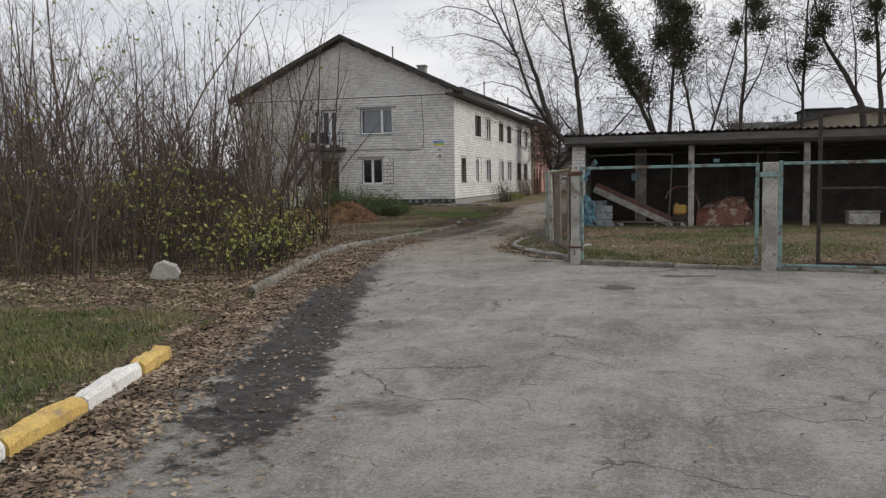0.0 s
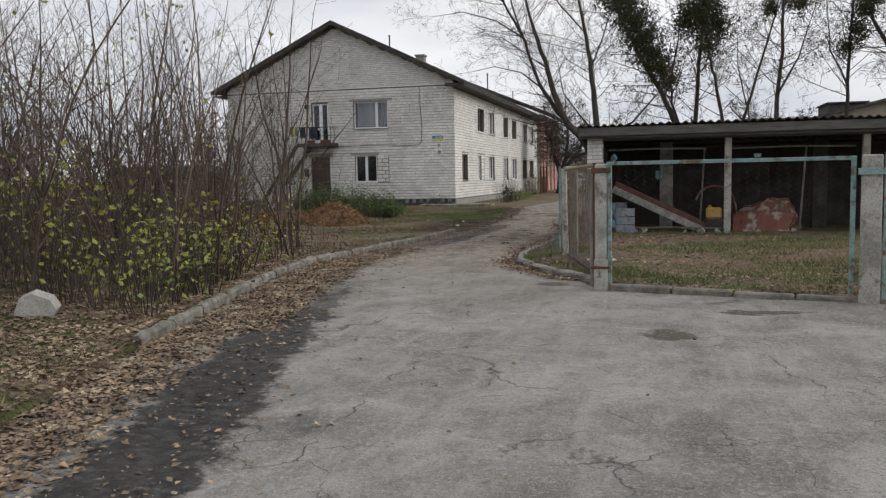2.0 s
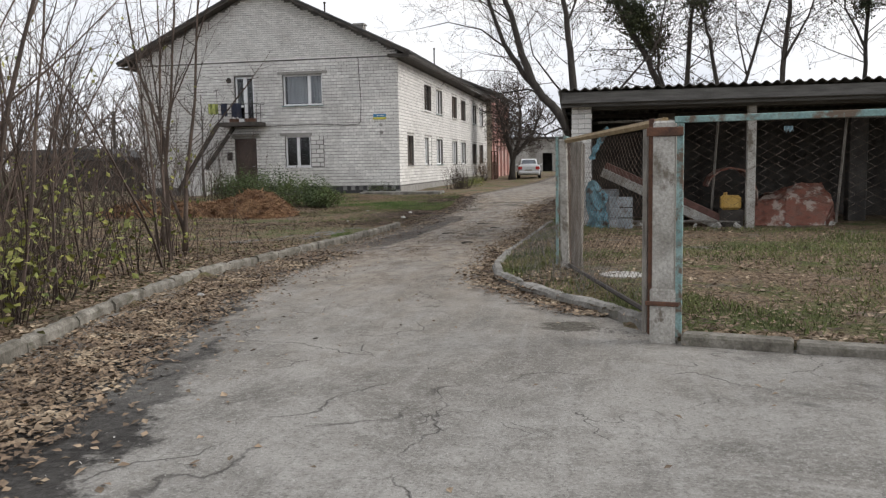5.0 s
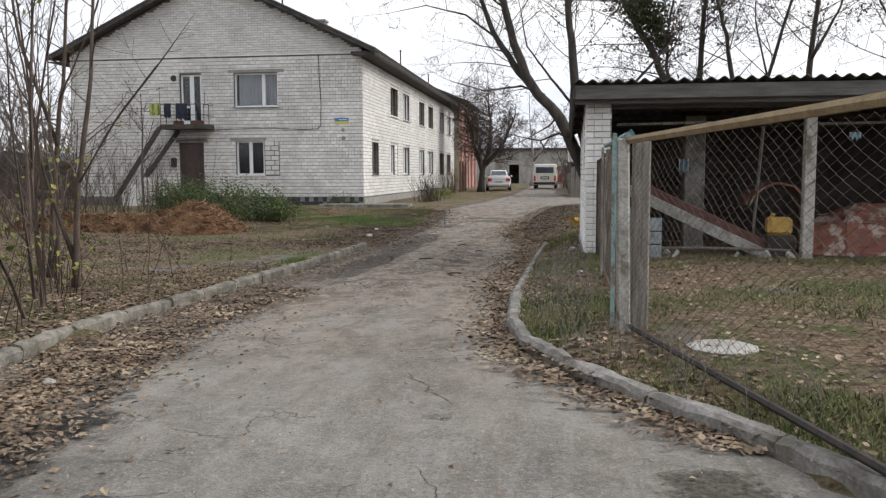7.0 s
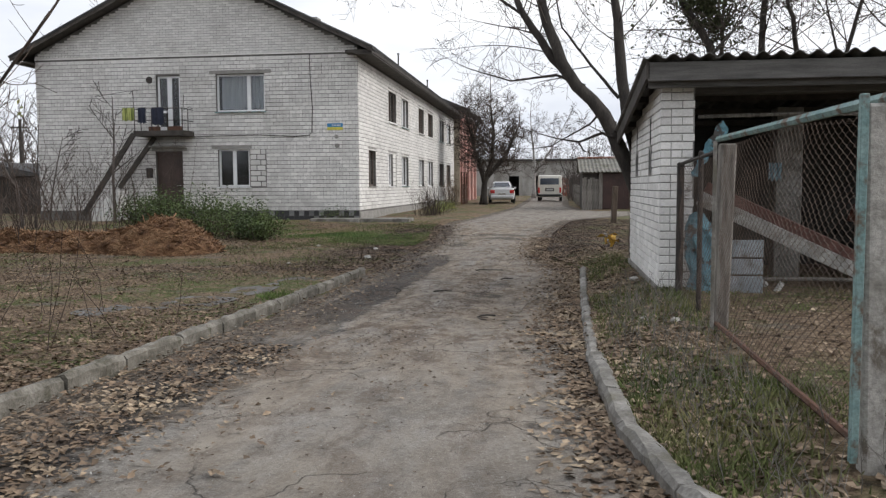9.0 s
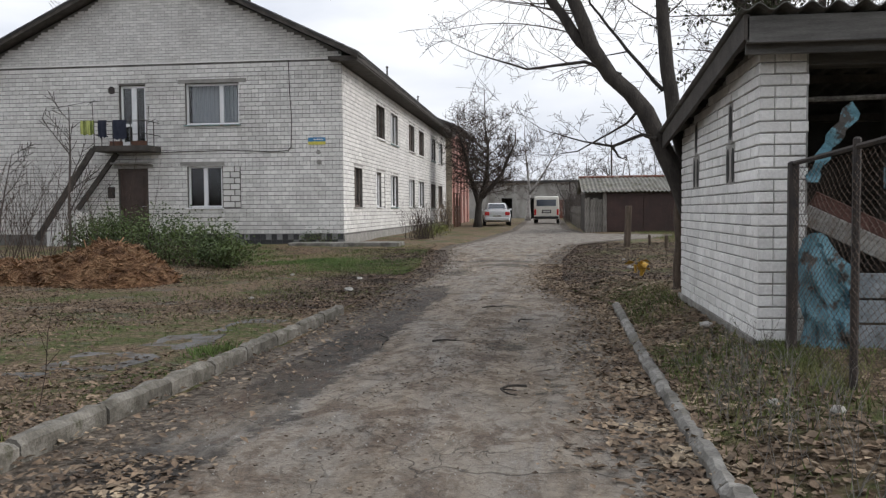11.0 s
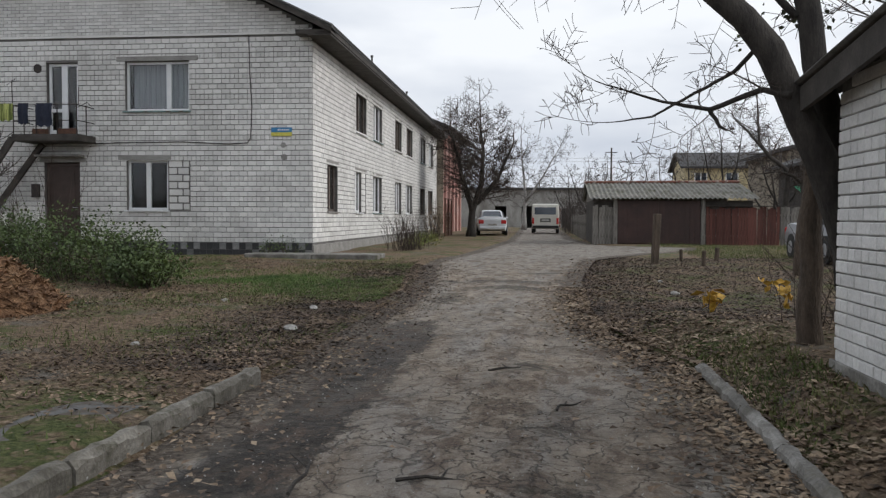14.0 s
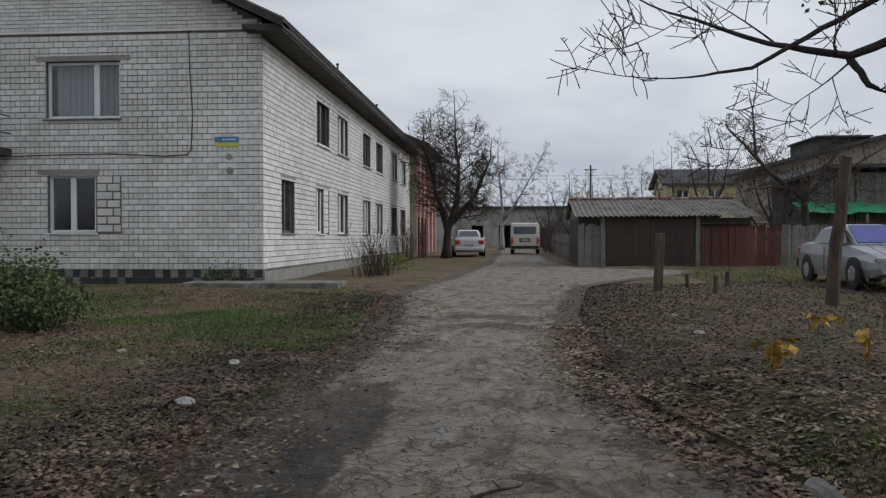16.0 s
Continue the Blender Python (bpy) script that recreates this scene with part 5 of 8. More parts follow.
def bent_sheet(root, name, corners, material, seed, rough=0.05):
    """A dented sheet of metal over four corners, with thickness."""
    a, b, c, d = [Vector(p) for p in corners]
    n = 9
    top, nrm = [], (b - a).cross(d - a).normalized()
    for i in range(n + 1):
        for k in range(n + 1):
            u, v = i / n, k / n
            p = a.lerp(b, u).lerp(d.lerp(c, u), v)
            top.append(p + nrm * (rough * 1.6 * noise.noise(Vector((u * 2.2 + seed, v * 2.2, seed))) + rough * 0.5 * noise.noise(Vector((u * 6, v * 6, seed)))))
    q = (n + 1) ** 2
    vs = top + [p - nrm * 0.012 for p in top]
    fs = []
    for i in range(n):
        for k in range(n):
            e = i * (n + 1) + k
            fs += [(e, e + n + 1, e + n + 2, e + 1), (e + q, e + 1 + q, e + n + 2 + q, e + n + 1 + q)]
    rim = [k for k in range(n)] + [n + i * (n + 1) for i in range(n)] + [q - 1 - k for k in range(n)] + [n * (n + 1) - i * (n + 1) for i in range(n)]
    fs += [(rim[k], rim[(k + 1) % len(rim)], rim[(k + 1) % len(rim)] + q, rim[k] + q) for k in range(len(rim))]
    return part(name, Build().add(vs, fs), material, root)


wreck = thing("wrecked_car_body", (1.7, 29.2, 0.0), "crumpled rusty red car body panels heaped in the shed", "scrap metal")
for k, cs in enumerate((((0.9, 28.75, 0.02), (1.55, 28.7, 0.02), (1.6, 28.95, 0.6), (0.93, 29.0, 0.42)),
                        ((1.5, 28.72, 0.02), (2.2, 28.6, 0.0), (2.45, 28.85, 0.5), (1.56, 28.9, 0.62)),
                        ((0.93, 29.0, 0.42), (1.6, 28.9, 0.6), (1.9, 29.5, 0.86), (1.24, 29.5, 0.66)),
                        ((1.5, 28.9, 0.6), (2.45, 28.82, 0.46), (2.36, 29.4, 0.87), (1.82, 29.4, 0.86)),
                        ((2.2, 28.6, 0.0), (2.75, 29.5, 0.05), (2.36, 29.4, 0.87), (2.47, 28.85, 0.48)),
                        ((1.24, 29.5, 0.66), (2.36, 29.4, 0.86), (2.5, 30.1, 0.5), (1.1, 30.1, 0.4)),
                        ((1.0, 30.1, 0.0), (2.5, 30.1, 0.0), (2.5, 30.1, 0.5), (1.1, 30.1, 0.4)))):
    bent_sheet(wreck, "panel", cs, RUST_RED, 3.0 + k * 1.7)
bonnet = Build()
arc = [(-0.02, 0.86), (0.06, 1.05), (0.24, 1.19), (0.48, 1.24), (0.72, 1.19), (0.9, 1.02), (1.0, 0.72), (1.02, 0.4), (1.05, 0.0)]
bonnet.prism([*arc, *[(x - 0.02 + 0.03 * (x < 0.4), z - 0.03) for x, z in reversed(arc)]], 28.95, 29.85)
whole("old_bonnet", bonnet, RUST_RED, "curved rusty car bonnet standing among scrap", "scrap metal")
whole("yellow_canister", Build().box(0.22, 0.62, 28.62, 28.9, 0.36, 0.66, 0.05).tube([(0.32, 28.76, 0.66), (0.32, 28.76, 0.72)], 0.04, 8), YELLOW_BOX, "yellow plastic canister on a heap of scrap", "canister")
whole("crate", Build().box(0.2, 0.66, 28.6, 28.92, 0.0, 0.358, 0.01), DARK_WOOD, "dark wooden crate under a canister", "crate")
cab = thing("blue_cabinet", (-2.2, 29.1, 0.0), "old faded grey-blue cabinet with drawers in the shed", "cabinet")
part("body", Build().box(-2.45, -1.85, 28.95, 29.35, 0.0, 0.8, 0.01), GREY_BLUE, cab)
for z in (0.08, 0.32, 0.56):
    part("drawer", Build().box(-2.4, -1.9, 28.925, 28.948, z, z + 0.2, 0.006), GREY_BLUE, cab)
whole("white_chest", Build().box(5.25, 6.1, 28.9, 29.4, 0.0, 0.38, 0.03).box(5.22, 6.13, 28.87, 29.43, 0.382, 0.42, 0.012), CARDBOARD, "low white chest standing in the shed", "chest")
for x0, x1, y, z in ((-2.3, 0.2, 28.5, 2.22), (0.8, 3.8, 28.6, 2.2), (-2.2, 0.6, 28.6, 0.12)):
    b = Build()
    b.tube([(x0, y, z), ((x0 + x1) / 2, y, z + 0.02), (x1, y, z - 0.01)], 0.025, 6)
    whole("long_pole", b, GREY_WOOD, "thin grey wooden pole lying across the shed", "pole", "poles in the shed")
for x in (0.08, 2.6):
    b = Build()
    b.tube([(x, 29.2, 0.0), (x + 0.1, 29.0, 2.2)], 0.028, 6)
    whole("prop_pole", b, GREY_WOOD, "thin wooden prop standing in the shed", "pole", "poles in the shed")
for x, y, z, h in ((-1.0, 29.86, 1.42, 0.24), (1.45, 28.35, 1.95, 0.1)):
    b = Build()
    n = 8
    vs = [(x - 0.09 + 0.18 * i / n, y + 0.02 * math.sin(i * 1.7), z + (0.0 if j == 0 else h) + (0.04 * math.sin(i * 2.1) if j == 0 else 0)) for i in range(n + 1) for j in (0, 1)]
    b.add(vs, [(2 * i, 2 * i + 2, 2 * i + 3, 2 * i + 1) for i in range(n)])
    whole("rag", b, CLOTH_BLUE, "faded blue rag hanging on the shed pier", "rag")
rub = Build()
rnd_s = random.Random(21)
for i in range(12):
    x, y = rnd_s.uniform(-2.2, 2.4), rnd_s.uniform(28.2, 28.8)
    s = rnd_s.uniform(0.03, 0.09)
    m = Matrix.Translation((x, y, 0.03 + s * 0.3)) @ Euler((rnd_s.uniform(0, 3), rnd_s.uniform(0, 3), rnd_s.uniform(0, 3))).to_matrix().to_4x4()
    rub.box(-s, s, -s * 0.7, s * 0.7, -s * 0.4, s * 0.4, s * 0.1, m)
tagged(whole("rubble", rub, STONE, "broken brick rubble strewn before the shed", "rubble"), kind="stuff")


# ---- fences of wire netting ----
def netting(a, b, z0a, z1a, z0b, z1b, pitch, wire, sag=0.0, seed=1):
    """Diamond wire netting between two uprights: zigzag wires as three-sided rods."""
    rnd = random.Random(seed)
    a, b = Vector((*a, 0)), Vector((*b, 0))
    along = (b - a)
    L = along.length
    along.normalize()
    side = Vector((-along.y, along.x, 0))
    b_ = Build()
    n = int(L / pitch)
    h = pitch * 0.55
    for i in range(n + 1):
        u0 = i * L / n
        rows = int(((z1a + z1b) / 2 - (z0a + z0b) / 2) / h)
        pts = []
        for k in range(rows + 1):
            s = 1 if (k + i) % 2 else -1
            u = min(L, max(0.0, u0 + s * pitch * 0.47))
            f, g = u / L, k / rows
            lo, hi = z0a + (z0b - z0a) * f, z1a + (z1b - z1a) * f
            bulge = sag * math.sin(math.pi * g) * math.sin(math.pi * f) + 0.012 * math.sin(u * 3.1 + k * 0.31 + seed)
            drop = 0.02 * math.sin(u * 2.3 + seed) * g
            pts.append(a + along * u + side * (bulge + 0.004 * s) + Vector((0, 0, lo + (hi - lo) * g - drop)))
        b_.tube(pts, wire, 3, caps=False)
    return b_


def fence_post(parent, x, y, z0, z1, w, material, label="", lean=(0, 0)):
    m = Matrix.Translation((x, y, z0)) @ Euler((lean[0], lean[1], 0)).to_matrix().to_4x4()
    return part("post", Build().box(-w, w, -w, w, -0.25, z1 - z0, 0.015, m), material, parent, label)


def rod(parent, name, pts, r, material, label=""):
    return part(name, Build().tube(pts, r, 6), material, parent, label)


fence = thing("wire_fence", (0, 17.2, 0.0), "wire netting fence with teal iron frames and concrete posts", "fence")
fence_post(fence, -1.70, 17.15, 0.0, 1.72, 0.085, WHITEWASH, "flaking concrete post")
part("post_foot", Build().box(-1.80, -1.60, 17.05, 17.25, -0.2, 0.42, 0.03), WHITEWASH, fence, "rough concrete foot")
fence_post(fence, 1.63, 17.1, 0.0, 1.76, 0.115, WHITEWASH, "flaking concrete post")
part("upright", Build().box(-1.605, -1.555, 17.08, 17.13, 0.02, 1.70, 0.004), TEAL, fence)
part("upright", Build().box(-1.825, -1.785, 17.12, 17.17, 0.02, 1.74, 0.004), RUST, fence)
part("upright", Build().box(1.40, 1.46, 17.06, 17.11, 0.08, 1.74, 0.004), TEAL, fence)
part("upright", Build().box(1.76, 1.82, 17.03, 17.09, 0.02, 1.78, 0.004), TEAL, fence)
part("top_rail", Build().box(-1.62, 1.46, 17.07, 17.11, 1.70, 1.75, 0.004), TEAL, fence)
part("top_rail", Build().box(1.83, 4.6, 17.05, 17.09, 1.71, 1.76, 0.004), TEAL, fence)
part("clamp", Build().box(1.48, 1.80, 16.96, 17.02, 1.52, 1.60, 0.004), TEAL, fence)
part("bottom_rail", Build().box(1.83, 4.6, 17.05, 17.09, 0.05, 0.09, 0.004), TEAL, fence)
part("hinge", Build().box(-1.83, -1.57, 17.03, 17.055, 0.27, 0.305, 0.006), RUST, fence)
part("upright", Build().box(-1.875, -1.835, 17.15, 17.19, 0.02, 1.66, 0.004), GREY_WOOD, fence, "grey wooden lath")
part("wire_band", Build().box(-1.83, -1.55, 17.045, 17.062, 1.60, 1.67, 0.006), RUST, fence)
tagged(part("netting", netting((-1.58, 17.09), (1.42, 17.09), 0.1, 1.7, 0.1, 1.7, 0.06, 0.0016, 0.03, 2), WIRE, fence), kind="stuff")
tagged(part("netting", netting((1.83, 17.07), (4.5, 17.07), 0.1, 1.7, 0.1, 1.7, 0.06, 0.0016, 0.03, 3), WIRE, fence), kind="stuff")
rnd_f = random.Random(8)
x = -1.55
while x < 4.4:
    L = rnd_f.uniform(0.7, 1.3)
    part("footing_stone", Build().box(x, x + L - 0.02, 17.02, 17.2, -0.15, rnd_f.uniform(0.02, 0.06), 0.02), OLD_KERB, fence)
    x += L
swing = Matrix.Translation((-1.68, 17.42, 0)) @ Matrix.Rotation(-0.213, 4, "Z") @ Matrix.Translation((1.68, -17.15, 0))
fence.matrix_basis = swing @ fence.matrix_basis
gate = thing("iron_gate", (3.8, 17.3, 0.0), "tall dark rusty iron gate frame with netting", "gate")
gb = Build()
for x in (2.36, 5.2):
    gb.box(x - 0.03, x + 0.03, 17.2, 17.26, 0.02, 2.56, 0.004)
gb.box(2.392, 5.168, 17.2, 17.26, 2.5, 2.56, 0.004)
gb.box(2.392, 5.168, 17.2, 17.26, 0.06, 0.12, 0.004)
gb.box(2.392, 5.168, 17.21, 17.25, 1.3, 1.34, 0.004)
part("gate_frame", gb, DARK_IRON, gate)
tagged(part("netting", netting((2.4, 17.23), (5.16, 17.23), 0.12, 2.5, 0.12, 2.5, 0.09, 0.0015, 0.0, 5), WIRE, gate), kind="stuff")

gate.matrix_basis = swing @ gate.matrix_basis

side_fence = thing("side_fence", (-2.5, 22, 0.0), "sagging rusty netting fence along the verge to the shed", "fence")
fence_post(side_fence, -2.66, 21.4, 0.0, 1.70, 0.055, WHITEWASH, "flaking pale post", (0.0, -0.02))
fence_post(side_fence, -2.52, 21.55, 0.0, 1.68, 0.075, GREY_WOOD, "grey wooden post")
fence_post(side_fence, -2.60, 25.3, 0.0, 1.72, 0.07, GREY_WOOD, "grey wooden post", (0.03, 0.02))
fence_post(side_fence, -2.62, 27.7, 0.0, 1.62, 0.04, DARK_IRON, "dark iron post")
fence_post(side_fence, -2.62, 26.3, 0.0, 1.7, 0.025, DARK_IRON, "dark iron post")
part("upright", Build().box(-2.78, -2.745, 21.33, 21.37, 0.1, 1.74, 0.004), TEAL, side_fence)
part("upright", Build().box(-2.70, -2.67, 25.17, 25.2, 0.04, 1.74, 0.004), CONCRETE, side_fence)
rod(side_fence, "top_rail", [(-1.70, 17.45, 1.72), (-2.64, 21.35, 1.68)], 0.035, OCHRE_RAIL, "rusty ochre pipe rail")
rod(side_fence, "top_rail", [(-2.66, 21.3, 1.72), (-2.64, 25.3, 1.76)], 0.028, TEAL)
rod(side_fence, "top_rail", [(-2.62, 25.3, 1.66), (-2.62, 27.7, 1.60)], 0.02, DARK_IRON)
rod(side_fence, "bottom_rail", [(-1.70, 17.6, 0.10), (-2.62, 21.4, 0.09)], 0.024, DARK_IRON)
rod(side_fence, "bottom_rail", [(-2.64, 21.4, 0.10), (-2.64, 25.3, 0.09)], 0.022, RUST)
tagged(part("netting", netting((-1.71, 17.5), (-2.62, 21.35), 0.14, 1.69, 0.13, 1.65, 0.06, 0.0018, 0.04, 6), WIRE, side_fence), kind="stuff")
tagged(part("netting", netting((-2.64, 21.4), (-2.62, 25.25), 0.1, 1.69, 0.1, 1.72, 0.05, 0.002, 0.05, 7), WIRE, side_fence), kind="stuff")
tagged(part("netting", netting((-2.62, 25.3), (-2.62, 27.7), 0.05, 1.6, 0.05, 1.58, 0.05, 0.002, 0.04, 9), WIRE, side_fence), kind="stuff")
sheet = Build()
n, k = 16, 26
vs = []
for i in range(n + 1):
    for j in range(k + 1):
        u, v = i / n, j / k
        wob = 0.05 * noise.noise(Vector((u * 4, v * 5, 2.0))) + 0.02 * noise.noise(Vector((u * 11, v * 13, 5.0)))
        vs.append((-2.52 + 0.42 * u + 0.03 * math.sin(v * 7) + wob, 27.82 + wob * 1.4 + 0.03 * math.sin(u * 9 + v * 2), 0.01 + 1.02 * v * (0.86 + 0.14 * math.sin(u * 4 + 0.6))))
sheet.add(vs, [(i * (k + 1) + j, (i + 1) * (k + 1) + j, (i + 1) * (k + 1) + j + 1, i * (k + 1) + j + 1) for i in range(n) for j in range(k)])
whole("plastic_sheet", sheet, BLUE, "torn blue plastic sheet hung at the shed corner", "sheet")
strip = Build()
vs = []
for i in range(13):
    f = i / 12
    for q in (-1, 1):
        vs.append((-2.42 + 0.34 * f ** 1.4 + q * (0.05 + 0.02 * math.sin(i * 1.9)), 27.86 + 0.02 * math.sin(i * 1.3) + 0.012 * q, 1.45 + 0.62 * f - 0.05 * q * f))
strip.add(vs, [(2 * i, 2 * i + 1, 2 * i + 3, 2 * i + 2) for i in range(12)])
whole("plastic_strip", strip, BLUE, "strip of torn blue plastic caught on the shed", "sheet")
for z0, z1 in ((0.03, 0.24), (0.26, 0.45), (0.47, 0.68)):
    whole("painted_board", Build().box(-2.08, -1.6, 27.9, 27.94, z0, z1, 0.006), GREY_BLUE, "faded blue-grey board closing the shed foot", "board", "blue boards at the shed foot")
whole("flat_stone", Build().tube([(-1.95, 20.75, 0.03), (-1.95, 20.75, 0.055), (-1.95, 20.75, 0.065)], [0.27, 0.28, 0.25], 9), STONE, "flat pale stone slab lying in the grass", "slab")
end_spans = brick_spans(SX - 0.02, SX + 0.395, 0.08, lambda u: 2.6, [], rnd_w, 0.1)
shed_spans = brick_spans(SY0, SY1, 0.08, lambda u: shed_top(u) + 0.0, [(29.09 - 0.2, 29.09 + 0.2, 1.46, 1.86), (29.09 - 0.1, 29.09 + 0.1, 1.86, 2.26), (30.98 - 0.2, 30.98 + 0.2, 1.46, 1.86), (30.98 - 0.1, 30.98 + 0.1, 1.86, 2.26)], rnd_w, 0.1)

# ---- trees, saplings and undergrowth ----
def grow(out, base, way, length, radius, depth, rnd, droop=0.0, wander=0.25, kids=(5, 8), spread=0.8, shrink=0.55, steps=6, up=0.12, first=0.25, curl=0.04):
    """Adds (depth, points, radii) of a branch and all that grows from it."""
    pts, radii = [Vector(base)], [radius]
    d = Vector(way).normalized()
    bend = Vector((rnd.gauss(0, 1), rnd.gauss(0, 1), rnd.gauss(0, 0.7))) * (curl if radius < 0.02 else 0.04)
    if radius < 0.02:
        steps, wander = 4 if depth == 0 else steps + 1, wander * 0.55
    for i in range(steps):
        d = (d + bend + Vector((rnd.gauss(0, wander), rnd.gauss(0, wander), rnd.gauss(0, wander * 0.7) + up - droop * (i / steps))) * 0.5).normalized()
        pts.append(pts[-1] + d * (length / steps))
        radii.append(radius * (1 - 0.78 * (i + 1) / steps))
    out.append((depth, pts, radii))
    if depth <= 0:
        return
    n = rnd.randint(*kids)
    for k in range(n):
        f = first + (1 - first) * (k + rnd.random()) / n
        i = min(steps - 1, int(f * steps))
        g = f * steps - i
        p = pts[i].lerp(pts[i + 1], g)
        dd = (pts[i + 1] - pts[i]).normalized()
        a = rnd.uniform(0, 2 * math.pi)
        o = dd.orthogonal().normalized()
        o = Matrix.Rotation(a, 3, dd) @ o
        w = dd * (1 - spread * rnd.uniform(0.5, 0.9)) + o * spread
        r = max(0.003, (radii[i] * (1 - g) + radii[i + 1] * g) * rnd.uniform(0.45, 0.7))
        grow(out, p, w, length * shrink * rnd.uniform(0.7, 1.2) * (1.15 - 0.5 * f), r, depth - 1, rnd, droop, wander, kids, spread, shrink, 6, up, first, curl)


def to_build(branches, test, least=0.0):
    b = Build()
    for depth, pts, radii in branches:
        if test(depth):
            b.tube(pts, [max(least, q) for q in radii], 8 if radii[0] > 0.09 else 5 if radii[0] > 0.025 else 3, caps=radii[0] > 0.02)
    return b


def leaf_cloud(points, size, rnd, per=1, jitter=0.12, hang=0.5):
    """Small folded leaves about the points given, as arrays."""
    pts = np.repeat(np.array([tuple(p) for p in points], dtype=float).reshape(-1, 3), per, axis=0)
    g = np.random.default_rng(rnd.randint(0, 10 ** 6))
    n = len(pts)
    c = pts + g.normal(0, jitter, (n, 3))
    u = g.normal(0, 1, (n, 3))
    u[:, 2] = u[:, 2] * 0.6 - hang
    u /= np.linalg.norm(u, axis=1, keepdims=True)
    w = np.cross(u, g.normal(0, 1, (n, 3)))
    w /= np.linalg.norm(w, axis=1, keepdims=True)
    nrm = np.cross(u, w)
    s = (size * g.uniform(0.6, 1.3, n))[:, None]
    v = np.stack((c, c + s * (0.5 * u + 0.33 * w + 0.08 * nrm), c + s * u, c + s * (0.5 * u - 0.33 * w + 0.08 * nrm)), 1).reshape(-1, 3)
    i = np.arange(n)[:, None] * 4
    return v, np.concatenate((i + np.array([[0, 1, 2]]), i + np.array([[0, 2, 3]])))


def tips(branches, rnd, lo=0, share=1.0):
    out = []
    for depth, pts, radii in branches:
        if depth <= lo:
            for p in pts[1:]:
                if rnd.random() < share:
                    out.append(p)
    return out


def bare_tree(name, limbs, label, seed, depth=3, kids=(5, 8), spread=0.85, shrink=0.5, droop=0.15, bark=None, wander=0.17, dense=3.0, thick=0.03, reach=2.6, clumps=(), twig=None, curl=0.05, least=0.0, sprays=0.0):
    """A tree of given main limbs: (points, radius at foot, radius at top); twigs grow from the upper part."""
    rnd = random.Random(seed)
    foot = limbs[0][0][0]
    root = thing(name, foot, label, "tree")
    main, out = Build(), []
    for pts, r0, r1, start in limbs:
        line = [Vector(p) for p in pts]
        fine = []
        for a, b in zip(line, line[1:]):
            steps = 4 if r0 < 0.06 else max(1, min(4, round((b - a).length / (r0 * 2.2))))
            for k in range(steps):
                fine.append(a.lerp(b, k / steps) + Vector((rnd.gauss(0, 1), rnd.gauss(0, 1), 0)) * min(0.014, r0 * 0.2) * (1 if fine else 0))
        fine.append(line[-1])
        n = len(fine)
        rad = [r0 + (r1 - r0) * i / (n - 1) for i in range(n)]
        if pts[0][2] < 0.6:
            rad[0] *= 1.3
            rad[1] *= 1.05
        main.tube(fine, [q * rnd.uniform(0.95, 1.05) for q in rad], 12 if r0 > 0.05 else 6)
        total = sum((b - a).length for a, b in zip(fine, fine[1:]))
        count = int(total * dense)
        for k in range(count):
            f = start + (1 - start) * (k + rnd.random()) / count
            i = min(n - 2, int(f * (n - 1)))
            p = fine[i].lerp(fine[i + 1], f * (n - 1) - i)
            dd = (fine[i + 1] - fine[i]).normalized()
            o = Matrix.Rotation(rnd.uniform(0, 6.28), 3, dd) @ dd.orthogonal().normalized()
            w = dd * 0.45 + o * spread
            grow(out, p, w, min(reach, total * rnd.uniform(0.18, 0.38)), min(thick, rad[i] * rnd.uniform(0.28, 0.5)), depth - 1, rnd, droop, wander, kids, spread, shrink, curl=curl)
        grow(out, fine[-1], fine[-1] - fine[-2], min(reach, total * 0.35), r1, depth - 1, rnd, droop, wander, kids, spread, shrink, curl=curl)
    part("trunk", main, bark or BARK, root, smooth=True)
    tagged(part("crown", to_build(out, lambda d: True, max(least, 0.0085 if foot[1] > 60 else 0.0045 if foot[1] > 34 else 0.002)), twig or TWIG, root), kind="stuff")
    if clumps or sprays:
        balls = []
        for x, y, z, size in clumps:
            for k in range(int(2000 * size * size)):
                v = Vector((rnd.gauss(0, 1), rnd.gauss(0, 1), rnd.gauss(0, 1))).normalized() * size * rnd.uniform(0.05, 1.0) ** 0.75
                ragged = 1 + 0.75 * noise.noise(v * 2.6 + Vector((x, z, y))) + 0.3 * noise.noise(v * 7)
                balls.append(Vector((x, y, z)) + Vector((v.x, v.y, v.z * 1.15)) * ragged)
        if sprays:
            for p in tips(out, rnd, 0, sprays):
                balls.append(p)
        v, f = leaf_cloud(balls, 0.075, rnd, 3, 0.05, 0.9)
        tagged(part("mistletoe", array_mesh("mistletoe", v, f, MISTLETOE), None, root, "dark green mistletoe clumps"), kind="stuff")
    return root


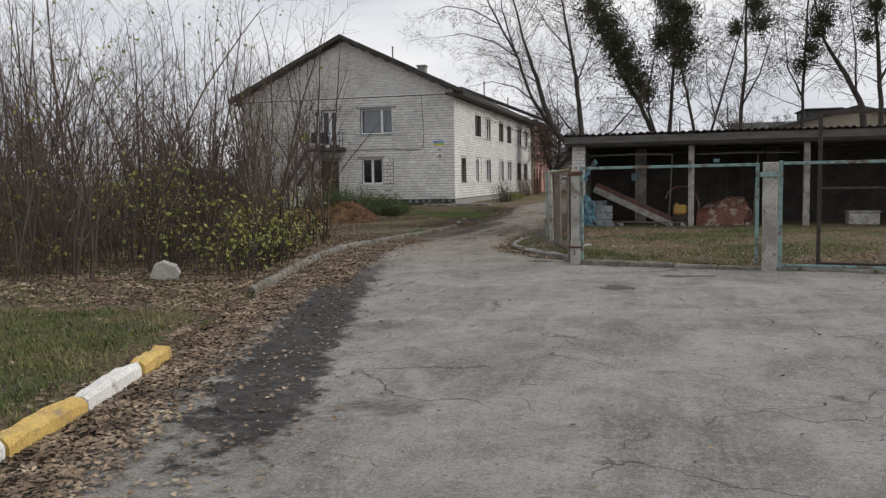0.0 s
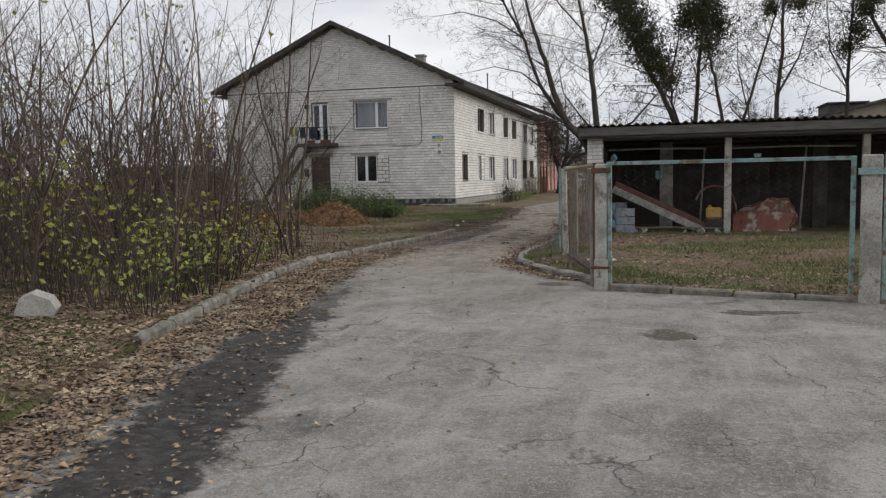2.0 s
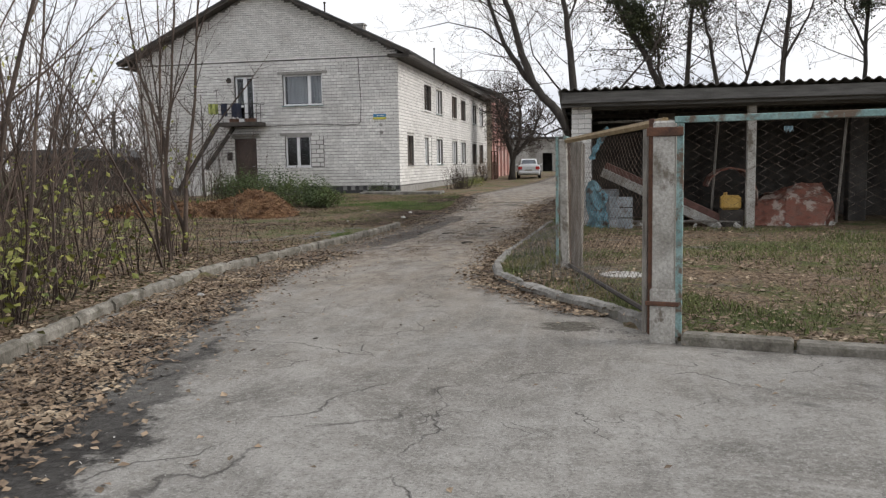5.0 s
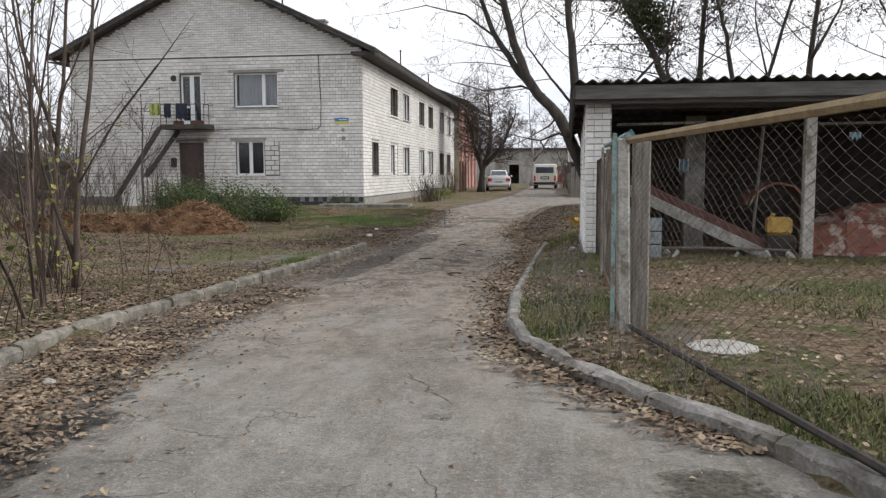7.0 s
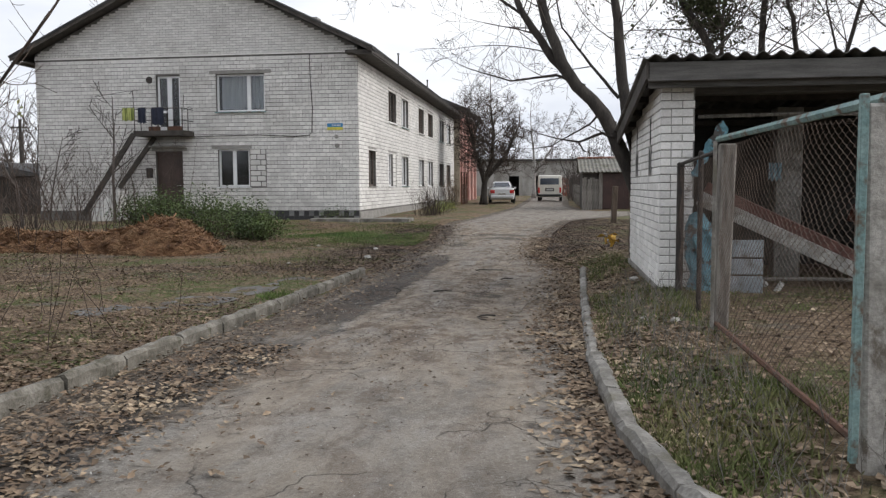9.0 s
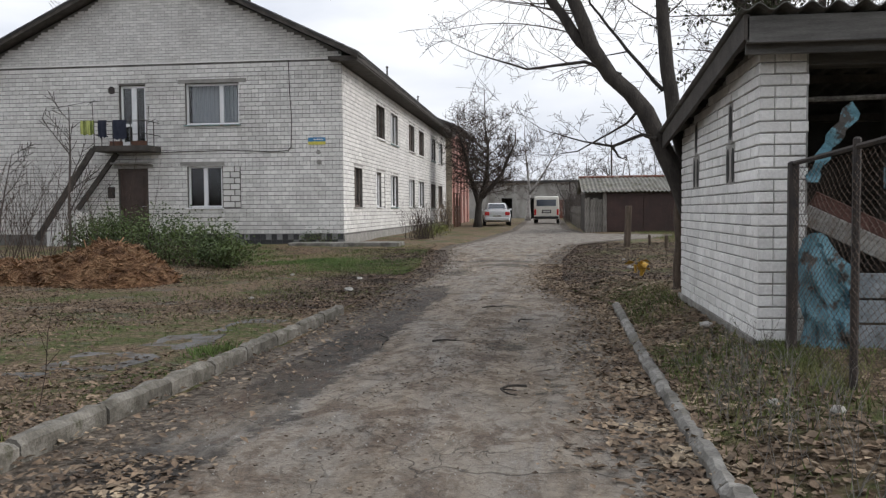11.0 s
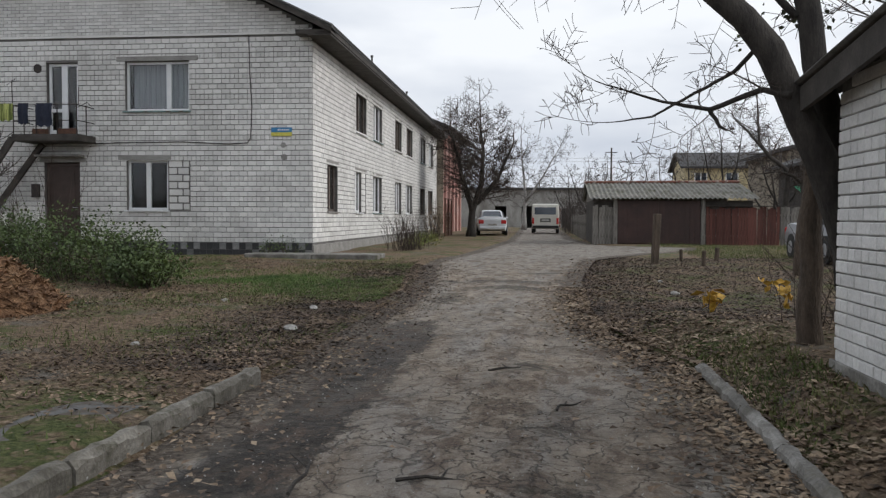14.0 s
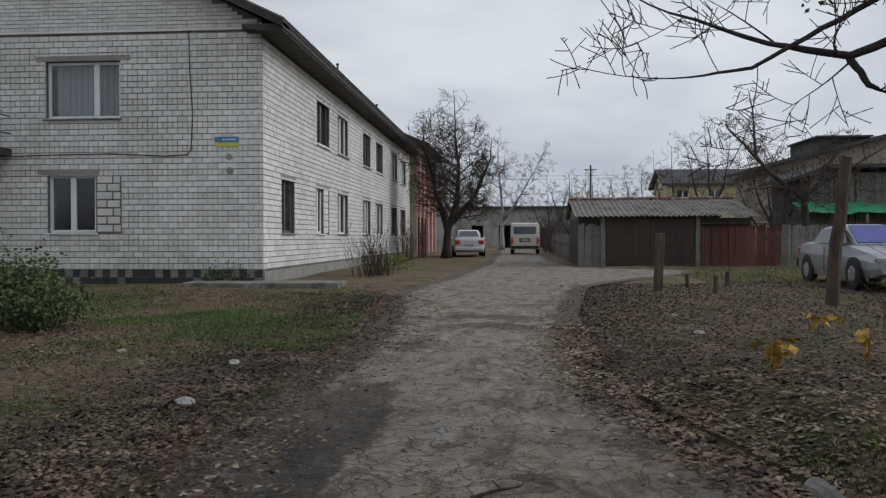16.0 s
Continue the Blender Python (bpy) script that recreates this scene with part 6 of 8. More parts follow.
# the old leaning tree behind the shed
bare_tree("leaning_tree", [
    ([(-2.42, 32.55, -0.15), (-2.5, 32.5, 0.6), (-2.66, 32.45, 1.2), (-2.84, 32.4, 1.7), (-3.0, 32.4, 2.0), (-3.12, 32.4, 2.28), (-3.28, 32.4, 2.58), (-3.48, 32.4, 2.85), (-3.74, 32.4, 3.1), (-4.0, 32.4, 3.5), (-4.26, 32.4, 4.2), (-4.45, 32.4, 4.9), (-4.9, 32.4, 6.2), (-5.3, 32.4, 7.8)], 0.165, 0.03, 0.5),
    ([(-3.74, 32.42, 3.1), (-4.3, 32.5, 3.78), (-4.75, 32.6, 4.5), (-5.22, 32.6, 5.9), (-5.95, 32.7, 7.25), (-6.6, 32.7, 8.6)], 0.085, 0.02, 0.15),
    ([(-5.15, 32.6, 5.7), (-5.5, 32.5, 6.7), (-5.78, 32.4, 7.7), (-5.9, 32.3, 9.0)], 0.04, 0.012, 0.1),
    ([(-4.7, 32.6, 4.4), (-5.4, 32.9, 4.95), (-6.3, 33.0, 5.2), (-7.2, 33.0, 5.05)], 0.03, 0.006, 0.1),
    ([(-5.25, 32.6, 6.0), (-6.2, 32.8, 6.65), (-7.3, 32.8, 7.0), (-8.3, 32.7, 6.9)], 0.032, 0.006, 0.1),
    ([(-5.9, 32.7, 7.2), (-6.9, 32.6, 7.8), (-7.9, 32.5, 8.0), (-8.7, 32.5, 7.7)], 0.026, 0.006, 0.1),
    ([(-4.5, 32.5, 5.0), (-5.2, 32.3, 5.5), (-5.9, 32.2, 6.0), (-6.7, 32.0, 6.1)], 0.025, 0.006, 0.1),
    ([(-3.0, 32.6, 2.9), (-3.5, 32.7, 3.5), (-4.0, 32.8, 4.2), (-4.2, 32.9, 5.2)], 0.035, 0.01, 0.3),
    ([(-2.5, 32.6, 0.6), (-2.6, 32.62, 1.6), (-2.72, 32.6, 2.1), (-2.85, 32.6, 2.5), (-2.94, 32.6, 3.2), (-3.02, 32.6, 4.25), (-3.15, 32.6, 5.2), (-3.3, 32.6, 6.2), (-3.7, 32.6, 8.2)], 0.14, 0.03, 0.45),
    ([(-3.1, 32.6, 5.0), (-2.7, 32.7, 6.0), (-2.4, 32.8, 7.3)], 0.035, 0.01, 0.15),
    ([(-3.25, 32.6, 6.0), (-4.1, 32.8, 7.0), (-4.7, 32.9, 8.0)], 0.03, 0.008, 0.15),
    ([(-3.05, 32.5, 2.25), (-2.83, 32.55, 2.42), (-2.5, 32.5, 2.75), (-1.8, 32.4, 3.2), (-1.1, 32.3, 4.0)], 0.06, 0.02, 0.3),
    ([(-3.12, 32.3, 2.2), (-3.3, 32.5, 2.28), (-3.7, 32.6, 2.13), (-4.09, 32.6, 2.2), (-4.6, 32.5, 2.34)], 0.034, 0.006, 0.2),
    ([(-3.2, 32.35, 2.55), (-3.35, 32.5, 2.62), (-3.5, 32.6, 2.45), (-3.82, 32.6, 2.27), (-4.2, 32.5, 2.06), (-4.5, 32.5, 2.02)], 0.026, 0.005, 0.2),
    ([(-3.7, 32.6, 2.13), (-3.66, 32.58, 2.05), (-3.62, 32.56, 1.98), (-3.58, 32.56, 1.96)], 0.02, 0.012, 1.0),
    ([(-3.6, 32.4, 3.1), (-4.1, 32.4, 3.3), (-4.9, 32.3, 3.2), (-5.6, 32.1, 3.4)], 0.035, 0.008, 0.2),
], "old bare double-stemmed tree leaning over the lane beside the shed", 4, depth=3, kids=(4, 6), spread=0.75, droop=0.14, shrink=0.64, wander=0.08, dense=3.1, thick=0.014, reach=2.1, curl=0.06, least=0.0027)
# broken trunk standing beside it
rnd_b = random.Random(52)
snag = Build()
sp = [Vector((-2.64 + 0.015 * math.sin(i * 1.3), 33.25, -0.2 + 1.86 * i / 12)) for i in range(13)]
snag.tube(sp, [0.155, 0.13, 0.118, 0.11, 0.105, 0.10, 0.10, 0.098, 0.10, 0.102, 0.10, 0.095, 0.08], 10)
for k in range(5):
    a = k * 1.26
    p = Vector((-2.65 + 0.06 * math.cos(a), 33.25 + 0.06 * math.sin(a), 1.6))
    snag.tube([p, p + Vector((0.01, 0, rnd_b.uniform(0.05, 0.16)))], [0.03, 0.006], 5)
whole("broken_trunk", snag, SNAG_BARK, "broken dead trunk standing in the leaf litter", "tree stump", smooth=True)

# tall trees with mistletoe behind the shed
TALL = (
    ((((-0.1, -0.1), (-0.3, 2.0), (-0.46, 3.27), (-0.9, 4.28), (-1.67, 5.64), (-2.33, 7.0), (-2.9, 8.4), (-3.3, 10.0)), 0.13),
     (((-0.33, 3.1), (-0.6, 4.05), (-0.66, 4.8), (-0.4, 6.2), (-0.3, 8.5)), 0.055)),
    ((((0.3, -0.1), (0.18, 3.25), (0.28, 5.1), (0.38, 6.6), (0.5, 9.8)), 0.10), (((1.25, -0.1), (1.14, 3.2), (0.81, 4.87), (0.59, 5.75), (0.5, 6.6)), 0.08)),
    ((((1.7, -0.1), (1.77, 3.3), (2.37, 5.44), (2.76, 6.9), (3.1, 9.2)), 0.06), (((1.9, 3.8), (1.6, 5.2), (1.5, 7.0)), 0.03)),
    ((((2.75, -0.1), (2.8, 3.4), (2.98, 5.6), (2.96, 7.5), (3.1, 10.8)), 0.095), (((2.85, 4.2), (3.5, 5.4), (4.0, 7.2)), 0.045)),
    ((((5.0, -0.1), (5.02, 3.5), (5.08, 5.5), (5.14, 7.6), (5.3, 10.8)), 0.08), (((5.04, 4.4), (4.5, 5.6), (4.3, 7.4)), 0.04)),
    ((((7.5, -0.1), (7.15, 4.0), (6.55, 5.24), (5.75, 6.5), (5.4, 8.2)), 0.14), (((6.9, 4.5), (6.9, 6.0), (6.6, 8.0)), 0.05)),
    ((((7.9, -0.1), (7.7, 4.2), (7.55, 6.2), (7.4, 7.9), (7.5, 11.0)), 0.11), (((7.65, 4.9), (8.3, 6.3), (8.7, 8.0)), 0.05)),
    ((((9.5, -0.1), (9.4, 3.6), (9.5, 6.0), (9.3, 10.5)), 0.11), (((9.4, 4.0), (10.2, 5.6), (10.6, 7.5)), 0.05)))
CLUMPS = {0: ((-0.75, 4.75, 0.42), (-0.95, 5.2, 0.6), (-1.3, 5.7, 0.7), (-1.6, 6.3, 0.75), (-1.95, 6.9, 0.75), (-2.3, 7.6, 0.85), (-2.75, 8.3, 0.8)),
          1: ((0.35, 7.2, 0.85), (0.85, 6.7, 0.6), (-0.1, 6.85, 0.6), (0.5, 6.0, 0.5), (0.6, 7.9, 0.8), (0.1, 8.4, 0.7)),
          2: ((2.6, 7.2, 0.4),), 3: ((3.5, 7.3, 0.55), (3.3, 8.0, 0.5)), 4: ((5.3, 6.2, 0.42), (5.0, 5.7, 0.32)), 5: ((5.75, 7.4, 0.65), (5.5, 6.9, 0.42)),
          6: ((7.45, 7.7, 0.65), (7.2, 6.6, 0.4)), 7: ((9.3, 8.0, 0.8),)}
for k, stems in enumerate(TALL):
    y = 36.0 + 0.15 * (k % 3)
    limbs = [([(x, y + 0.12 * ((i + j) % 3 - 1) * (i > 0), z) for i, (x, z) in enumerate(line)], r, r * 0.22, 0.3 if j == 0 else 0.15) for j, (line, r) in enumerate(stems)]
    balls = [(x, y, z, size) for x, z, size in CLUMPS.get(k, ())]
    bare_tree("mistletoe_tree", limbs, "tall bare tree with dark mistletoe clumps behind the shed" if balls else "tall bare tree behind the shed", 40 + k, depth=3, kids=(4, 6), clumps=balls,
              droop=0.28, dense=2.6, thick=0.02, reach=2.2, wander=0.13, sprays=(0.10, 0.07, 0.01, 0.03, 0.07, 0.02, 0.03, 0.02)[k], curl=0.03)

# dense bare tree at the far end of the house, and others in the distance
bare_tree("orchard_tree", [
    ([(-8.9, 72, 0.1), (-8.8, 72, 1.6), (-8.3, 72, 3.2), (-8.2, 71.8, 5.0), (-8.4, 72, 6.6)], 0.24, 0.05, 0.3),
    ([(-8.8, 72, 1.5), (-9.4, 71.8, 3.6), (-10.0, 72, 6.0)], 0.18, 0.05, 0.25),
    ([(-8.6, 72, 2.0), (-7.4, 72, 3.4), (-6.6, 72, 5.2)], 0.17, 0.05, 0.25),
], "dense bare orchard tree by the parked car", 61, depth=3, kids=(6, 9), spread=1.0, shrink=0.6, droop=0.05, dense=7.0, thick=0.05, curl=0.03)
bare_tree("pale_tree", [
    ([(-6.3, 98, 0.2), (-6.2, 98, 3.0), (-6.6, 98, 7.5)], 0.22, 0.04, 0.3),
    ([(-6.2, 98, 2.6), (-4.6, 98, 5.0), (-3.2, 98, 7.5)], 0.12, 0.03, 0.3),
], "pale-barked bare tree in the distance", 62, depth=3, kids=(4, 7), bark=BIRCH, twig=FAR_TREE)
for k, (x, y, h, w) in enumerate(((-1.5, 84, 6.0, 0.10), (0.6, 90, 6.5, 0.12), (-2.6, 92, 5.5, 0.1), (3.0, 98, 7, 0.12), (6.6, 80, 9, 0.14), (5.6, 86, 8, 0.12), (8.2, 72.5, 7, 0.12), (6.0, 66, 4.6, 0.1), (8.6, 68, 5.2, 0.12), (4.9, 95, 8, 0.1))):
    bare_tree("garden_tree", [([(x, y, 0.0), (x + 0.1, y, h * 0.3), (x - 0.1, y, h * 0.7)], w, 0.03, 0.25),
                              ([(x + 0.1, y, h * 0.25), (x + 0.9, y, h * 0.5), (x + 1.2, y, h * 0.75)], w * 0.6, 0.02, 0.25),
                              ([(x + 0.05, y, h * 0.2), (x - 0.8, y, h * 0.45), (x - 1.3, y, h * 0.7)], w * 0.6, 0.02, 0.25)],
              "bare garden tree behind the garages", 70 + k, depth=3, kids=(3, 5), twig=FAR_TREE)
# crooked old fruit tree in front of the barn
bare_tree("crooked_tree", [
    ([(5.7, 62.8, 0.0), (5.62, 62.8, 2.2), (5.74, 62.8, 2.9), (5.6, 62.8, 3.4), (4.9, 62.8, 3.95), (4.5, 62.8, 4.5), (4.4, 62.8, 5.4)], 0.17, 0.05, 0.35),
    ([(6.5, 62.8, 0.0), (6.41, 62.8, 2.3), (6.3, 62.8, 2.9), (6.9, 62.8, 3.3), (7.6, 62.8, 3.74), (8.3, 62.8, 4.1)], 0.19, 0.05, 0.35),
    ([(6.3, 62.8, 2.8), (5.9, 62.7, 3.1), (5.3, 62.7, 3.3), (4.6, 62.7, 3.2)], 0.09, 0.03, 0.2),
    ([(7.0, 62.8, 3.35), (7.3, 62.8, 4.2), (8.0, 62.8, 5.0)], 0.08, 0.03, 0.2),
    ([(4.7, 62.8, 4.2), (4.0, 62.8, 5.0), (3.4, 62.8, 5.6)], 0.07, 0.03, 0.2),
], "crooked old fruit tree behind the board fence", 91, depth=3, kids=(5, 7), dense=3.6, spread=1.0)

# two young trees standing free behind the kerb
for k, (stems, seed) in enumerate((
        (([(-9.95, 24.6, 0.0), (-9.8, 24.6, 1.5), (-9.62, 24.65, 3.0), (-9.4, 24.6, 5.4)], [(-9.75, 24.6, 1.8), (-10.3, 24.7, 3.2), (-10.6, 24.8, 5.0)], [(-9.7, 24.6, 2.4), (-9.1, 24.4, 3.3), (-8.6, 24.3, 4.4)]), 95),
        (([(-9.0, 23.7, 0.0), (-8.92, 23.7, 1.2), (-8.72, 23.75, 2.6), (-8.5, 23.7, 4.8)], [(-8.98, 23.7, 0.3), (-9.3, 23.6, 1.4), (-9.45, 23.5, 2.8)], [(-8.9, 23.7, 1.3), (-8.3, 23.6, 2.1), (-7.7, 23.5, 2.7)]), 96))):
    bare_tree("young_tree", [([(x - 0.25, y, z) for x, y, z in line], 0.045 - 0.016 * j, 0.012, 0.3) for j, line in enumerate(stems)], "slender young bare tree standing free behind the kerb", seed, depth=2, kids=(4, 6), spread=1.0,
              dense=1.8, thick=0.012, reach=1.4, wander=0.07, droop=0.1, least=0.0025, bark=SAPLING, twig=SAPLING, curl=0.03)

# saplings of the thicket: a few shapes, copied about
rnd_v = random.Random(33)


def sapling(k):
    rnd = random.Random(200 + k)
    h = rnd.uniform(4.6, 6.6)
    root = thing("sapling", (0, 0, 0), "slender bare sapling with a few yellow-green leaves", "sapling", "thicket beside the lane")
    out = []
    stems = rnd.randint(1, 3)
    for s in range(stems):
        grow(out, (rnd.gauss(0, 0.08), rnd.gauss(0, 0.08), -0.1), (rnd.gauss(0, 0.09), rnd.gauss(0, 0.09), 1), h * rnd.uniform(0.75, 1.0), rnd.uniform(0.013, 0.033), 2, rnd,
             0.0, 0.10, (6, 9), 0.55, 0.36, 9, 0.06, 0.15)
    part("stem", to_build(out, lambda d: True), SAPLING, root)
    low = [p for d, pts, r in out if d <= 1 for p in pts[1:] if p.z < (1.7 if k % 2 else 1.2) and rnd.random() < (0.35 if k % 3 == 0 else 0.05)]
    top = [pts[-1] for d, pts, r in out if d == 0 and rnd.random() < 0.05]
    if low:
        v, f = leaf_cloud(low + top, 0.075, rnd, 2, 0.07, 1.2)
        tagged(part("leaves", array_mesh("leaves", v, f, LEAF_YELLOW), None, root), kind="stuff")
    return root


protos = [sapling(k) for k in range(8)]
spots = []
while len(spots) < 122:
    y = rnd_v.uniform(12.8, 25.5)
    x = float(left_edge(y)) - 0.45 - abs(rnd_v.gauss(0, 1)) * 6.5
    if (y > 17.3 and x > -3.4 - 0.78 * (y - 13.3) and rnd_v.random() < 0.9) or x < -30 or (y > 22 and rnd_v.random() < 0.75) or (x > -8.6 and y < 14.2):
        continue
    spots.append((x, y))
for i in range(40):
    spots.append((rnd_v.uniform(-34, -14), rnd_v.uniform(11.5, 19.5)))
spots += [(-8.8, 22.4), (-9.3, 22.9), (-8.5, 21.6), (-9.9, 24.2)]
for i, (x, y) in enumerate(spots):
    pr = protos[i % 8]
    s = rnd_v.uniform(0.75, 1.15)
    m = Matrix.Translation((x, y, on_land(x, y))) @ Euler((rnd_v.gauss(0, 0.05), rnd_v.gauss(0, 0.05), rnd_v.uniform(0, 6.28))).to_matrix().to_4x4() @ Matrix.Diagonal((s, s, s, 1))
    if i < 8:
        pr.matrix_basis = m
    else:
        copy_thing(protos[i % 8], m @ Matrix.Diagonal((1 / protos[i % 8].scale[0], 1 / protos[i % 8].scale[1], 1 / protos[i % 8].scale[2], 1)))

# low brown brush under the saplings


def brush(name, count, region, height, material, label, seed, lean=0.25, twigs=3, r=0.005):
    rnd = random.Random(seed)
    b = Build()
    n = 0
    while n < count:
        x, y = region(rnd)
        z = on_land(x, y)
        h = height * rnd.uniform(0.5, 1.15)
        d = Vector((rnd.gauss(0, lean), rnd.gauss(0, lean), 1)).normalized()
        p = Vector((x, y, z - 0.03))
        pts = [p]
        for k in range(3):
            d = (d + Vector((rnd.gauss(0, 0.14), rnd.gauss(0, 0.14), 0))).normalized()
            pts.append(pts[-1] + d * h / 3)
        b.tube(pts, [r, r * 0.8, r * 0.6, r * 0.3], 3, caps=False)
        for k in range(twigs):
            q = pts[1].lerp(pts[3], rnd.random())
            e = (d + Vector((rnd.gauss(0, 0.7), rnd.gauss(0, 0.7), rnd.uniform(-0.1, 0.5)))).normalized()
            b.tube([q, q + e * h * rnd.uniform(0.12, 0.3)], [r * 0.5, r * 0.25], 3, caps=False)
        n += 1
    return tagged(whole(name, b, material, label, "brush"), kind="stuff")


def in_thicket(rnd):
    while True:
        y = rnd.uniform(12.6, 27)
        x = float(left_edge(y)) - 0.5 - rnd.random() ** 1.3 * 16
        if y > 17.6 and x > -3.6 - 0.78 * (y - 13.3) and rnd.random() < 0.86:
            continue
        if (y < 23.5 or rnd.random() < 0.15) and not (x > -9.5 and y < 14.4):
            return x, y


brush("undergrowth", 3200, in_thicket, 1.3, SAPLING, "dense brown brush under the saplings", 5)
brush("far_undergrowth", 3600, lambda r: (r.uniform(-48, -17), r.uniform(14, 46)), 2.7, SAPLING, "dense brown brush on the waste ground", 6, r=0.012)
brush("dry_weeds", 420, lambda r: (float(right_edge(q := r.uniform(19.0, 28))) + 0.2 + r.random() * 0.8, q), 0.35, GREY_WOOD, "dry weed stalks along the fence", 8, r=0.003)
brush("dry_weeds", 110, lambda r: (r.uniform(-3.4, 3.5), r.uniform(40, 47.5)), 0.35, TWIG, "dry weed stalks on the bare plot", 9, r=0.004)
brush("dead_shrub", 120, lambda r: (-9.5 + r.gauss(0, 0.3), 53.0 + r.gauss(0, 0.5)), 1.35, TWIG, "bare dark shrub beside the house", 10, r=0.008, lean=0.2)
brush("bare_shrub", 60, lambda r: (-1.55 + r.gauss(0, 0.3), 34.8 + r.gauss(0, 0.35)), 1.4, TWIG, "bare shrub at the foot of the leaning tree", 12, r=0.006, lean=0.4)
brush("far_scrub", 700, lambda r: (r.uniform(-3.2, 4.5), r.uniform(78, 100)), 3.2, FAR_TREE, "bare scrub in the distance", 13, r=0.02)


def leafy_bush(name, blobs, size, count, material, label, seed, stems=40, jitter=0.05):
    """A bush of stems and many small leaves gathered on uneven blobs (x, y, rx, ry, h)."""
    rnd = random.Random(seed)
    root = thing(name, (blobs[0][0], blobs[0][1], on_land(blobs[0][0], blobs[0][1])), label, "bush")
    sb, pts = Build(), []
    for x, y, rx, ry, h in blobs:
        z = on_land(x, y)
        for k in range(stems):
            a, q = rnd.uniform(0, 6.28), rnd.random() ** 0.5
            e = Vector((x + rx * q * math.cos(a), y + ry * q * math.sin(a), z + h * rnd.uniform(0.7, 1.12) * (1 - 0.45 * q * q)))
            s = Vector((x + rx * 0.35 * q * math.cos(a), y + ry * 0.35 * q * math.sin(a), z - 0.05))
            mid = s.lerp(e, 0.5) + Vector((rnd.gauss(0, 0.06), rnd.gauss(0, 0.06), 0.08))
            sb.tube([s, mid, e], [0.008, 0.006, 0.002], 3, caps=False)
            for j in range(count // stems):
                f = rnd.random() ** 0.6
                p = s.lerp(mid, f * 2) if f < 0.5 else mid.lerp(e, f * 2 - 1)
                pts.append(p + Vector((rnd.gauss(0, 0.11), rnd.gauss(0, 0.11), rnd.gauss(0, 0.09))))
    tagged(part("stem", sb, TWIG, root), kind="stuff")
    v, f = leaf_cloud(pts, size, rnd, 1, jitter, 0.2)
    tagged(part("leaves", array_mesh("leaves", v, f, material), None, root), kind="stuff")


leafy_bush("evergreen_bush", [(-13.4, 40.8, 1.2, 1.1, 1.25), (-14.8, 41.6, 1.3, 1.1, 1.55), (-16.3, 42.4, 1.3, 1.1, 1.5), (-17.6, 43.2, 1.2, 1.0, 1.3), (-12.5, 40.2, 0.7, 0.8, 0.8)], 0.075, 2600, LEAF_GREEN,
           "rounded dull green bush in front of the house door", 301, 60)
for k, (x, y, r, h) in enumerate(((-7.9, 17.6, 0.6, 1.0), (-8.3, 19.3, 0.7, 1.15), (-8.5, 20.9, 0.7, 0.9), (-7.6, 16.2, 0.45, 0.8), (-9.4, 23.6, 0.6, 0.7), (-9.0, 15.6, 0.5, 0.9), (-10.5, 14.4, 0.5, 0.9), (-9.7, 18.5, 0.8, 1.4), (-7.0, 14.9, 0.4, 0.7), (-7.5, 15.2, 0.5, 1.0), (-7.9, 16.6, 0.6, 1.2), (-8.0, 18.4, 0.5, 0.8), (-11.8, 14.2, 0.6, 1.3), (-12.8, 15.2, 0.6, 1.6), (-6.9, 15.6, 0.5, 1.1), (-7.2, 16.0, 0.5, 1.3), (-6.6, 13.9, 0.45, 0.9), (-8.3, 14.6, 0.6, 1.3), (-7.5, 17.2, 0.5, 1.0), (-9.6, 16.2, 0.7, 1.6), (-7.3, 14.2, 0.5, 1.2))):
    leafy_bush("yellowing_bush", [(x, y, r * 1.3, r * 1.3, h * (1.0 + 0.25 * (k % 3)))], 0.09, (135, 75, 105)[k % 3], LEAF_YELLOW, "loose yellow-green bush beside the kerb", 310 + k, 15, 0.09)
leafy_bush("far_bush", [(-27, 33, 3, 3, 1.5), (-31, 37, 4, 3, 2.0), (-25.5, 40, 2, 2, 1.3), (-30, 30, 3, 2, 1.4)], 0.14, 2400, LEAF_GREEN, "dark green bush on the waste ground", 330, 60)
leafy_bush("wall_weed", [(-12.2, 48.3, 0.5, 0.12, 0.55), (-12.9, 48.35, 0.25, 0.1, 0.4)], 0.06, 180, LEAF_GREEN, "green weeds at the foot of the house wall", 340, 14)
leafy_bush("garden_weed", [(-9.7, 57, 0.9, 2.5, 0.35), (-10.2, 62, 0.6, 2.0, 0.4)], 0.07, 900, LEAF_YELLOW, "low yellow-green plants along the house", 341, 40)
leafy_bush("reddish_shrub", [(-10.4, 66, 0.5, 0.9, 1.9), (-10.5, 69, 0.5, 0.8, 2.1)], 0.07, 500, DRY_LEAF, "brown-leaved shrub by the house wall", 343, 40)
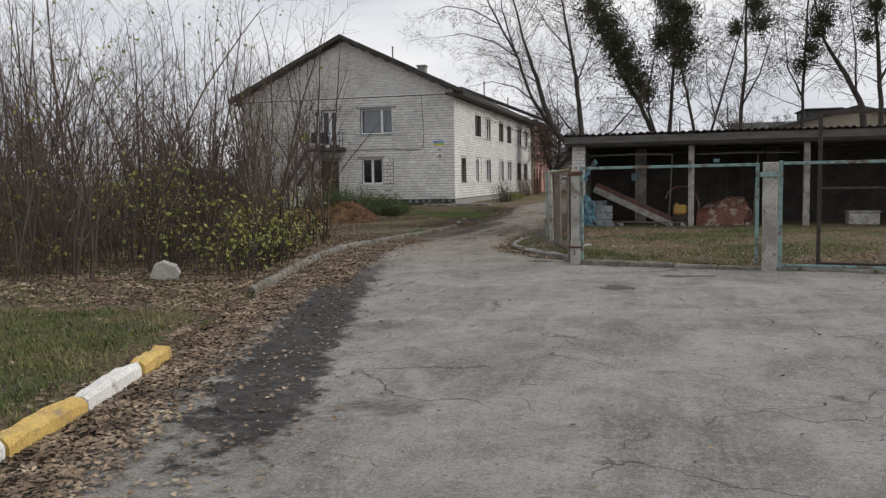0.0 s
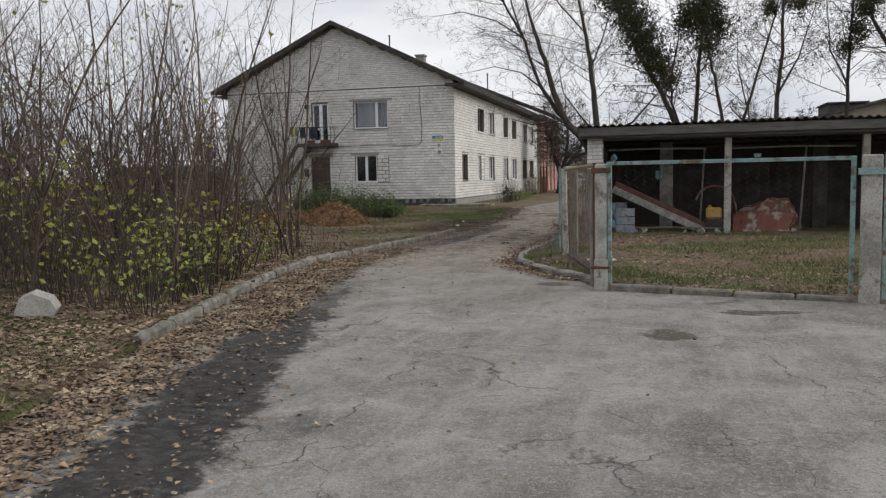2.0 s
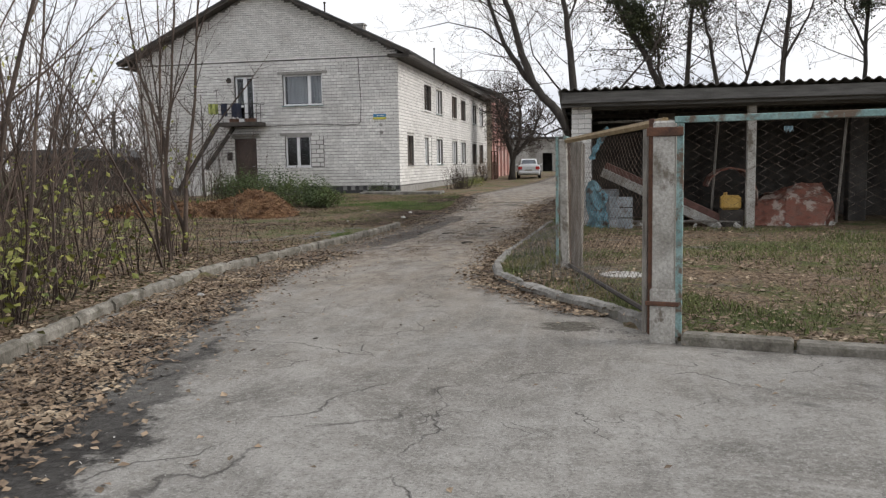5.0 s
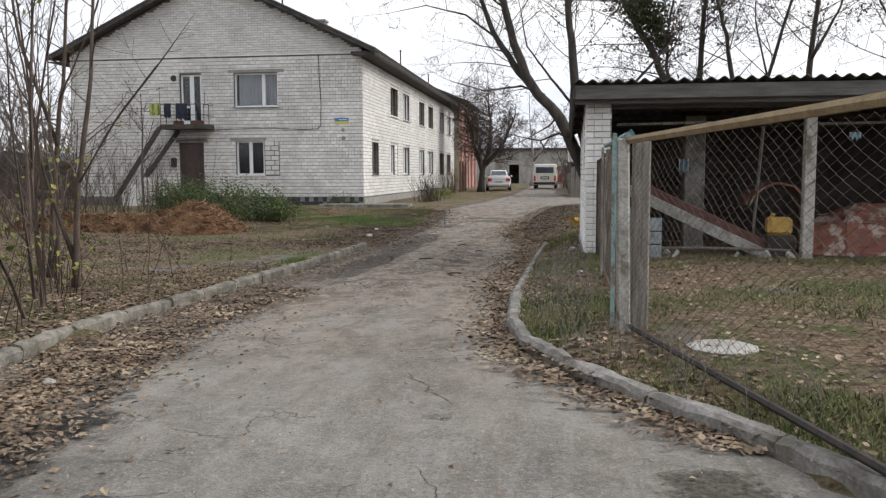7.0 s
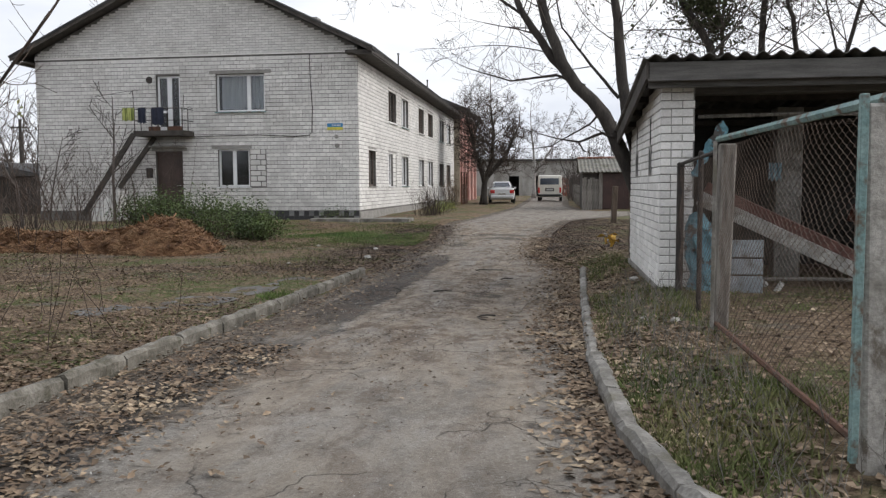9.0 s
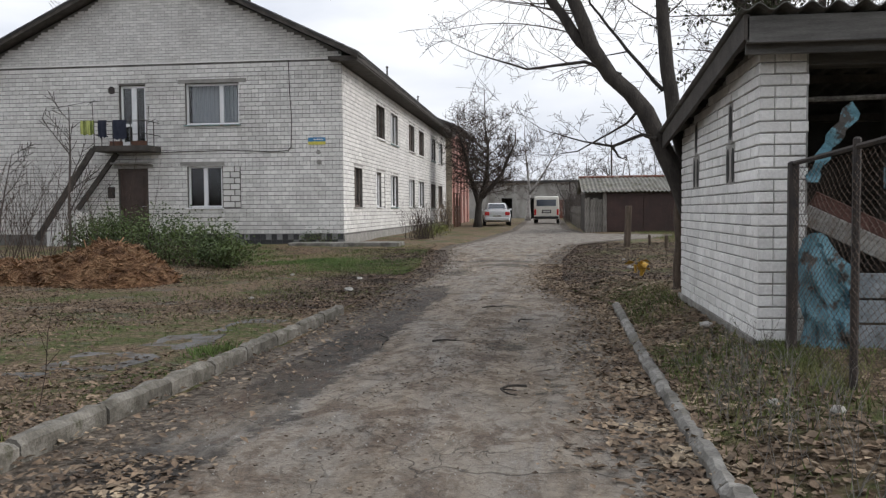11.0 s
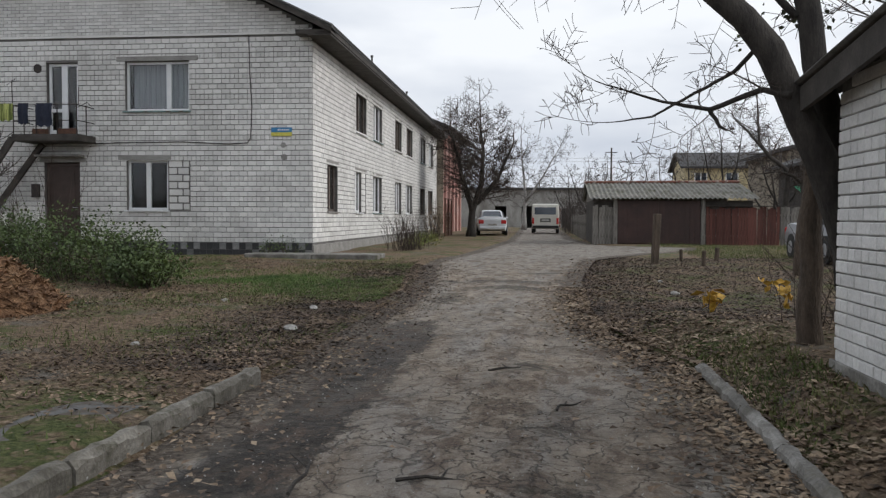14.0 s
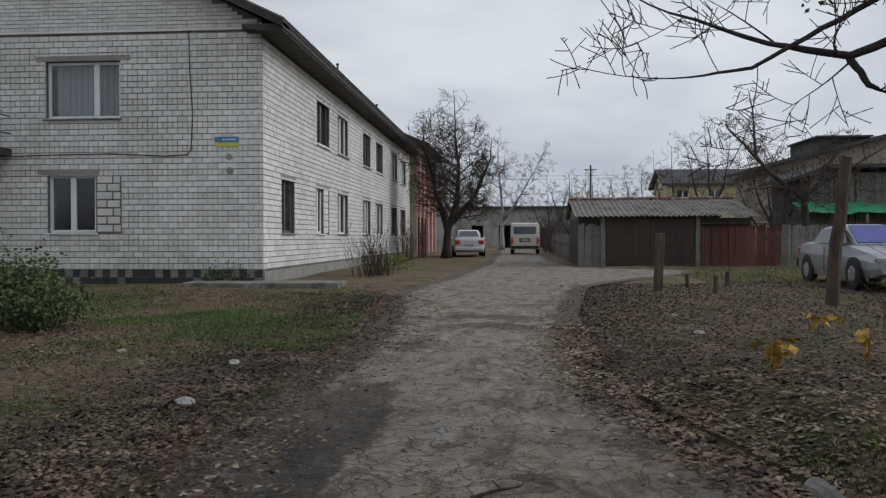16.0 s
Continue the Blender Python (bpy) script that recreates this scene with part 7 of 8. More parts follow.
for k, (x, y) in enumerate(((-2.94, 36.3), (-2.8, 36.55), (-1.63, 37.4), (-1.03, 40.5), (-2.05, 33.6))):
    root = thing("maple_seedling", (x, y, on_land(x, y)), "small maple seedling with bright yellow-orange leaves", "seedling", "maple seedlings")
    rnd = random.Random(400 + k)
    z = on_land(x, y)
    h = (0.34, 0.24, 0.34, 0.3, 0.4)[k]
    sb = Build()
    sb.tube([(x, y, z - 0.02), (x + 0.03, y, z + h)], [0.006, 0.003], 4)
    part("stem", sb, TWIG, root)
    v, f = leaf_cloud([(x + rnd.gauss(0, 0.07), y + rnd.gauss(0, 0.07), z + h * rnd.uniform(0.45, 1.05)) for q in range(12)], 0.16, rnd, 1, 0.03, 0.6)
    part("leaves", array_mesh("leaves", v, f, LEAF_ORANGE), None, root)

# ---- garage, board fence, parked vehicles, distance ----
garage = thing("garage", (0, 63, 0.1), "old timber garage with brown sheet doors and a wavy roof", "garage")
GY = 61.3
part("wall", Build().box(-2.75, 3.9, GY + 0.12, 66.5, 0.0, 2.0), DARK_WOOD, garage)
for i in range(2):
    x0 = -1.72 + i * 1.73
    d = part("door", Build().box(x0, x0 + 1.72, GY, GY + 0.05, 0.14, 1.98, 0.01), BROWN_METAL, garage, "brown painted sheet metal leaf")
    for k in range(1, 8):
        part("rib", Build().box(x0 + k * 0.215 - 0.012, x0 + k * 0.215 + 0.012, GY - 0.014, GY - 0.002, 0.16, 1.96), BROWN_METAL, d)
for x in (-1.82, 1.84):
    part("door_post", Build().box(x - 0.09, x + 0.09, GY - 0.05, GY + 0.11, 0.05, 2.06, 0.012), GREY_WOOD, garage)
plank_mesh = {}
rnd_g = random.Random(14)


def planks(parent, x0, x1, y, z0, z1, material, w=0.13, ragged=0.05, name="plank"):
    """Upright boards side by side on shared meshes."""
    key = (material.name, round(z1 - z0, 2), w)
    if key not in plank_mesh:
        plank_mesh[key] = [Build().box(-w / 2 + 0.004, w / 2 - 0.004, -0.012, 0.012, 0, z1 - z0 + dz, 0.003).mesh(name, material) for dz in (0, ragged, -ragged, ragged * 0.5)]
    inv = world_of(parent).inverted()
    x = x0 + w / 2
    while x < x1:
        ob = new(name, rnd_g.choice(plank_mesh[key]))
        ob.parent, ob.matrix_parent_inverse = parent, inv
        ob.matrix_basis = Matrix.Translation((x, y + rnd_g.uniform(-0.008, 0.008), z0)) @ Euler((0, rnd_g.gauss(0, 0.012), 0)).to_matrix().to_4x4()
        x += w


planks(garage, -2.78, -1.92, GY + 0.08, 0.05, 1.75, GREY_WOOD)
wave_roof("roof", -2.95, 4.05, GY - 0.35, 2.06, 64.6, 2.86, 0.2, 0.03, 0.01, PALE_SHEET, garage, "mossy corrugated asbestos roof", 3)
wave_roof("roof", -2.95, 4.05, 67.0, 2.06, 64.6, 2.86, 0.2, 0.03, 0.01, PALE_SHEET, garage, "", 4)
part("ridge", Build().tube([(-2.97, 64.6, 2.90), (4.07, 64.6, 2.93)], 0.07, 7), RUST_RED, garage, "rusty red ridge cap")
part("gable", Build().add([(-2.77, GY, 2.0), (-2.77, 66.5, 2.0), (-2.77, 64.6, 2.83)], [(0, 1, 2)]).add([(-2.70, GY, 2.0), (-2.70, 66.5, 2.0), (-2.70, 64.6, 2.83)], [(0, 2, 1)]), GREY_WOOD, garage)

board_fence = thing("board_fence", (6, 61.2, 0.1), "board fence, part faded red and part bare grey", "fence")
planks(board_fence, 1.98, 5.0, 61.35, 0.1, 1.68, RED_WOOD)
planks(board_fence, 5.0, 16.5, 61.30, 0.1, 1.72, GREY_WOOD)
for z in (0.45, 1.35):
    part("rail", Build().box(1.95, 16.5, 61.375, 61.44, z, z + 0.09), GREY_WOOD, board_fence)
part("top_board", Build().box(1.9, 16.5, 61.25, 61.45, 1.74, 1.78, 0.006), DARK_WOOD, board_fence)
lane_fence = thing("lane_fence", (-2.8, 72, 0.15), "low grey paling fence along the lane", "fence")
inv = world_of(lane_fence).inverted()
pale = [Build().box(-0.012, 0.012, -0.05, 0.05, 0, h, 0.003).mesh("paling", GREY_WOOD) for h in (1.15, 1.25, 1.05)]
for i in range(110):
    ob = new("paling", rnd_g.choice(pale))
    ob.parent, ob.matrix_parent_inverse = lane_fence, inv
    ob.matrix_basis = Matrix.Translation((-2.75 + 0.1 * math.sin(i), 66.5 + i * 0.145, on_land(-2.7, 66.5 + i * 0.145))) @ Euler((rnd_g.gauss(0, 0.03), rnd_g.gauss(0, 0.05), 0)).to_matrix().to_4x4()
bench = thing("garden_bench", (5.9, 60.6, 0.1), "low wooden bench against the board fence", "bench")
part("seat", Build().box(5.3, 6.8, 60.5, 60.8, 0.42, 0.47, 0.006), DARK_WOOD, bench)
for x in (5.45, 6.65):
    part("leg", Build().box(x - 0.04, x + 0.04, 60.55, 60.75, on_land(x, 60.6) - 0.02, 0.42), DARK_WOOD, bench)

# barn of upright boards with a green sheet, brick house beyond
barn = thing("board_barn", (11, 68, 0.1), "tall grey board barn behind the fence", "barn")
part("wall", Build().box(7.6, 18, 66.1, 71, 0.0, 4.1), DARK_WOOD, barn)
planks(barn, 7.6, 18, 66.07, 0.1, 4.05, GREY_WOOD, 0.16, 0.04)
rb = Build()
rb.prism([(7.0, 3.75), (8.3, 4.25), (18.6, 4.4), (18.6, 4.55), (8.3, 4.4), (7.0, 3.9)], 65.6, 71.5)
part("roof", rb, SLATE, barn)
tarp = Build()
n = 24
vs = []
for i in range(n + 1):
    for j, (y, z) in enumerate(((64.4, 2.25), (65.2, 2.5), (66.0, 2.75))):
        vs.append((6.9 + 9 * i / n, y, z + 0.05 * math.sin(i * 1.1) + 0.03 * math.sin(i * 2.3 + j)))
tarp.add(vs, [(3 * i + j, 3 * i + 3 + j, 3 * i + 4 + j, 3 * i + 1 + j) for i in range(n) for j in (0, 1)])
canopy = thing("lean_to", (11, 65, 0.1), "lean-to with a green plastic sheet roof", "lean-to")
part("sheet", tarp, GREEN_TARP, canopy)
for x in (7.0, 9.5, 12.0, 15.8):
    part("post", Build().box(x - 0.05, x + 0.05, 64.4, 64.5, 0.0, 2.2), GREY_WOOD, canopy)


def far_house(name, x0, x1, y0, y1, eave, ridge, wall, roof, label, rows, along="x", count=4):
    root = thing(name, ((x0 + x1) / 2, (y0 + y1) / 2, 0.2), label, "house")
    part("wall", Build().box(x0, x1, y0, y1, 0.0, eave), wall, root)
    rb_ = Build()
    if along == "x":
        ym = (y0 + y1) / 2
        for s, ye in ((-1, y0 - 0.5), (1, y1 + 0.5)):
            rb_.add([(x0 - 0.5, ye, eave - 0.1), (x1 + 0.5, ye, eave - 0.1), (x1 + 0.5, ym, ridge), (x0 - 0.5, ym, ridge),
                     (x0 - 0.5, ye, eave + 0.1), (x1 + 0.5, ye, eave + 0.1), (x1 + 0.5, ym, ridge + 0.2), (x0 - 0.5, ym, ridge + 0.2)],
                    [(0, 1, 2, 3), (4, 7, 6, 5), (0, 4, 5, 1), (3, 2, 6, 7), (0, 3, 7, 4), (1, 5, 6, 2)])
        part("gable", Build().add([(x0, y0, eave), (x0, y1, eave), (x0, ym, ridge), (x0 + 0.3, y0, eave), (x0 + 0.3, y1, eave), (x0 + 0.3, ym, ridge)],
                                  [(0, 1, 2), (3, 5, 4), (0, 3, 4, 1), (1, 4, 5, 2), (2, 5, 3, 0)]), wall, root)
    else:
        xm = (x0 + x1) / 2
        rb_.prism([(x0 - 0.6, eave - 0.1), (xm, ridge), (x1 + 0.6, eave - 0.1), (x1 + 0.6, eave + 0.1), (xm, ridge + 0.2), (x0 - 0.6, eave + 0.1)], y0 - 0.6, y1 + 0.5)
        part("gable", Build().prism([(x0, eave), (x1, eave), (xm, ridge)], y0, y0 + 0.3), wall, root)
    part("roof", rb_, roof, root)
    for z0, z1 in rows:
        for i in range(count):
            x = x0 + (x1 - x0) * (i + 0.5) / count
            w = part("window", Build().box(x - 0.55, x + 0.55, y0 - 0.03, y0 - 0.003, z0, z1), CAR_GLASS, root)
            fb = Build()
            for a, b, c, d in ((x - 0.6, x - 0.5, z0, z1), (x + 0.5, x + 0.6, z0, z1), (x - 0.05, x + 0.05, z0, z1)):
                fb.box(a, b, y0 - 0.07, y0 - 0.032, c, d)
            part("window_frame", fb, PVC, w)
    return root


far_house("yellow_house", 8.8, 17.4, 106, 113, 6.1, 7.6, YELLOW_WALL, SLATE, "two-storey yellow house with a dark roof", ((1.4, 2.9), (4.1, 5.6)), count=3)
brick_house = far_house("brick_house", 9.2, 21, 75, 84, 5.2, 6.7, BUFF_BRICK, SLATE, "two-storey buff brick house with a dormer", ((0.9, 2.2), (3.3, 4.6)), along="y", count=4)
part("dormer", Build().box(11.4, 14.0, 75.4, 80, 5.8, 6.7).box(11.2, 14.2, 75.1, 80, 6.702, 6.8), SLATE, brick_house)
ruin = thing("ruined_building", (-6, 115, 0.2), "long low grey derelict building with empty doorways", "building")
holes = [(-9.6, -8.4, 0.2, 2.5), (-6.8, -5.4, 0.2, 2.5), (-2.6, -1.2, 0.2, 2.3), (2.2, 3.6, 1.2, 2.6)]
wb = Build()
for a, b, c, d in pierced(-19, 9, 0.0, 4.2, holes):
    wb.box(a, b, 113, 113.4, c, d)
wb.box(-19, 9, 119, 119.4, 0, 4.2)
wb.box(-19, -18.6, 113.4, 119, 0, 4.2)
wb.box(8.6, 9, 113.4, 119, 0, 4.2)
part("wall", wb, GREY_RENDER, ruin)
part("roof", Build().box(-19.4, 9.4, 112.6, 119.8, 4.2, 4.45, 0.03), SLATE, ruin)
# partition in the shade-toned plaster darkens the empty doorways
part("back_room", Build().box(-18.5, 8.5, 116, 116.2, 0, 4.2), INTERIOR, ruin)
part("brick_patch", Build().box(-4.0, -2.7, 112.95, 112.99, 0.2, 2.3, 0.01), RUST_RED, ruin, "bare red brick patch")
part("white_pier", Build().box(-5.3, -4.2, 112.94, 112.98, 0.2, 2.6, 0.01), CARDBOARD, ruin)


def hull(sections):
    """A closed skin over rings of points, one ring after another along the car."""
    n = len(sections[0])
    vs = [p for s in sections for p in s]
    fs = [tuple(range(n))[::-1], tuple(range((len(sections) - 1) * n, len(sections) * n))]
    for i in range(len(sections) - 1):
        for k in range(n):
            fs.append((i * n + k, i * n + (k + 1) % n, (i + 1) * n + (k + 1) % n, (i + 1) * n + k))
    return Build().add(vs, fs)


def ring(y, w, z0, z1, r=0.12, tuck=0.06):
    """Cross-section of a car body: flat floor, bulging flanks, rounded shoulders."""
    return [(-w + tuck, y, z0), (w - tuck, y, z0), (w, y, z0 + (z1 - z0) * 0.35), (w, y, z0 + (z1 - z0) * 0.65), (w - r * 0.5, y, z1 - 0.02), (w - r * 1.6, y, z1),
            (-w + r * 1.6, y, z1), (-w + r * 0.5, y, z1 - 0.02), (-w, y, z0 + (z1 - z0) * 0.65), (-w, y, z0 + (z1 - z0) * 0.35)]


def wheel(root, x, y, r, side):
    tb = Build()
    tb.tube([(x, y, r), (x + 0.03 * side, y, r), (x + 0.17 * side, y, r), (x + 0.2 * side, y, r)], [r - 0.03, r, r, r - 0.03], 20)
    w = part("wheel", tb, RUBBER_AND_SHADE, root)
    rb_ = Build()
    rb_.tube([(x + 0.195 * side, y, r), (x + 0.207 * side, y, r)], [r * 0.62, r * 0.58], 16)
    part("rim", rb_, ALLOY, w)
    for k in range(5):
        a = 2 * math.pi * k / 5
        m = Matrix.Translation((x + 0.21 * side, y, r)) @ Euler((a, 0, 0)).to_matrix().to_4x4()
        part("spoke", Build().box(-0.006, 0.006, -0.03, 0.03, 0.03, r * 0.58, 0.003, m), CAR_SILVER, w)


def place_car(root, m):
    root.matrix_basis = m


def sedan(label, paint, screen, m):
    """A three-box car, rear at y = 0, front at y = 4.5."""
    car = thing("car", (0, 0, 0), label, "car")
    body = [ring(0.0, 0.70, 0.42, 0.86), ring(0.06, 0.80, 0.30, 0.98), ring(0.5, 0.86, 0.24, 1.02), ring(1.2, 0.88, 0.22, 0.98), ring(2.9, 0.88, 0.22, 0.96), ring(3.3, 0.87, 0.22, 0.95),
            ring(4.2, 0.80, 0.24, 0.80), ring(4.48, 0.66, 0.34, 0.66)]
    bp = part("body", hull(body), paint, car, smooth=False)
    cabin = [ring(0.55, 0.62, 0.96, 1.06, 0.08, 0.0), ring(1.15, 0.62, 0.95, 1.40, 0.1, -0.10), ring(1.9, 0.62, 0.93, 1.46, 0.1, -0.12), ring(2.4, 0.62, 0.93, 1.42, 0.1, -0.12), ring(3.25, 0.64, 0.93, 0.99, 0.06, -0.06)]
    part("roof", hull(cabin), paint, car)
    gl = Build()
    gl.add([(-0.56, 0.60, 1.07), (0.56, 0.60, 1.07), (0.47, 1.10, 1.385), (-0.47, 1.10, 1.385)], [(0, 1, 2, 3)])
    gl2 = Build().add([(-0.60, 3.2, 1.015), (0.60, 3.2, 1.015), (0.50, 2.45, 1.42), (-0.50, 2.45, 1.42)], [(1, 0, 3, 2)])
    for g_, nm in ((gl, "rear_window"), (gl2, "windscreen")):
        vs = list(g_.v)
        nrm = (Vector(vs[1]) - Vector(vs[0])).cross(Vector(vs[2]) - Vector(vs[1])).normalized()
        s = 1 if nrm.z > 0 else -1
        out = Build().add([Vector(p) + nrm * s * 0.016 for p in vs] + [Vector(p) - nrm * s * 0.01 for p in vs], [(0, 1, 2, 3), (7, 6, 5, 4), (0, 4, 5, 1), (1, 5, 6, 2), (2, 6, 7, 3), (3, 7, 4, 0)])
        part(nm, out, screen, car)
    for sx in (-1, 1):
        for (a, b, c, d) in ((1.15, 1.95, 1.0, 1.36), (2.0, 2.85, 1.0, 1.36)):
            x0, x1 = 0.765 * sx, 0.66 * sx
            tp = (b - 0.05 if a > 1.5 else b)
            q = [(x0, a if a > 1.5 else a - 0.2, c), (x0, b + (0.15 if a > 1.5 else 0), c), (x1, tp - (0.25 if a > 1.5 else 0), d), (x1, a if a > 1.5 else a + 0.1, d)]
            part("side_window", Build().add([*q, *[(p[0] - 0.02 * sx, p[1], p[2]) for p in q]], [(0, 1, 2, 3), (7, 6, 5, 4), (0, 4, 5, 1), (1, 5, 6, 2), (2, 6, 7, 3), (3, 7, 4, 0)]), CAR_GLASS, car)
        part("tail_lamp", Build().box(min(0.5 * sx, 0.80 * sx), max(0.5 * sx, 0.80 * sx), -0.02, 0.14, 0.66, 0.88, 0.02), TAIL_RED, car)
        part("head_lamp", Build().box(min(0.42 * sx, 0.72 * sx), max(0.42 * sx, 0.72 * sx), 4.30, 4.47, 0.58, 0.70, 0.02), ALLOY, car)
        part("wing_mirror", Build().box(min(0.88 * sx, 1.04 * sx), max(0.88 * sx, 1.04 * sx), 2.75, 2.87, 0.96, 1.08, 0.03), paint, car)
        part("door_seam", Build().box(min(0.872 * sx, 0.888 * sx), max(0.872 * sx, 0.888 * sx), 1.96, 1.975, 0.34, 0.93), RUBBER_AND_SHADE, car)
        part("door_handle", Build().box(min(0.88 * sx, 0.90 * sx), max(0.88 * sx, 0.90 * sx), 2.1, 2.26, 0.80, 0.83, 0.006), paint, car)
        for y in (0.85, 3.6):
            arch = Build().tube([(0.80 * sx, y, 0.33), (0.888 * sx, y, 0.33)], 0.37, 18)
            part("wheel_arch", arch, RUBBER_AND_SHADE, car)
            wheel(car, 0.70 * sx, y, 0.31, sx)
    part("number_plate", Build().box(-0.26, 0.26, -0.025, -0.005, 0.56, 0.67, 0.004), CARDBOARD, car)
    part("bumper", Build().box(-0.78, 0.78, -0.05, 0.10, 0.34, 0.53, 0.04), paint, car)
    place_car(car, m)
    return car


sedan("white saloon car parked on the grass by a tree", CAR_WHITE, CAR_GLASS, pose(-7.72, 73.0, on_land(-7.7, 75) + 0.03, 0, 0, 5))
sedan("dirty silver saloon car parked by the board fence", CAR_SILVER, BLUE_GLASS, pose(3.1, 51.3, on_land(3.1, 49) + 0.02, 0, 0, 181))

van = thing("van", (0, 0, 0), "cream panel van parked at the end of the lane", "van")
vb = [ring(0.0, 0.80, 0.42, 1.70, 0.1), ring(0.05, 0.87, 0.34, 1.88, 0.12), ring(0.3, 0.90, 0.30, 1.94, 0.12), ring(3.3, 0.90, 0.30, 1.94, 0.12), ring(3.9, 0.88, 0.30, 1.35, 0.1), ring(4.6, 0.82, 0.32, 1.0, 0.1)]
part("body", hull(vb), VAN_CREAM, van)
part("rear_window", Build().box(-0.72, 0.70, -0.012, 0.03, 1.22, 1.72, 0.03), CAR_GLASS, van)
part("bumper", Build().box(-0.84, 0.84, -0.08, 0.06, 0.36, 0.52, 0.03), RUBBER_AND_SHADE, van)
part("number_plate", Build().box(-0.26, 0.26, -0.02, 0.0, 0.80, 0.92, 0.004), CARDBOARD, van)
part("plate_recess", Build().box(-0.34, 0.34, -0.012, 0.02, 0.74, 0.98, 0.01), DARK_IRON, van)
for sx in (-1, 1):
    part("tail_lamp", Build().box(min(0.72 * sx, 0.86 * sx), max(0.72 * sx, 0.86 * sx), -0.02, 0.1, 0.62, 1.02, 0.015), TAIL_RED, van)
    for y in (0.9, 3.7):
        wheel(van, 0.70 * sx, y, 0.31, sx)
    part("side_window", Build().box(min(0.88 * sx, 0.912 * sx), max(0.88 * sx, 0.912 * sx), 0.5, 1.8, 1.2, 1.7, 0.01), CAR_GLASS, van)
place_car(van, pose(-4.62, 79.6, on_land(-4.6, 81) + 0.02, 0, 0, -1))

far_shed = thing("dark_shed", (-34, 58, 0.1), "dark weathered timber shed beyond the waste ground", "shed")
part("wall", Build().box(-38, -29.9, 56, 60, -0.1, 1.95), DARK_WOOD, far_shed)
planks(far_shed, -38, -29.9, 55.97, -0.05, 1.9, DARK_WOOD, 0.18)
part("roof", Build().prism([(-38.4, 1.98), (-29.6, 1.98), (-29.6, 2.1), (-33, 2.75), (-38.4, 2.6)], 55.6, 60.4), SLATE, far_shed)

# old posts on the bare plot
for k, (x, y, h, w, lean) in enumerate(((-2.08, 47.4, 1.32, 0.085, 0.03), (-0.95, 46.8, 0.40, 0.045, 0.02), (-1.3, 48.0, 0.34, 0.04, -0.05), (-0.3, 48.4, 0.36, 0.05, 0.04))):
    z = on_land(x, y)
    m = Matrix.Translation((x, y, z)) @ Euler((0.02, lean, 0.3)).to_matrix().to_4x4()
    whole("old_post", Build().box(-w, w, -w, w, -0.2, h, 0.02, m), SNAG_BARK, "weathered grey-brown wooden post in the bare ground", "post", "posts on the plot")
pb = Build()
pb.tube([(0.7, 44.6, -0.25), (0.72, 44.6, 0.7), (0.76, 44.6, 1.1), (0.84, 44.6, 1.6), (0.88, 44.6, 2.2), (0.95, 44.6, 2.75)], [0.14, 0.115, 0.12, 0.115, 0.115, 0.10], 9)
whole("dead_trunk", pb, SNAG_BARK, "bare dead trunk standing before the silver car", "trunk")
for x, y, h in ((-33.6, 60, 5.2), (2.4, 112, 8.5), (-22.0, 130, 8)):
    pb = Build()
    pb.tube([(x, y, 0), (x, y, h)], [0.12, 0.08], 8)
    pb.box(x - 0.6, x + 0.6, y - 0.04, y + 0.04, h - 0.5, h - 0.42)
    whole("utility_pole", pb, DARK_WOOD, "dark wooden utility pole with a crossarm", "pole")
wires = Build()
for dz in (0.0, 0.35):
    wires.tube([(-30 + 60 * i / 24, 112, 7.7 + dz - 1.2 * (1 - ((i - 12) / 12) ** 2) * 0.5) for i in range(25)], 0.012, 3)
whole("power_line", wires, DARK_IRON, "thin power lines across the distance", "cable")

# woods round the horizon


def woods(name, count, place, heights, label, seed):
    rnd = random.Random(seed)
    b = Build()
    for k in range(count):
        x, y = place(rnd)
        h = rnd.uniform(*heights)
        out = []
        grow(out, (x, y, -0.1), (rnd.gauss(0, 0.05), rnd.gauss(0, 0.05), 1), h, h * 0.016, 2, rnd, 0, 0.12, (7, 10), 0.6, 0.36, 6, 0.15, 0.2)
        for d, pts, radii in out:
            b.tube(pts[::2] if len(pts) > 4 else pts, [max(0.012, q) for q in (radii[::2] if len(pts) > 4 else radii)], 3, caps=False)
    tagged(whole(name, b, FAR_TREE, label, "woods"), kind="stuff")


woods("far_woods", 110, lambda r: (r.uniform(-75, -26), r.uniform(30, 100)), (5, 9), "bare grey woods beyond the waste ground", 1)
woods("far_woods", 40, lambda r: (r.uniform(-50, -20), r.uniform(20, 48)), (3.0, 5.5), "thin bare saplings behind the thicket", 4)
woods("far_woods", 90, lambda r: (r.uniform(-40, 45), r.uniform(122, 160)), (4.5, 7.5), "bare grey woods behind the derelict building", 2)
woods("far_woods", 26, lambda r: (r.uniform(16, 50), r.uniform(38, 75)), (6, 11), "bare grey woods behind the shed", 3)


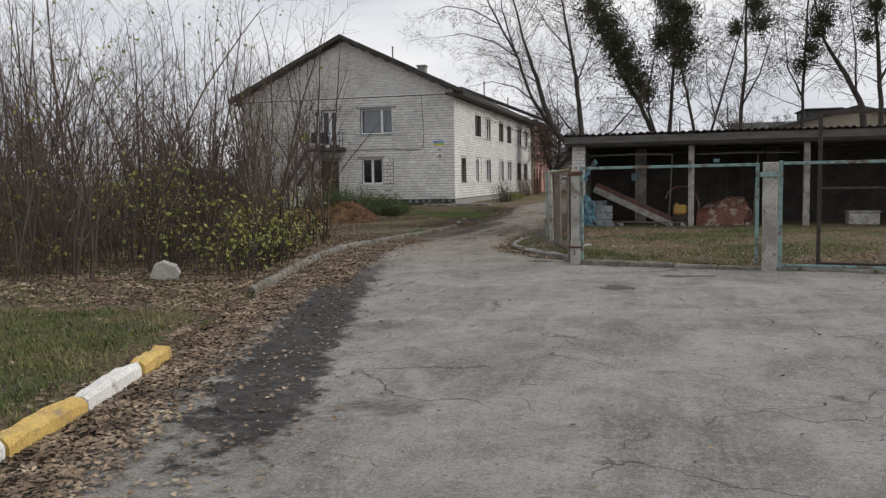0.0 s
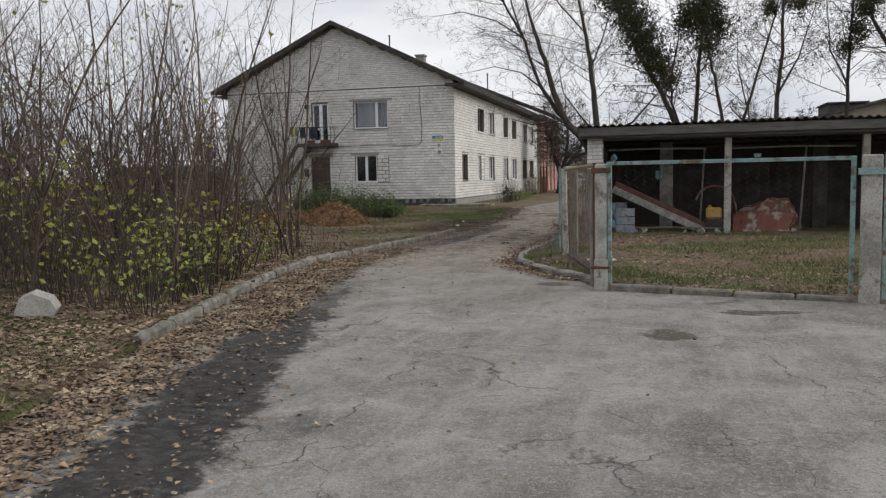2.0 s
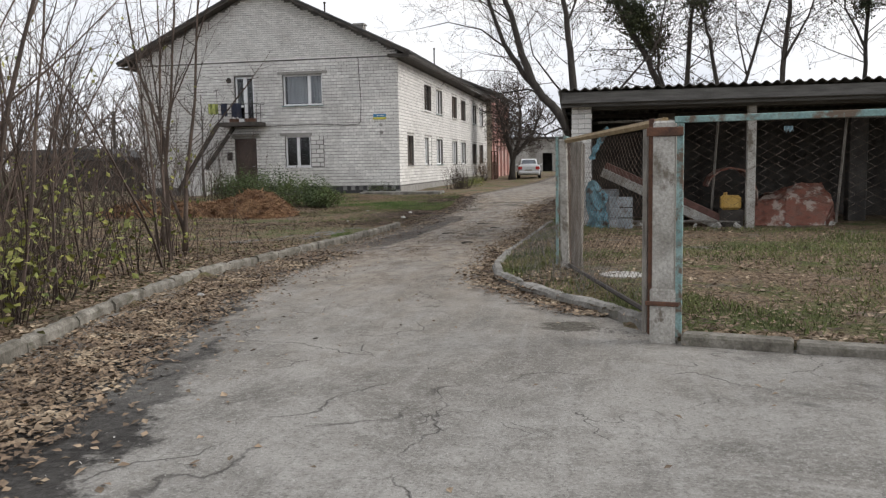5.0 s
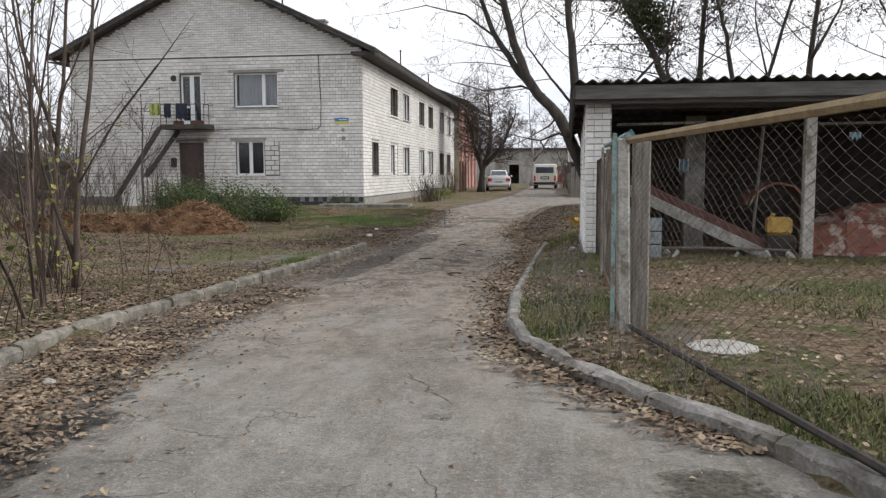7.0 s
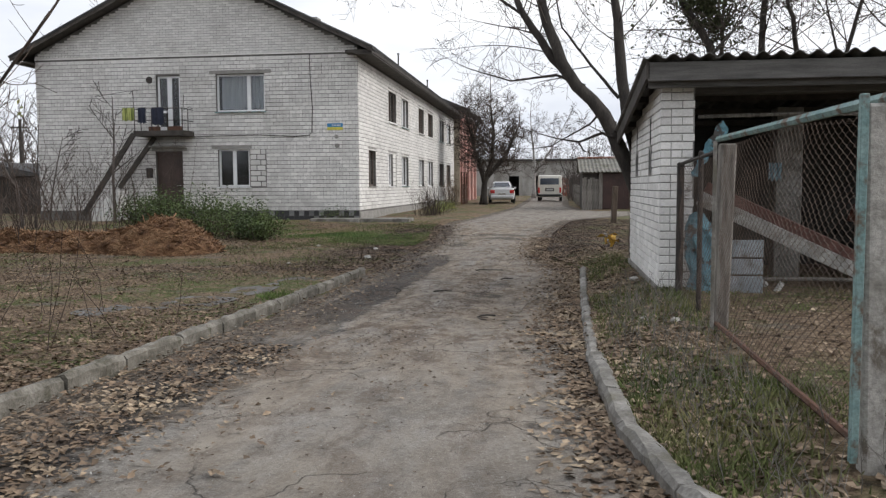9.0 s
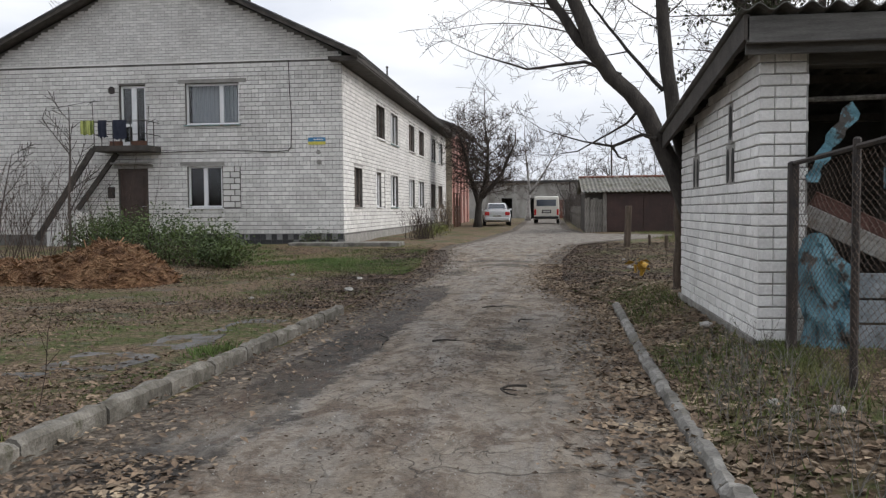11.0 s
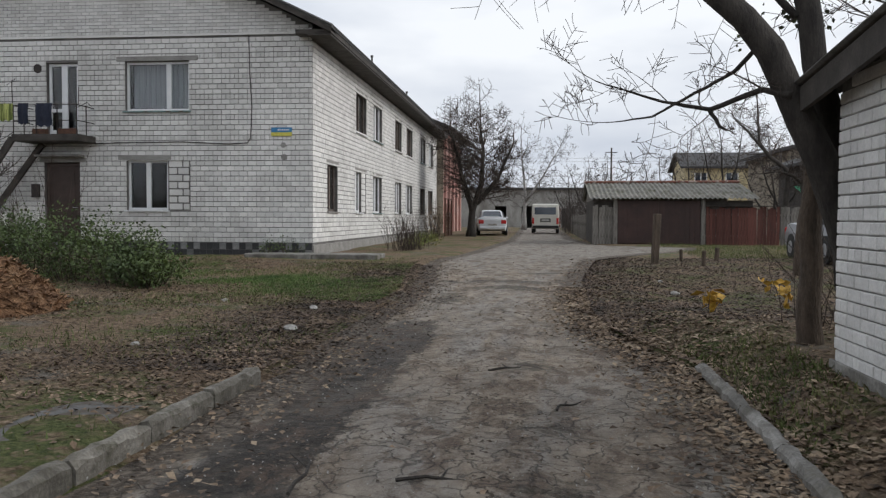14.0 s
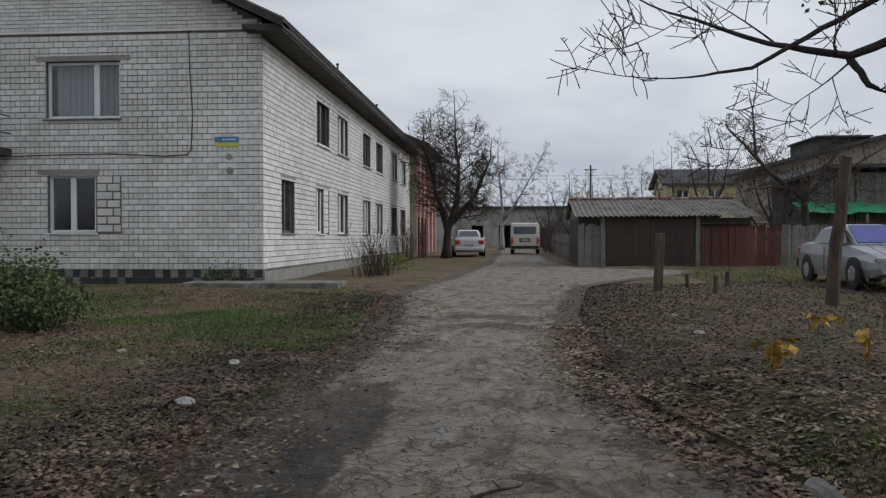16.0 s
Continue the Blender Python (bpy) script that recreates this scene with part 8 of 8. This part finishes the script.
# ---- loose things on the ground ----
def lump(x, y, s, seed, material, name, label, flat=0.6):
    bm = bmesh.new()
    bmesh.ops.create_icosphere(bm, subdivisions=2, radius=1)
    for v in bm.verts:
        q = 1 + 0.35 * noise.noise(v.co * 1.3 + Vector((seed, 0, 0))) + 0.12 * noise.noise(v.co * 4)
        v.co = Vector((v.co.x * q * s, v.co.y * q * s * 0.8, v.co.z * q * s * flat))
    me = bpy.data.meshes.new(name)
    bm.to_mesh(me)
    bm.free()
    me.materials.append(material)
    ob = tagged(new(name, me), label, "stone")
    ob.matrix_basis = Matrix.Translation((x, y, on_land(x, y) + s * flat * 0.45)) @ Euler((0, 0, seed)).to_matrix().to_4x4()


m = Matrix.Translation((-7.78, 13.6, on_land(-7.8, 13.6) + 0.12)) @ Euler((0.1, 0.25, 0.5)).to_matrix().to_4x4()
chunk = Build().prism([(-0.22, -0.13), (0.17, -0.14), (0.21, 0.02), (0.12, 0.12), (-0.08, 0.15), (-0.2, 0.06)], -0.14, 0.1, m)
chunk.prism([(-0.17, -0.12), (0.12, -0.13), (0.17, 0.0), (0.06, 0.08), (-0.14, 0.05)], 0.1, 0.16, m)
whole("concrete_block", chunk, STONE, "broken pale concrete block at the thicket's edge", "block")
for k, (x, y, s) in enumerate(((-8.24, 35.4, 0.095), (-8.53, 37.5, 0.08), (-2.66, 40.6, 0.09), (-2.62, 42.7, 0.06), (-9.6, 34.0, 0.05), (-3.2, 26.0, 0.05), (-10.2, 38.2, 0.06), (-6.75, 19.4, 0.06), (-2.95, 25.6, 0.06), (-3.0, 29.3, 0.07))):
    lump(x, y, s, k * 1.7, STONE if k != 9 else CARDBOARD, "stone" if k != 9 else "crumpled_wrapper", "pale stone lying in the leaves" if k != 9 else "crumpled pale wrapper on the verge", 0.55)
rnd_q = random.Random(61)
for k, (x, y, rx, ry) in enumerate(((-8.3, 30.3, 0.36, 0.75), (-8.5, 28.9, 0.4, 0.6), (-8.75, 27.7, 0.45, 0.6), (-9.3, 26.7, 0.5, 0.5))):
    ring_pts = []
    for i in range(18):
        a = 2 * math.pi * i / 18
        q = rnd_q.uniform(0.62, 1.1) / max(abs(math.cos(a)), abs(math.sin(a))) ** 0.7
        ring_pts.append((x + rx * q * math.cos(a), y + ry * q * math.sin(a)))
    zt = sum(on_land(px, py) for px, py in ring_pts) / 18 + 0.004
    b = Build()
    b.add([(px, py, zt) for px, py in ring_pts] + [(px, py, zt - 0.15) for px, py in ring_pts], [tuple(range(18))] + [(i, i + 18, (i + 1) % 18 + 18, (i + 1) % 18) for i in range(18)])
    whole("sunken_slab", b, OLD_SLAB, "sunken grey concrete path slab in the lawn", "slab", "path slabs")


def mound(name, parts_, label, seed):
    def height(x, y):
        h = max([hh * max(0.0, 1 - ((x - cx) / rx) ** 2 - ((y - cy) / ry) ** 2) ** 0.8 for cx, cy, rx, ry, hh in parts_])
        q = noise.noise(Vector((x * 1.4, y * 1.4, seed))) * 0.16 + noise.noise(Vector((x * 5, y * 5, seed))) * 0.10 + noise.noise(Vector((x * 14, y * 14, seed))) * 0.07
        return h, on_land(x, y) - 0.06 + h * (1 + q * 1.3) + (0.06 * q if h > 0.02 else 0)

    b = Build()
    vs, fs = [], []
    n, k = 150, 80
    x0, x1, y0, y1 = -20.5, -11.7, 35.0, 38.8
    for i in range(n + 1):
        for j in range(k + 1):
            x, y = x0 + (x1 - x0) * i / n, y0 + (y1 - y0) * j / k
            vs.append((x, y, height(x, y)[1]))
    for i in range(n):
        for j in range(k):
            a = i * (k + 1) + j
            fs.append((a, a + k + 1, a + k + 2, a + 1))
    rnd = random.Random(71)
    chips = Build()
    made = 0
    while made < 7000:
        x, y = rnd.uniform(x0, x1), rnd.uniform(y0, y1)
        h, z = height(x, y)
        if h < 0.03 and rnd.random() > 0.06:
            continue
        a, L, w = rnd.uniform(0, 6.28), rnd.uniform(0.05, 0.16), rnd.uniform(0.006, 0.016)
        d, e = Vector((math.cos(a), math.sin(a), rnd.gauss(0, 0.35))) * L, Vector((-math.sin(a), math.cos(a), rnd.gauss(0, 0.5))) * w
        p = Vector((x, y, z + 0.012))
        chips.add([p - d - e, p + d - e, p + d + e + Vector((0, 0, 0.01)), p - d + e], [(0, 1, 2, 3)])
        made += 1
    root = tagged(whole(name, b.add(vs, fs), SAWDUST, label, "pile", smooth=True), kind="stuff")
    tagged(part("shavings", chips, SAWDUST, root), kind="stuff")
    return root


HEAPS = ((-13.9, 36.9, 1.6, 1.3, 0.82), (-15.6, 37.0, 1.9, 1.2, 0.5), (-17.8, 37.2, 2.2, 1.2, 0.5))
mound("shavings_pile", HEAPS, "heap of orange-brown wood shavings on the lawn", 4.4)


def scatter(name, count, place, size, material, label, seed, flat=0.2, lift=0.004):
    """Fallen leaves or chips: small folded pieces lying about."""
    g = np.random.default_rng(seed)
    x, y = place(g, count)
    le, ri = left_edge(y), right_edge(y)
    z = np.where((x > le) & (x < ri), level(y) + 0.004, land(x, y)) + lift
    n = len(x)
    c = np.stack((x, y, z + g.uniform(0, 0.012, n)), -1)
    a = g.uniform(0, 6.283, n)
    u = np.stack((np.cos(a), np.sin(a), g.normal(0, flat, n)), -1)
    w = np.stack((-np.sin(a), np.cos(a), g.normal(0, flat, n)), -1)
    s = (size * g.uniform(0.5, 1.4, n))[:, None]
    up = np.array([0, 0, 1.0]) * s * g.uniform(0.03, 0.28, n)[:, None]
    v = np.stack((c - 0.5 * s * u, c + 0.36 * s * w + up * 0.6, c + 0.55 * s * u + up * 0.3, c - 0.36 * s * w + up), 1).reshape(-1, 3)
    i = np.arange(n)[:, None] * 4
    f = np.concatenate((i + np.array([[0, 2, 1]]), i + np.array([[0, 3, 2]])))
    return tagged(new(name, array_mesh(name, v, f, material)), label, "leaf litter", kind="stuff")


def beside_left(g, n):
    y = 3 + 32 * g.random(n)
    off = g.normal(0.28, 0.30, n) + np.where((y > 13.5) & (y < 25), 0.18 + np.abs(g.normal(0, 0.22, n)), 0.0)
    k = (off > -0.1) & (g.random(n) < np.where(y < 21, 1.0, np.where(y < 25, 0.45, 0.07)) * (off < np.where(y < 13.5, 0.85, 1.3)))
    return left_edge(y[k]) + off[k], y[k]


def left_verge(g, n):
    y = 1 + 46 * g.random(n)
    x = left_edge(y) - 0.1 - g.random(n) ** 1.2 * 11
    k = np.sin(x * 0.8 + 1.2 * np.sin(y * 0.6)) + np.sin(y * 0.9 - x * 0.4) + g.normal(0, 0.8, len(x)) > np.where((y > 23) & (y < 33), -0.7, -0.4)
    k &= (y > 10.5) | (g.random(len(x)) < 0.18)
    return x[k], y[k]


def right_verge(g, n):
    y = 16.4 + 33 * g.random(n)
    x = right_edge(y) + 0.0 + g.random(n) ** 1.5 * 6.5
    k = (x < np.where((y > 17.6) & (y < 34), -2.85, 4.5)) | (g.random(n) < 0.35)
    k &= ~((x > SX - 0.05) & (y > SY0) & (y < SY1))
    return x[k], y[k]


def road_edges(g, n):
    y = 18.5 + 23 * g.random(n)
    x = right_edge(y) - np.abs(g.normal(0, 0.22, n)) * np.where(y > 25, 1.5, 1.0)
    return x, y


def on_road(g, n):
    y = 2 + 45 * g.random(n) ** 1.3
    x = left_edge(y) + g.random(n) * (np.minimum(right_edge(y), 5) - left_edge(y))
    return x, y


def under_thicket(g, n):
    y = 11 + 12.5 * g.random(n)
    return left_edge(y) - 0.2 - g.random(n) * 9, y


scatter("fallen_leaves", 52000, beside_left, 0.05, DRY_LEAF, "brown fallen leaves banked along the kerb", 1)
def twig_line(x, y, a, length, seed):
    rnd = random.Random(seed)
    pts = []
    for i in range(7):
        pts.append((x, y, on_land(x, y) + 0.022 + 0.012 * math.sin(i)))
        a += rnd.gauss(0, 0.35)
        x, y = x + math.cos(a) * length / 6, y + math.sin(a) * length / 6
    b = Build()
    b.tube(pts, [0.012, 0.011, 0.01, 0.009, 0.008, 0.006, 0.004], 5)
    p, q = Vector(pts[3]), Vector((math.cos(a + 0.8), math.sin(a + 0.8), 0.05)) * length * 0.3
    b.tube([p, p + q * 0.5, p + q], [0.008, 0.006, 0.003], 5)
    whole("fallen_branch", b, BARK, "thin broken branch lying in the muddy lane", "branch", "branches in the lane")


for k, (x, y, a, ln) in enumerate(((-6.4, 29.3, 1.9, 0.9), (-5.9, 29.6, 0.6, 0.5), (-5.0, 31.4, 1.0, 0.4), (-4.8, 27.2, 2.6, 0.5), (-5.6, 33.0, 0.3, 0.5))):
    twig_line(x, y, a, ln, 300 + k)


def part_of(place, lo, hi):
    def chosen(g, n):
        x, y = place(g, n)
        k = (y >= lo) & (y < hi)
        return x[k], y[k]
    return chosen


scatter("fallen_leaves", 110000, part_of(left_verge, 0, 22), 0.05, DRY_LEAF, "brown fallen leaves strewn over the lawn", 2)
scatter("damp_leaves", 210000, part_of(left_verge, 22, 60), 0.045, DAMP_LEAF, "damp dark fallen leaves on the lawn by the house", 26)
scatter("fallen_leaves", 66000, part_of(right_verge, 0, 36.5), 0.055, DRY_LEAF, "brown fallen leaves over the verge and plot", 3)
scatter("rotten_leaves", 26000, lambda g, n: (lambda y: (left_edge(y) + g.normal(-0.7, 0.65, n), y))(32.6 + 13.5 * g.random(n)), 0.045, ROTTEN_LEAF, "dark rotten leaves between the lawn and the lane", 34)
scatter("rotten_leaves", 70000, part_of(right_verge, 35.5, 60), 0.05, ROTTEN_LEAF, "dark rotten leaves on the bare black plot", 33)
scatter("fallen_leaves", 10000, road_edges, 0.055, DRY_LEAF, "brown fallen leaves along the road edge", 4)
scatter("fallen_leaves", 900, on_road, 0.035, DRY_LEAF, "stray fallen leaves on the asphalt", 5)
scatter("fallen_leaves", 26000, under_thicket, 0.06, DRY_LEAF, "deep fallen leaves under the thicket", 6)


scatter("damp_leaves", 4500, lambda g, n: (lambda y: (np.where(g.random(n) < 0.35, left_edge(y) + g.normal(-0.1, 0.5, n), right_edge(y) + g.normal(0.1, 0.45, n)), y))(32.5 + 16 * g.random(n)), 0.05, DAMP_LEAF, "brown fallen leaves blown over the lane's edge", 23)
scatter("wet_leaves", 1600, lambda g, n: (lambda y: (left_edge(y) + g.normal(1.2, 0.4, n), y))(5 + 18 * g.random(n)), 0.045, DRY_LEAF, "single leaves stuck on the damp road edge", 24)
scatter("road_grit", 14000, on_road, 0.011, STONE, "loose pale grit on the worn road", 21, 0.5, 0.003)
scatter("mud_crumbs", 2600, lambda g, n: (lambda y: ((left_edge(y) + right_edge(y)) / 2 + 0.25 * np.sin(y * 0.9) + g.normal(0.15, 0.28, n) + np.where(g.random(n) < 0.35, -1.3, 0.0), y))(22 + 14 * g.beta(2, 2, n)), 0.03, MUD, "brown crumbs of mud and rotten twigs along the lane", 27, 0.15, 0.0)
scatter("mud_crumbs", 900, lambda g, n: (lambda y: (left_edge(y) + 0.6 + g.random(n) * (right_edge(y) - left_edge(y) - 0.8), y))(19.5 + 25 * g.random(n)), 0.022, MUD, "dark crumbs of mud and twigs on the lane", 22, 0.15, 0.0)


def blades(name, count, place, height, label, seed, material):
    g = np.random.default_rng(seed)
    x, y = place(g, count)
    z = land(x, y) - 0.01
    n = len(x)
    a = g.uniform(0, 6.283, n)
    h = height * g.uniform(0.4, 1.3, n)
    w = 0.006 + 0.004 * g.random(n)
    lean = g.normal(0, 0.5, (n, 2)) * h[:, None]
    p0 = np.stack((x - w * np.cos(a), y - w * np.sin(a), z), -1)
    p1 = np.stack((x + w * np.cos(a), y + w * np.sin(a), z), -1)
    p2 = np.stack((x + lean[:, 0], y + lean[:, 1], z + h), -1)
    v = np.stack((p0, p1, p2), 1).reshape(-1, 3)
    tagged(new(name, array_mesh(name, v, np.arange(3 * n).reshape(-1, 3), material)), label, "grass", kind="stuff")


def patchy(x, y, g):
    return np.sin(x * 1.1 + 0.8 * np.sin(y * 0.9)) + np.sin(y * 1.3 - x * 0.5 + 2) + 0.6 * np.sin(x * 3.3) * np.sin(y * 2.7) + g.normal(0, 0.5, len(x)) > 0.15


def lawn_left(g, n):
    y = 4 + 44 * g.random(n)
    x = left_edge(y) - 0.15 - g.random(n) ** 1.3 * 13
    k = patchy(x, y, g) & ~((y > 12.5) & (y < 22)) & ((y > 37) | (y < 12) | (g.random(n) < np.where((y > 23) & (y < 33), 0.15, 0.45)))
    return x[k], y[k]


def lawn_right(g, n):
    y = 16.2 + 18 * g.random(n)
    x = np.where(g.random(n) < 0.45, right_edge(y) + 0.1 + g.random(n) * 1.2, -2.6 + 8 * g.random(n))
    k = patchy(x, y, g) & ((y < 23.5) | (x > SX) | (g.random(n) < 0.3)) & (x > right_edge(y) + 0.08) & ~((x > SX - 0.03) & (y > SY0 - 0.0))
    return x[k], y[k]


blades("grass", 45000, lambda g, n: (left_edge(yy := g.uniform(2.5, 10.4, n)) - 0.35 - g.random(n) * 5, yy), 0.06, "short green grass behind the painted kerb", 15, GRASS)
blades("grass", 130000, lawn_left, 0.07, "thin green-brown autumn grass on the lawn", 11, GRASS)
blades("grass", 120000, lawn_right, 0.075, "thin green-brown autumn grass by the shed", 12, GRASS)
blades("grass", 420, lambda g, n: (-7.95 + g.normal(0, 0.09, n), 28.4 + g.normal(0, 0.22, n)), 0.08, "green tufts of grass behind the kerb", 16, FRESH_GRASS)
blades("grass", 14000, lambda g, n: (g.uniform(-0.5, 8, n), g.uniform(49, 60.8, n)), 0.1, "short grass before the board fence", 13, GRASS)
def house_lawn(g, n):
    y = 38.5 + 7.5 * g.random(n)
    x = left_edge(y) - 0.2 - g.random(n) * 9
    k = (np.sin(x * 0.7 + 1.7 * np.sin(y * 0.5)) + np.sin(y * 1.1 + 0.6 * x) + 0.7 * np.sin(x * 2.3 - y * 1.9) + g.normal(0, 0.6, n)) > 0.1 + 0.5 * np.abs(y - 42.6) / 3
    return x[k], y[k]


blades("grass", 90000, house_lawn, 0.055, "short green grass before the house", 14, FRESH_GRASS)

# ---- bricks of the walls, laid last ----
lay_bricks(south_wall, sorted(south_spans + gable_spans), SOUTH @ Matrix.Translation((0, -0.002, 0)), BRICK, (-12.5, 2.6), rnd_w)
lay_bricks(east_wall, east_spans, EAST @ Matrix.Translation((0, -0.002, 0)), BRICK, (50.0, 2.2), rnd_w)
lay_bricks(west_wall, [(-b, -a, c, d) for a, b, c, d in shed_spans], Matrix.Translation((SX, 0, 0)) @ Matrix(((0, 1, 0, 0), (-1, 0, 0, 0), (0, 0, 1, 0), (0, 0, 0, 1))),
           SHED_BRICK, (-29.3, 1.2), rnd_w)
lay_bricks(west_wall, end_spans, Matrix.Translation((0, SY0, 0)), SHED_BRICK, (SX, 1.2), rnd_w)
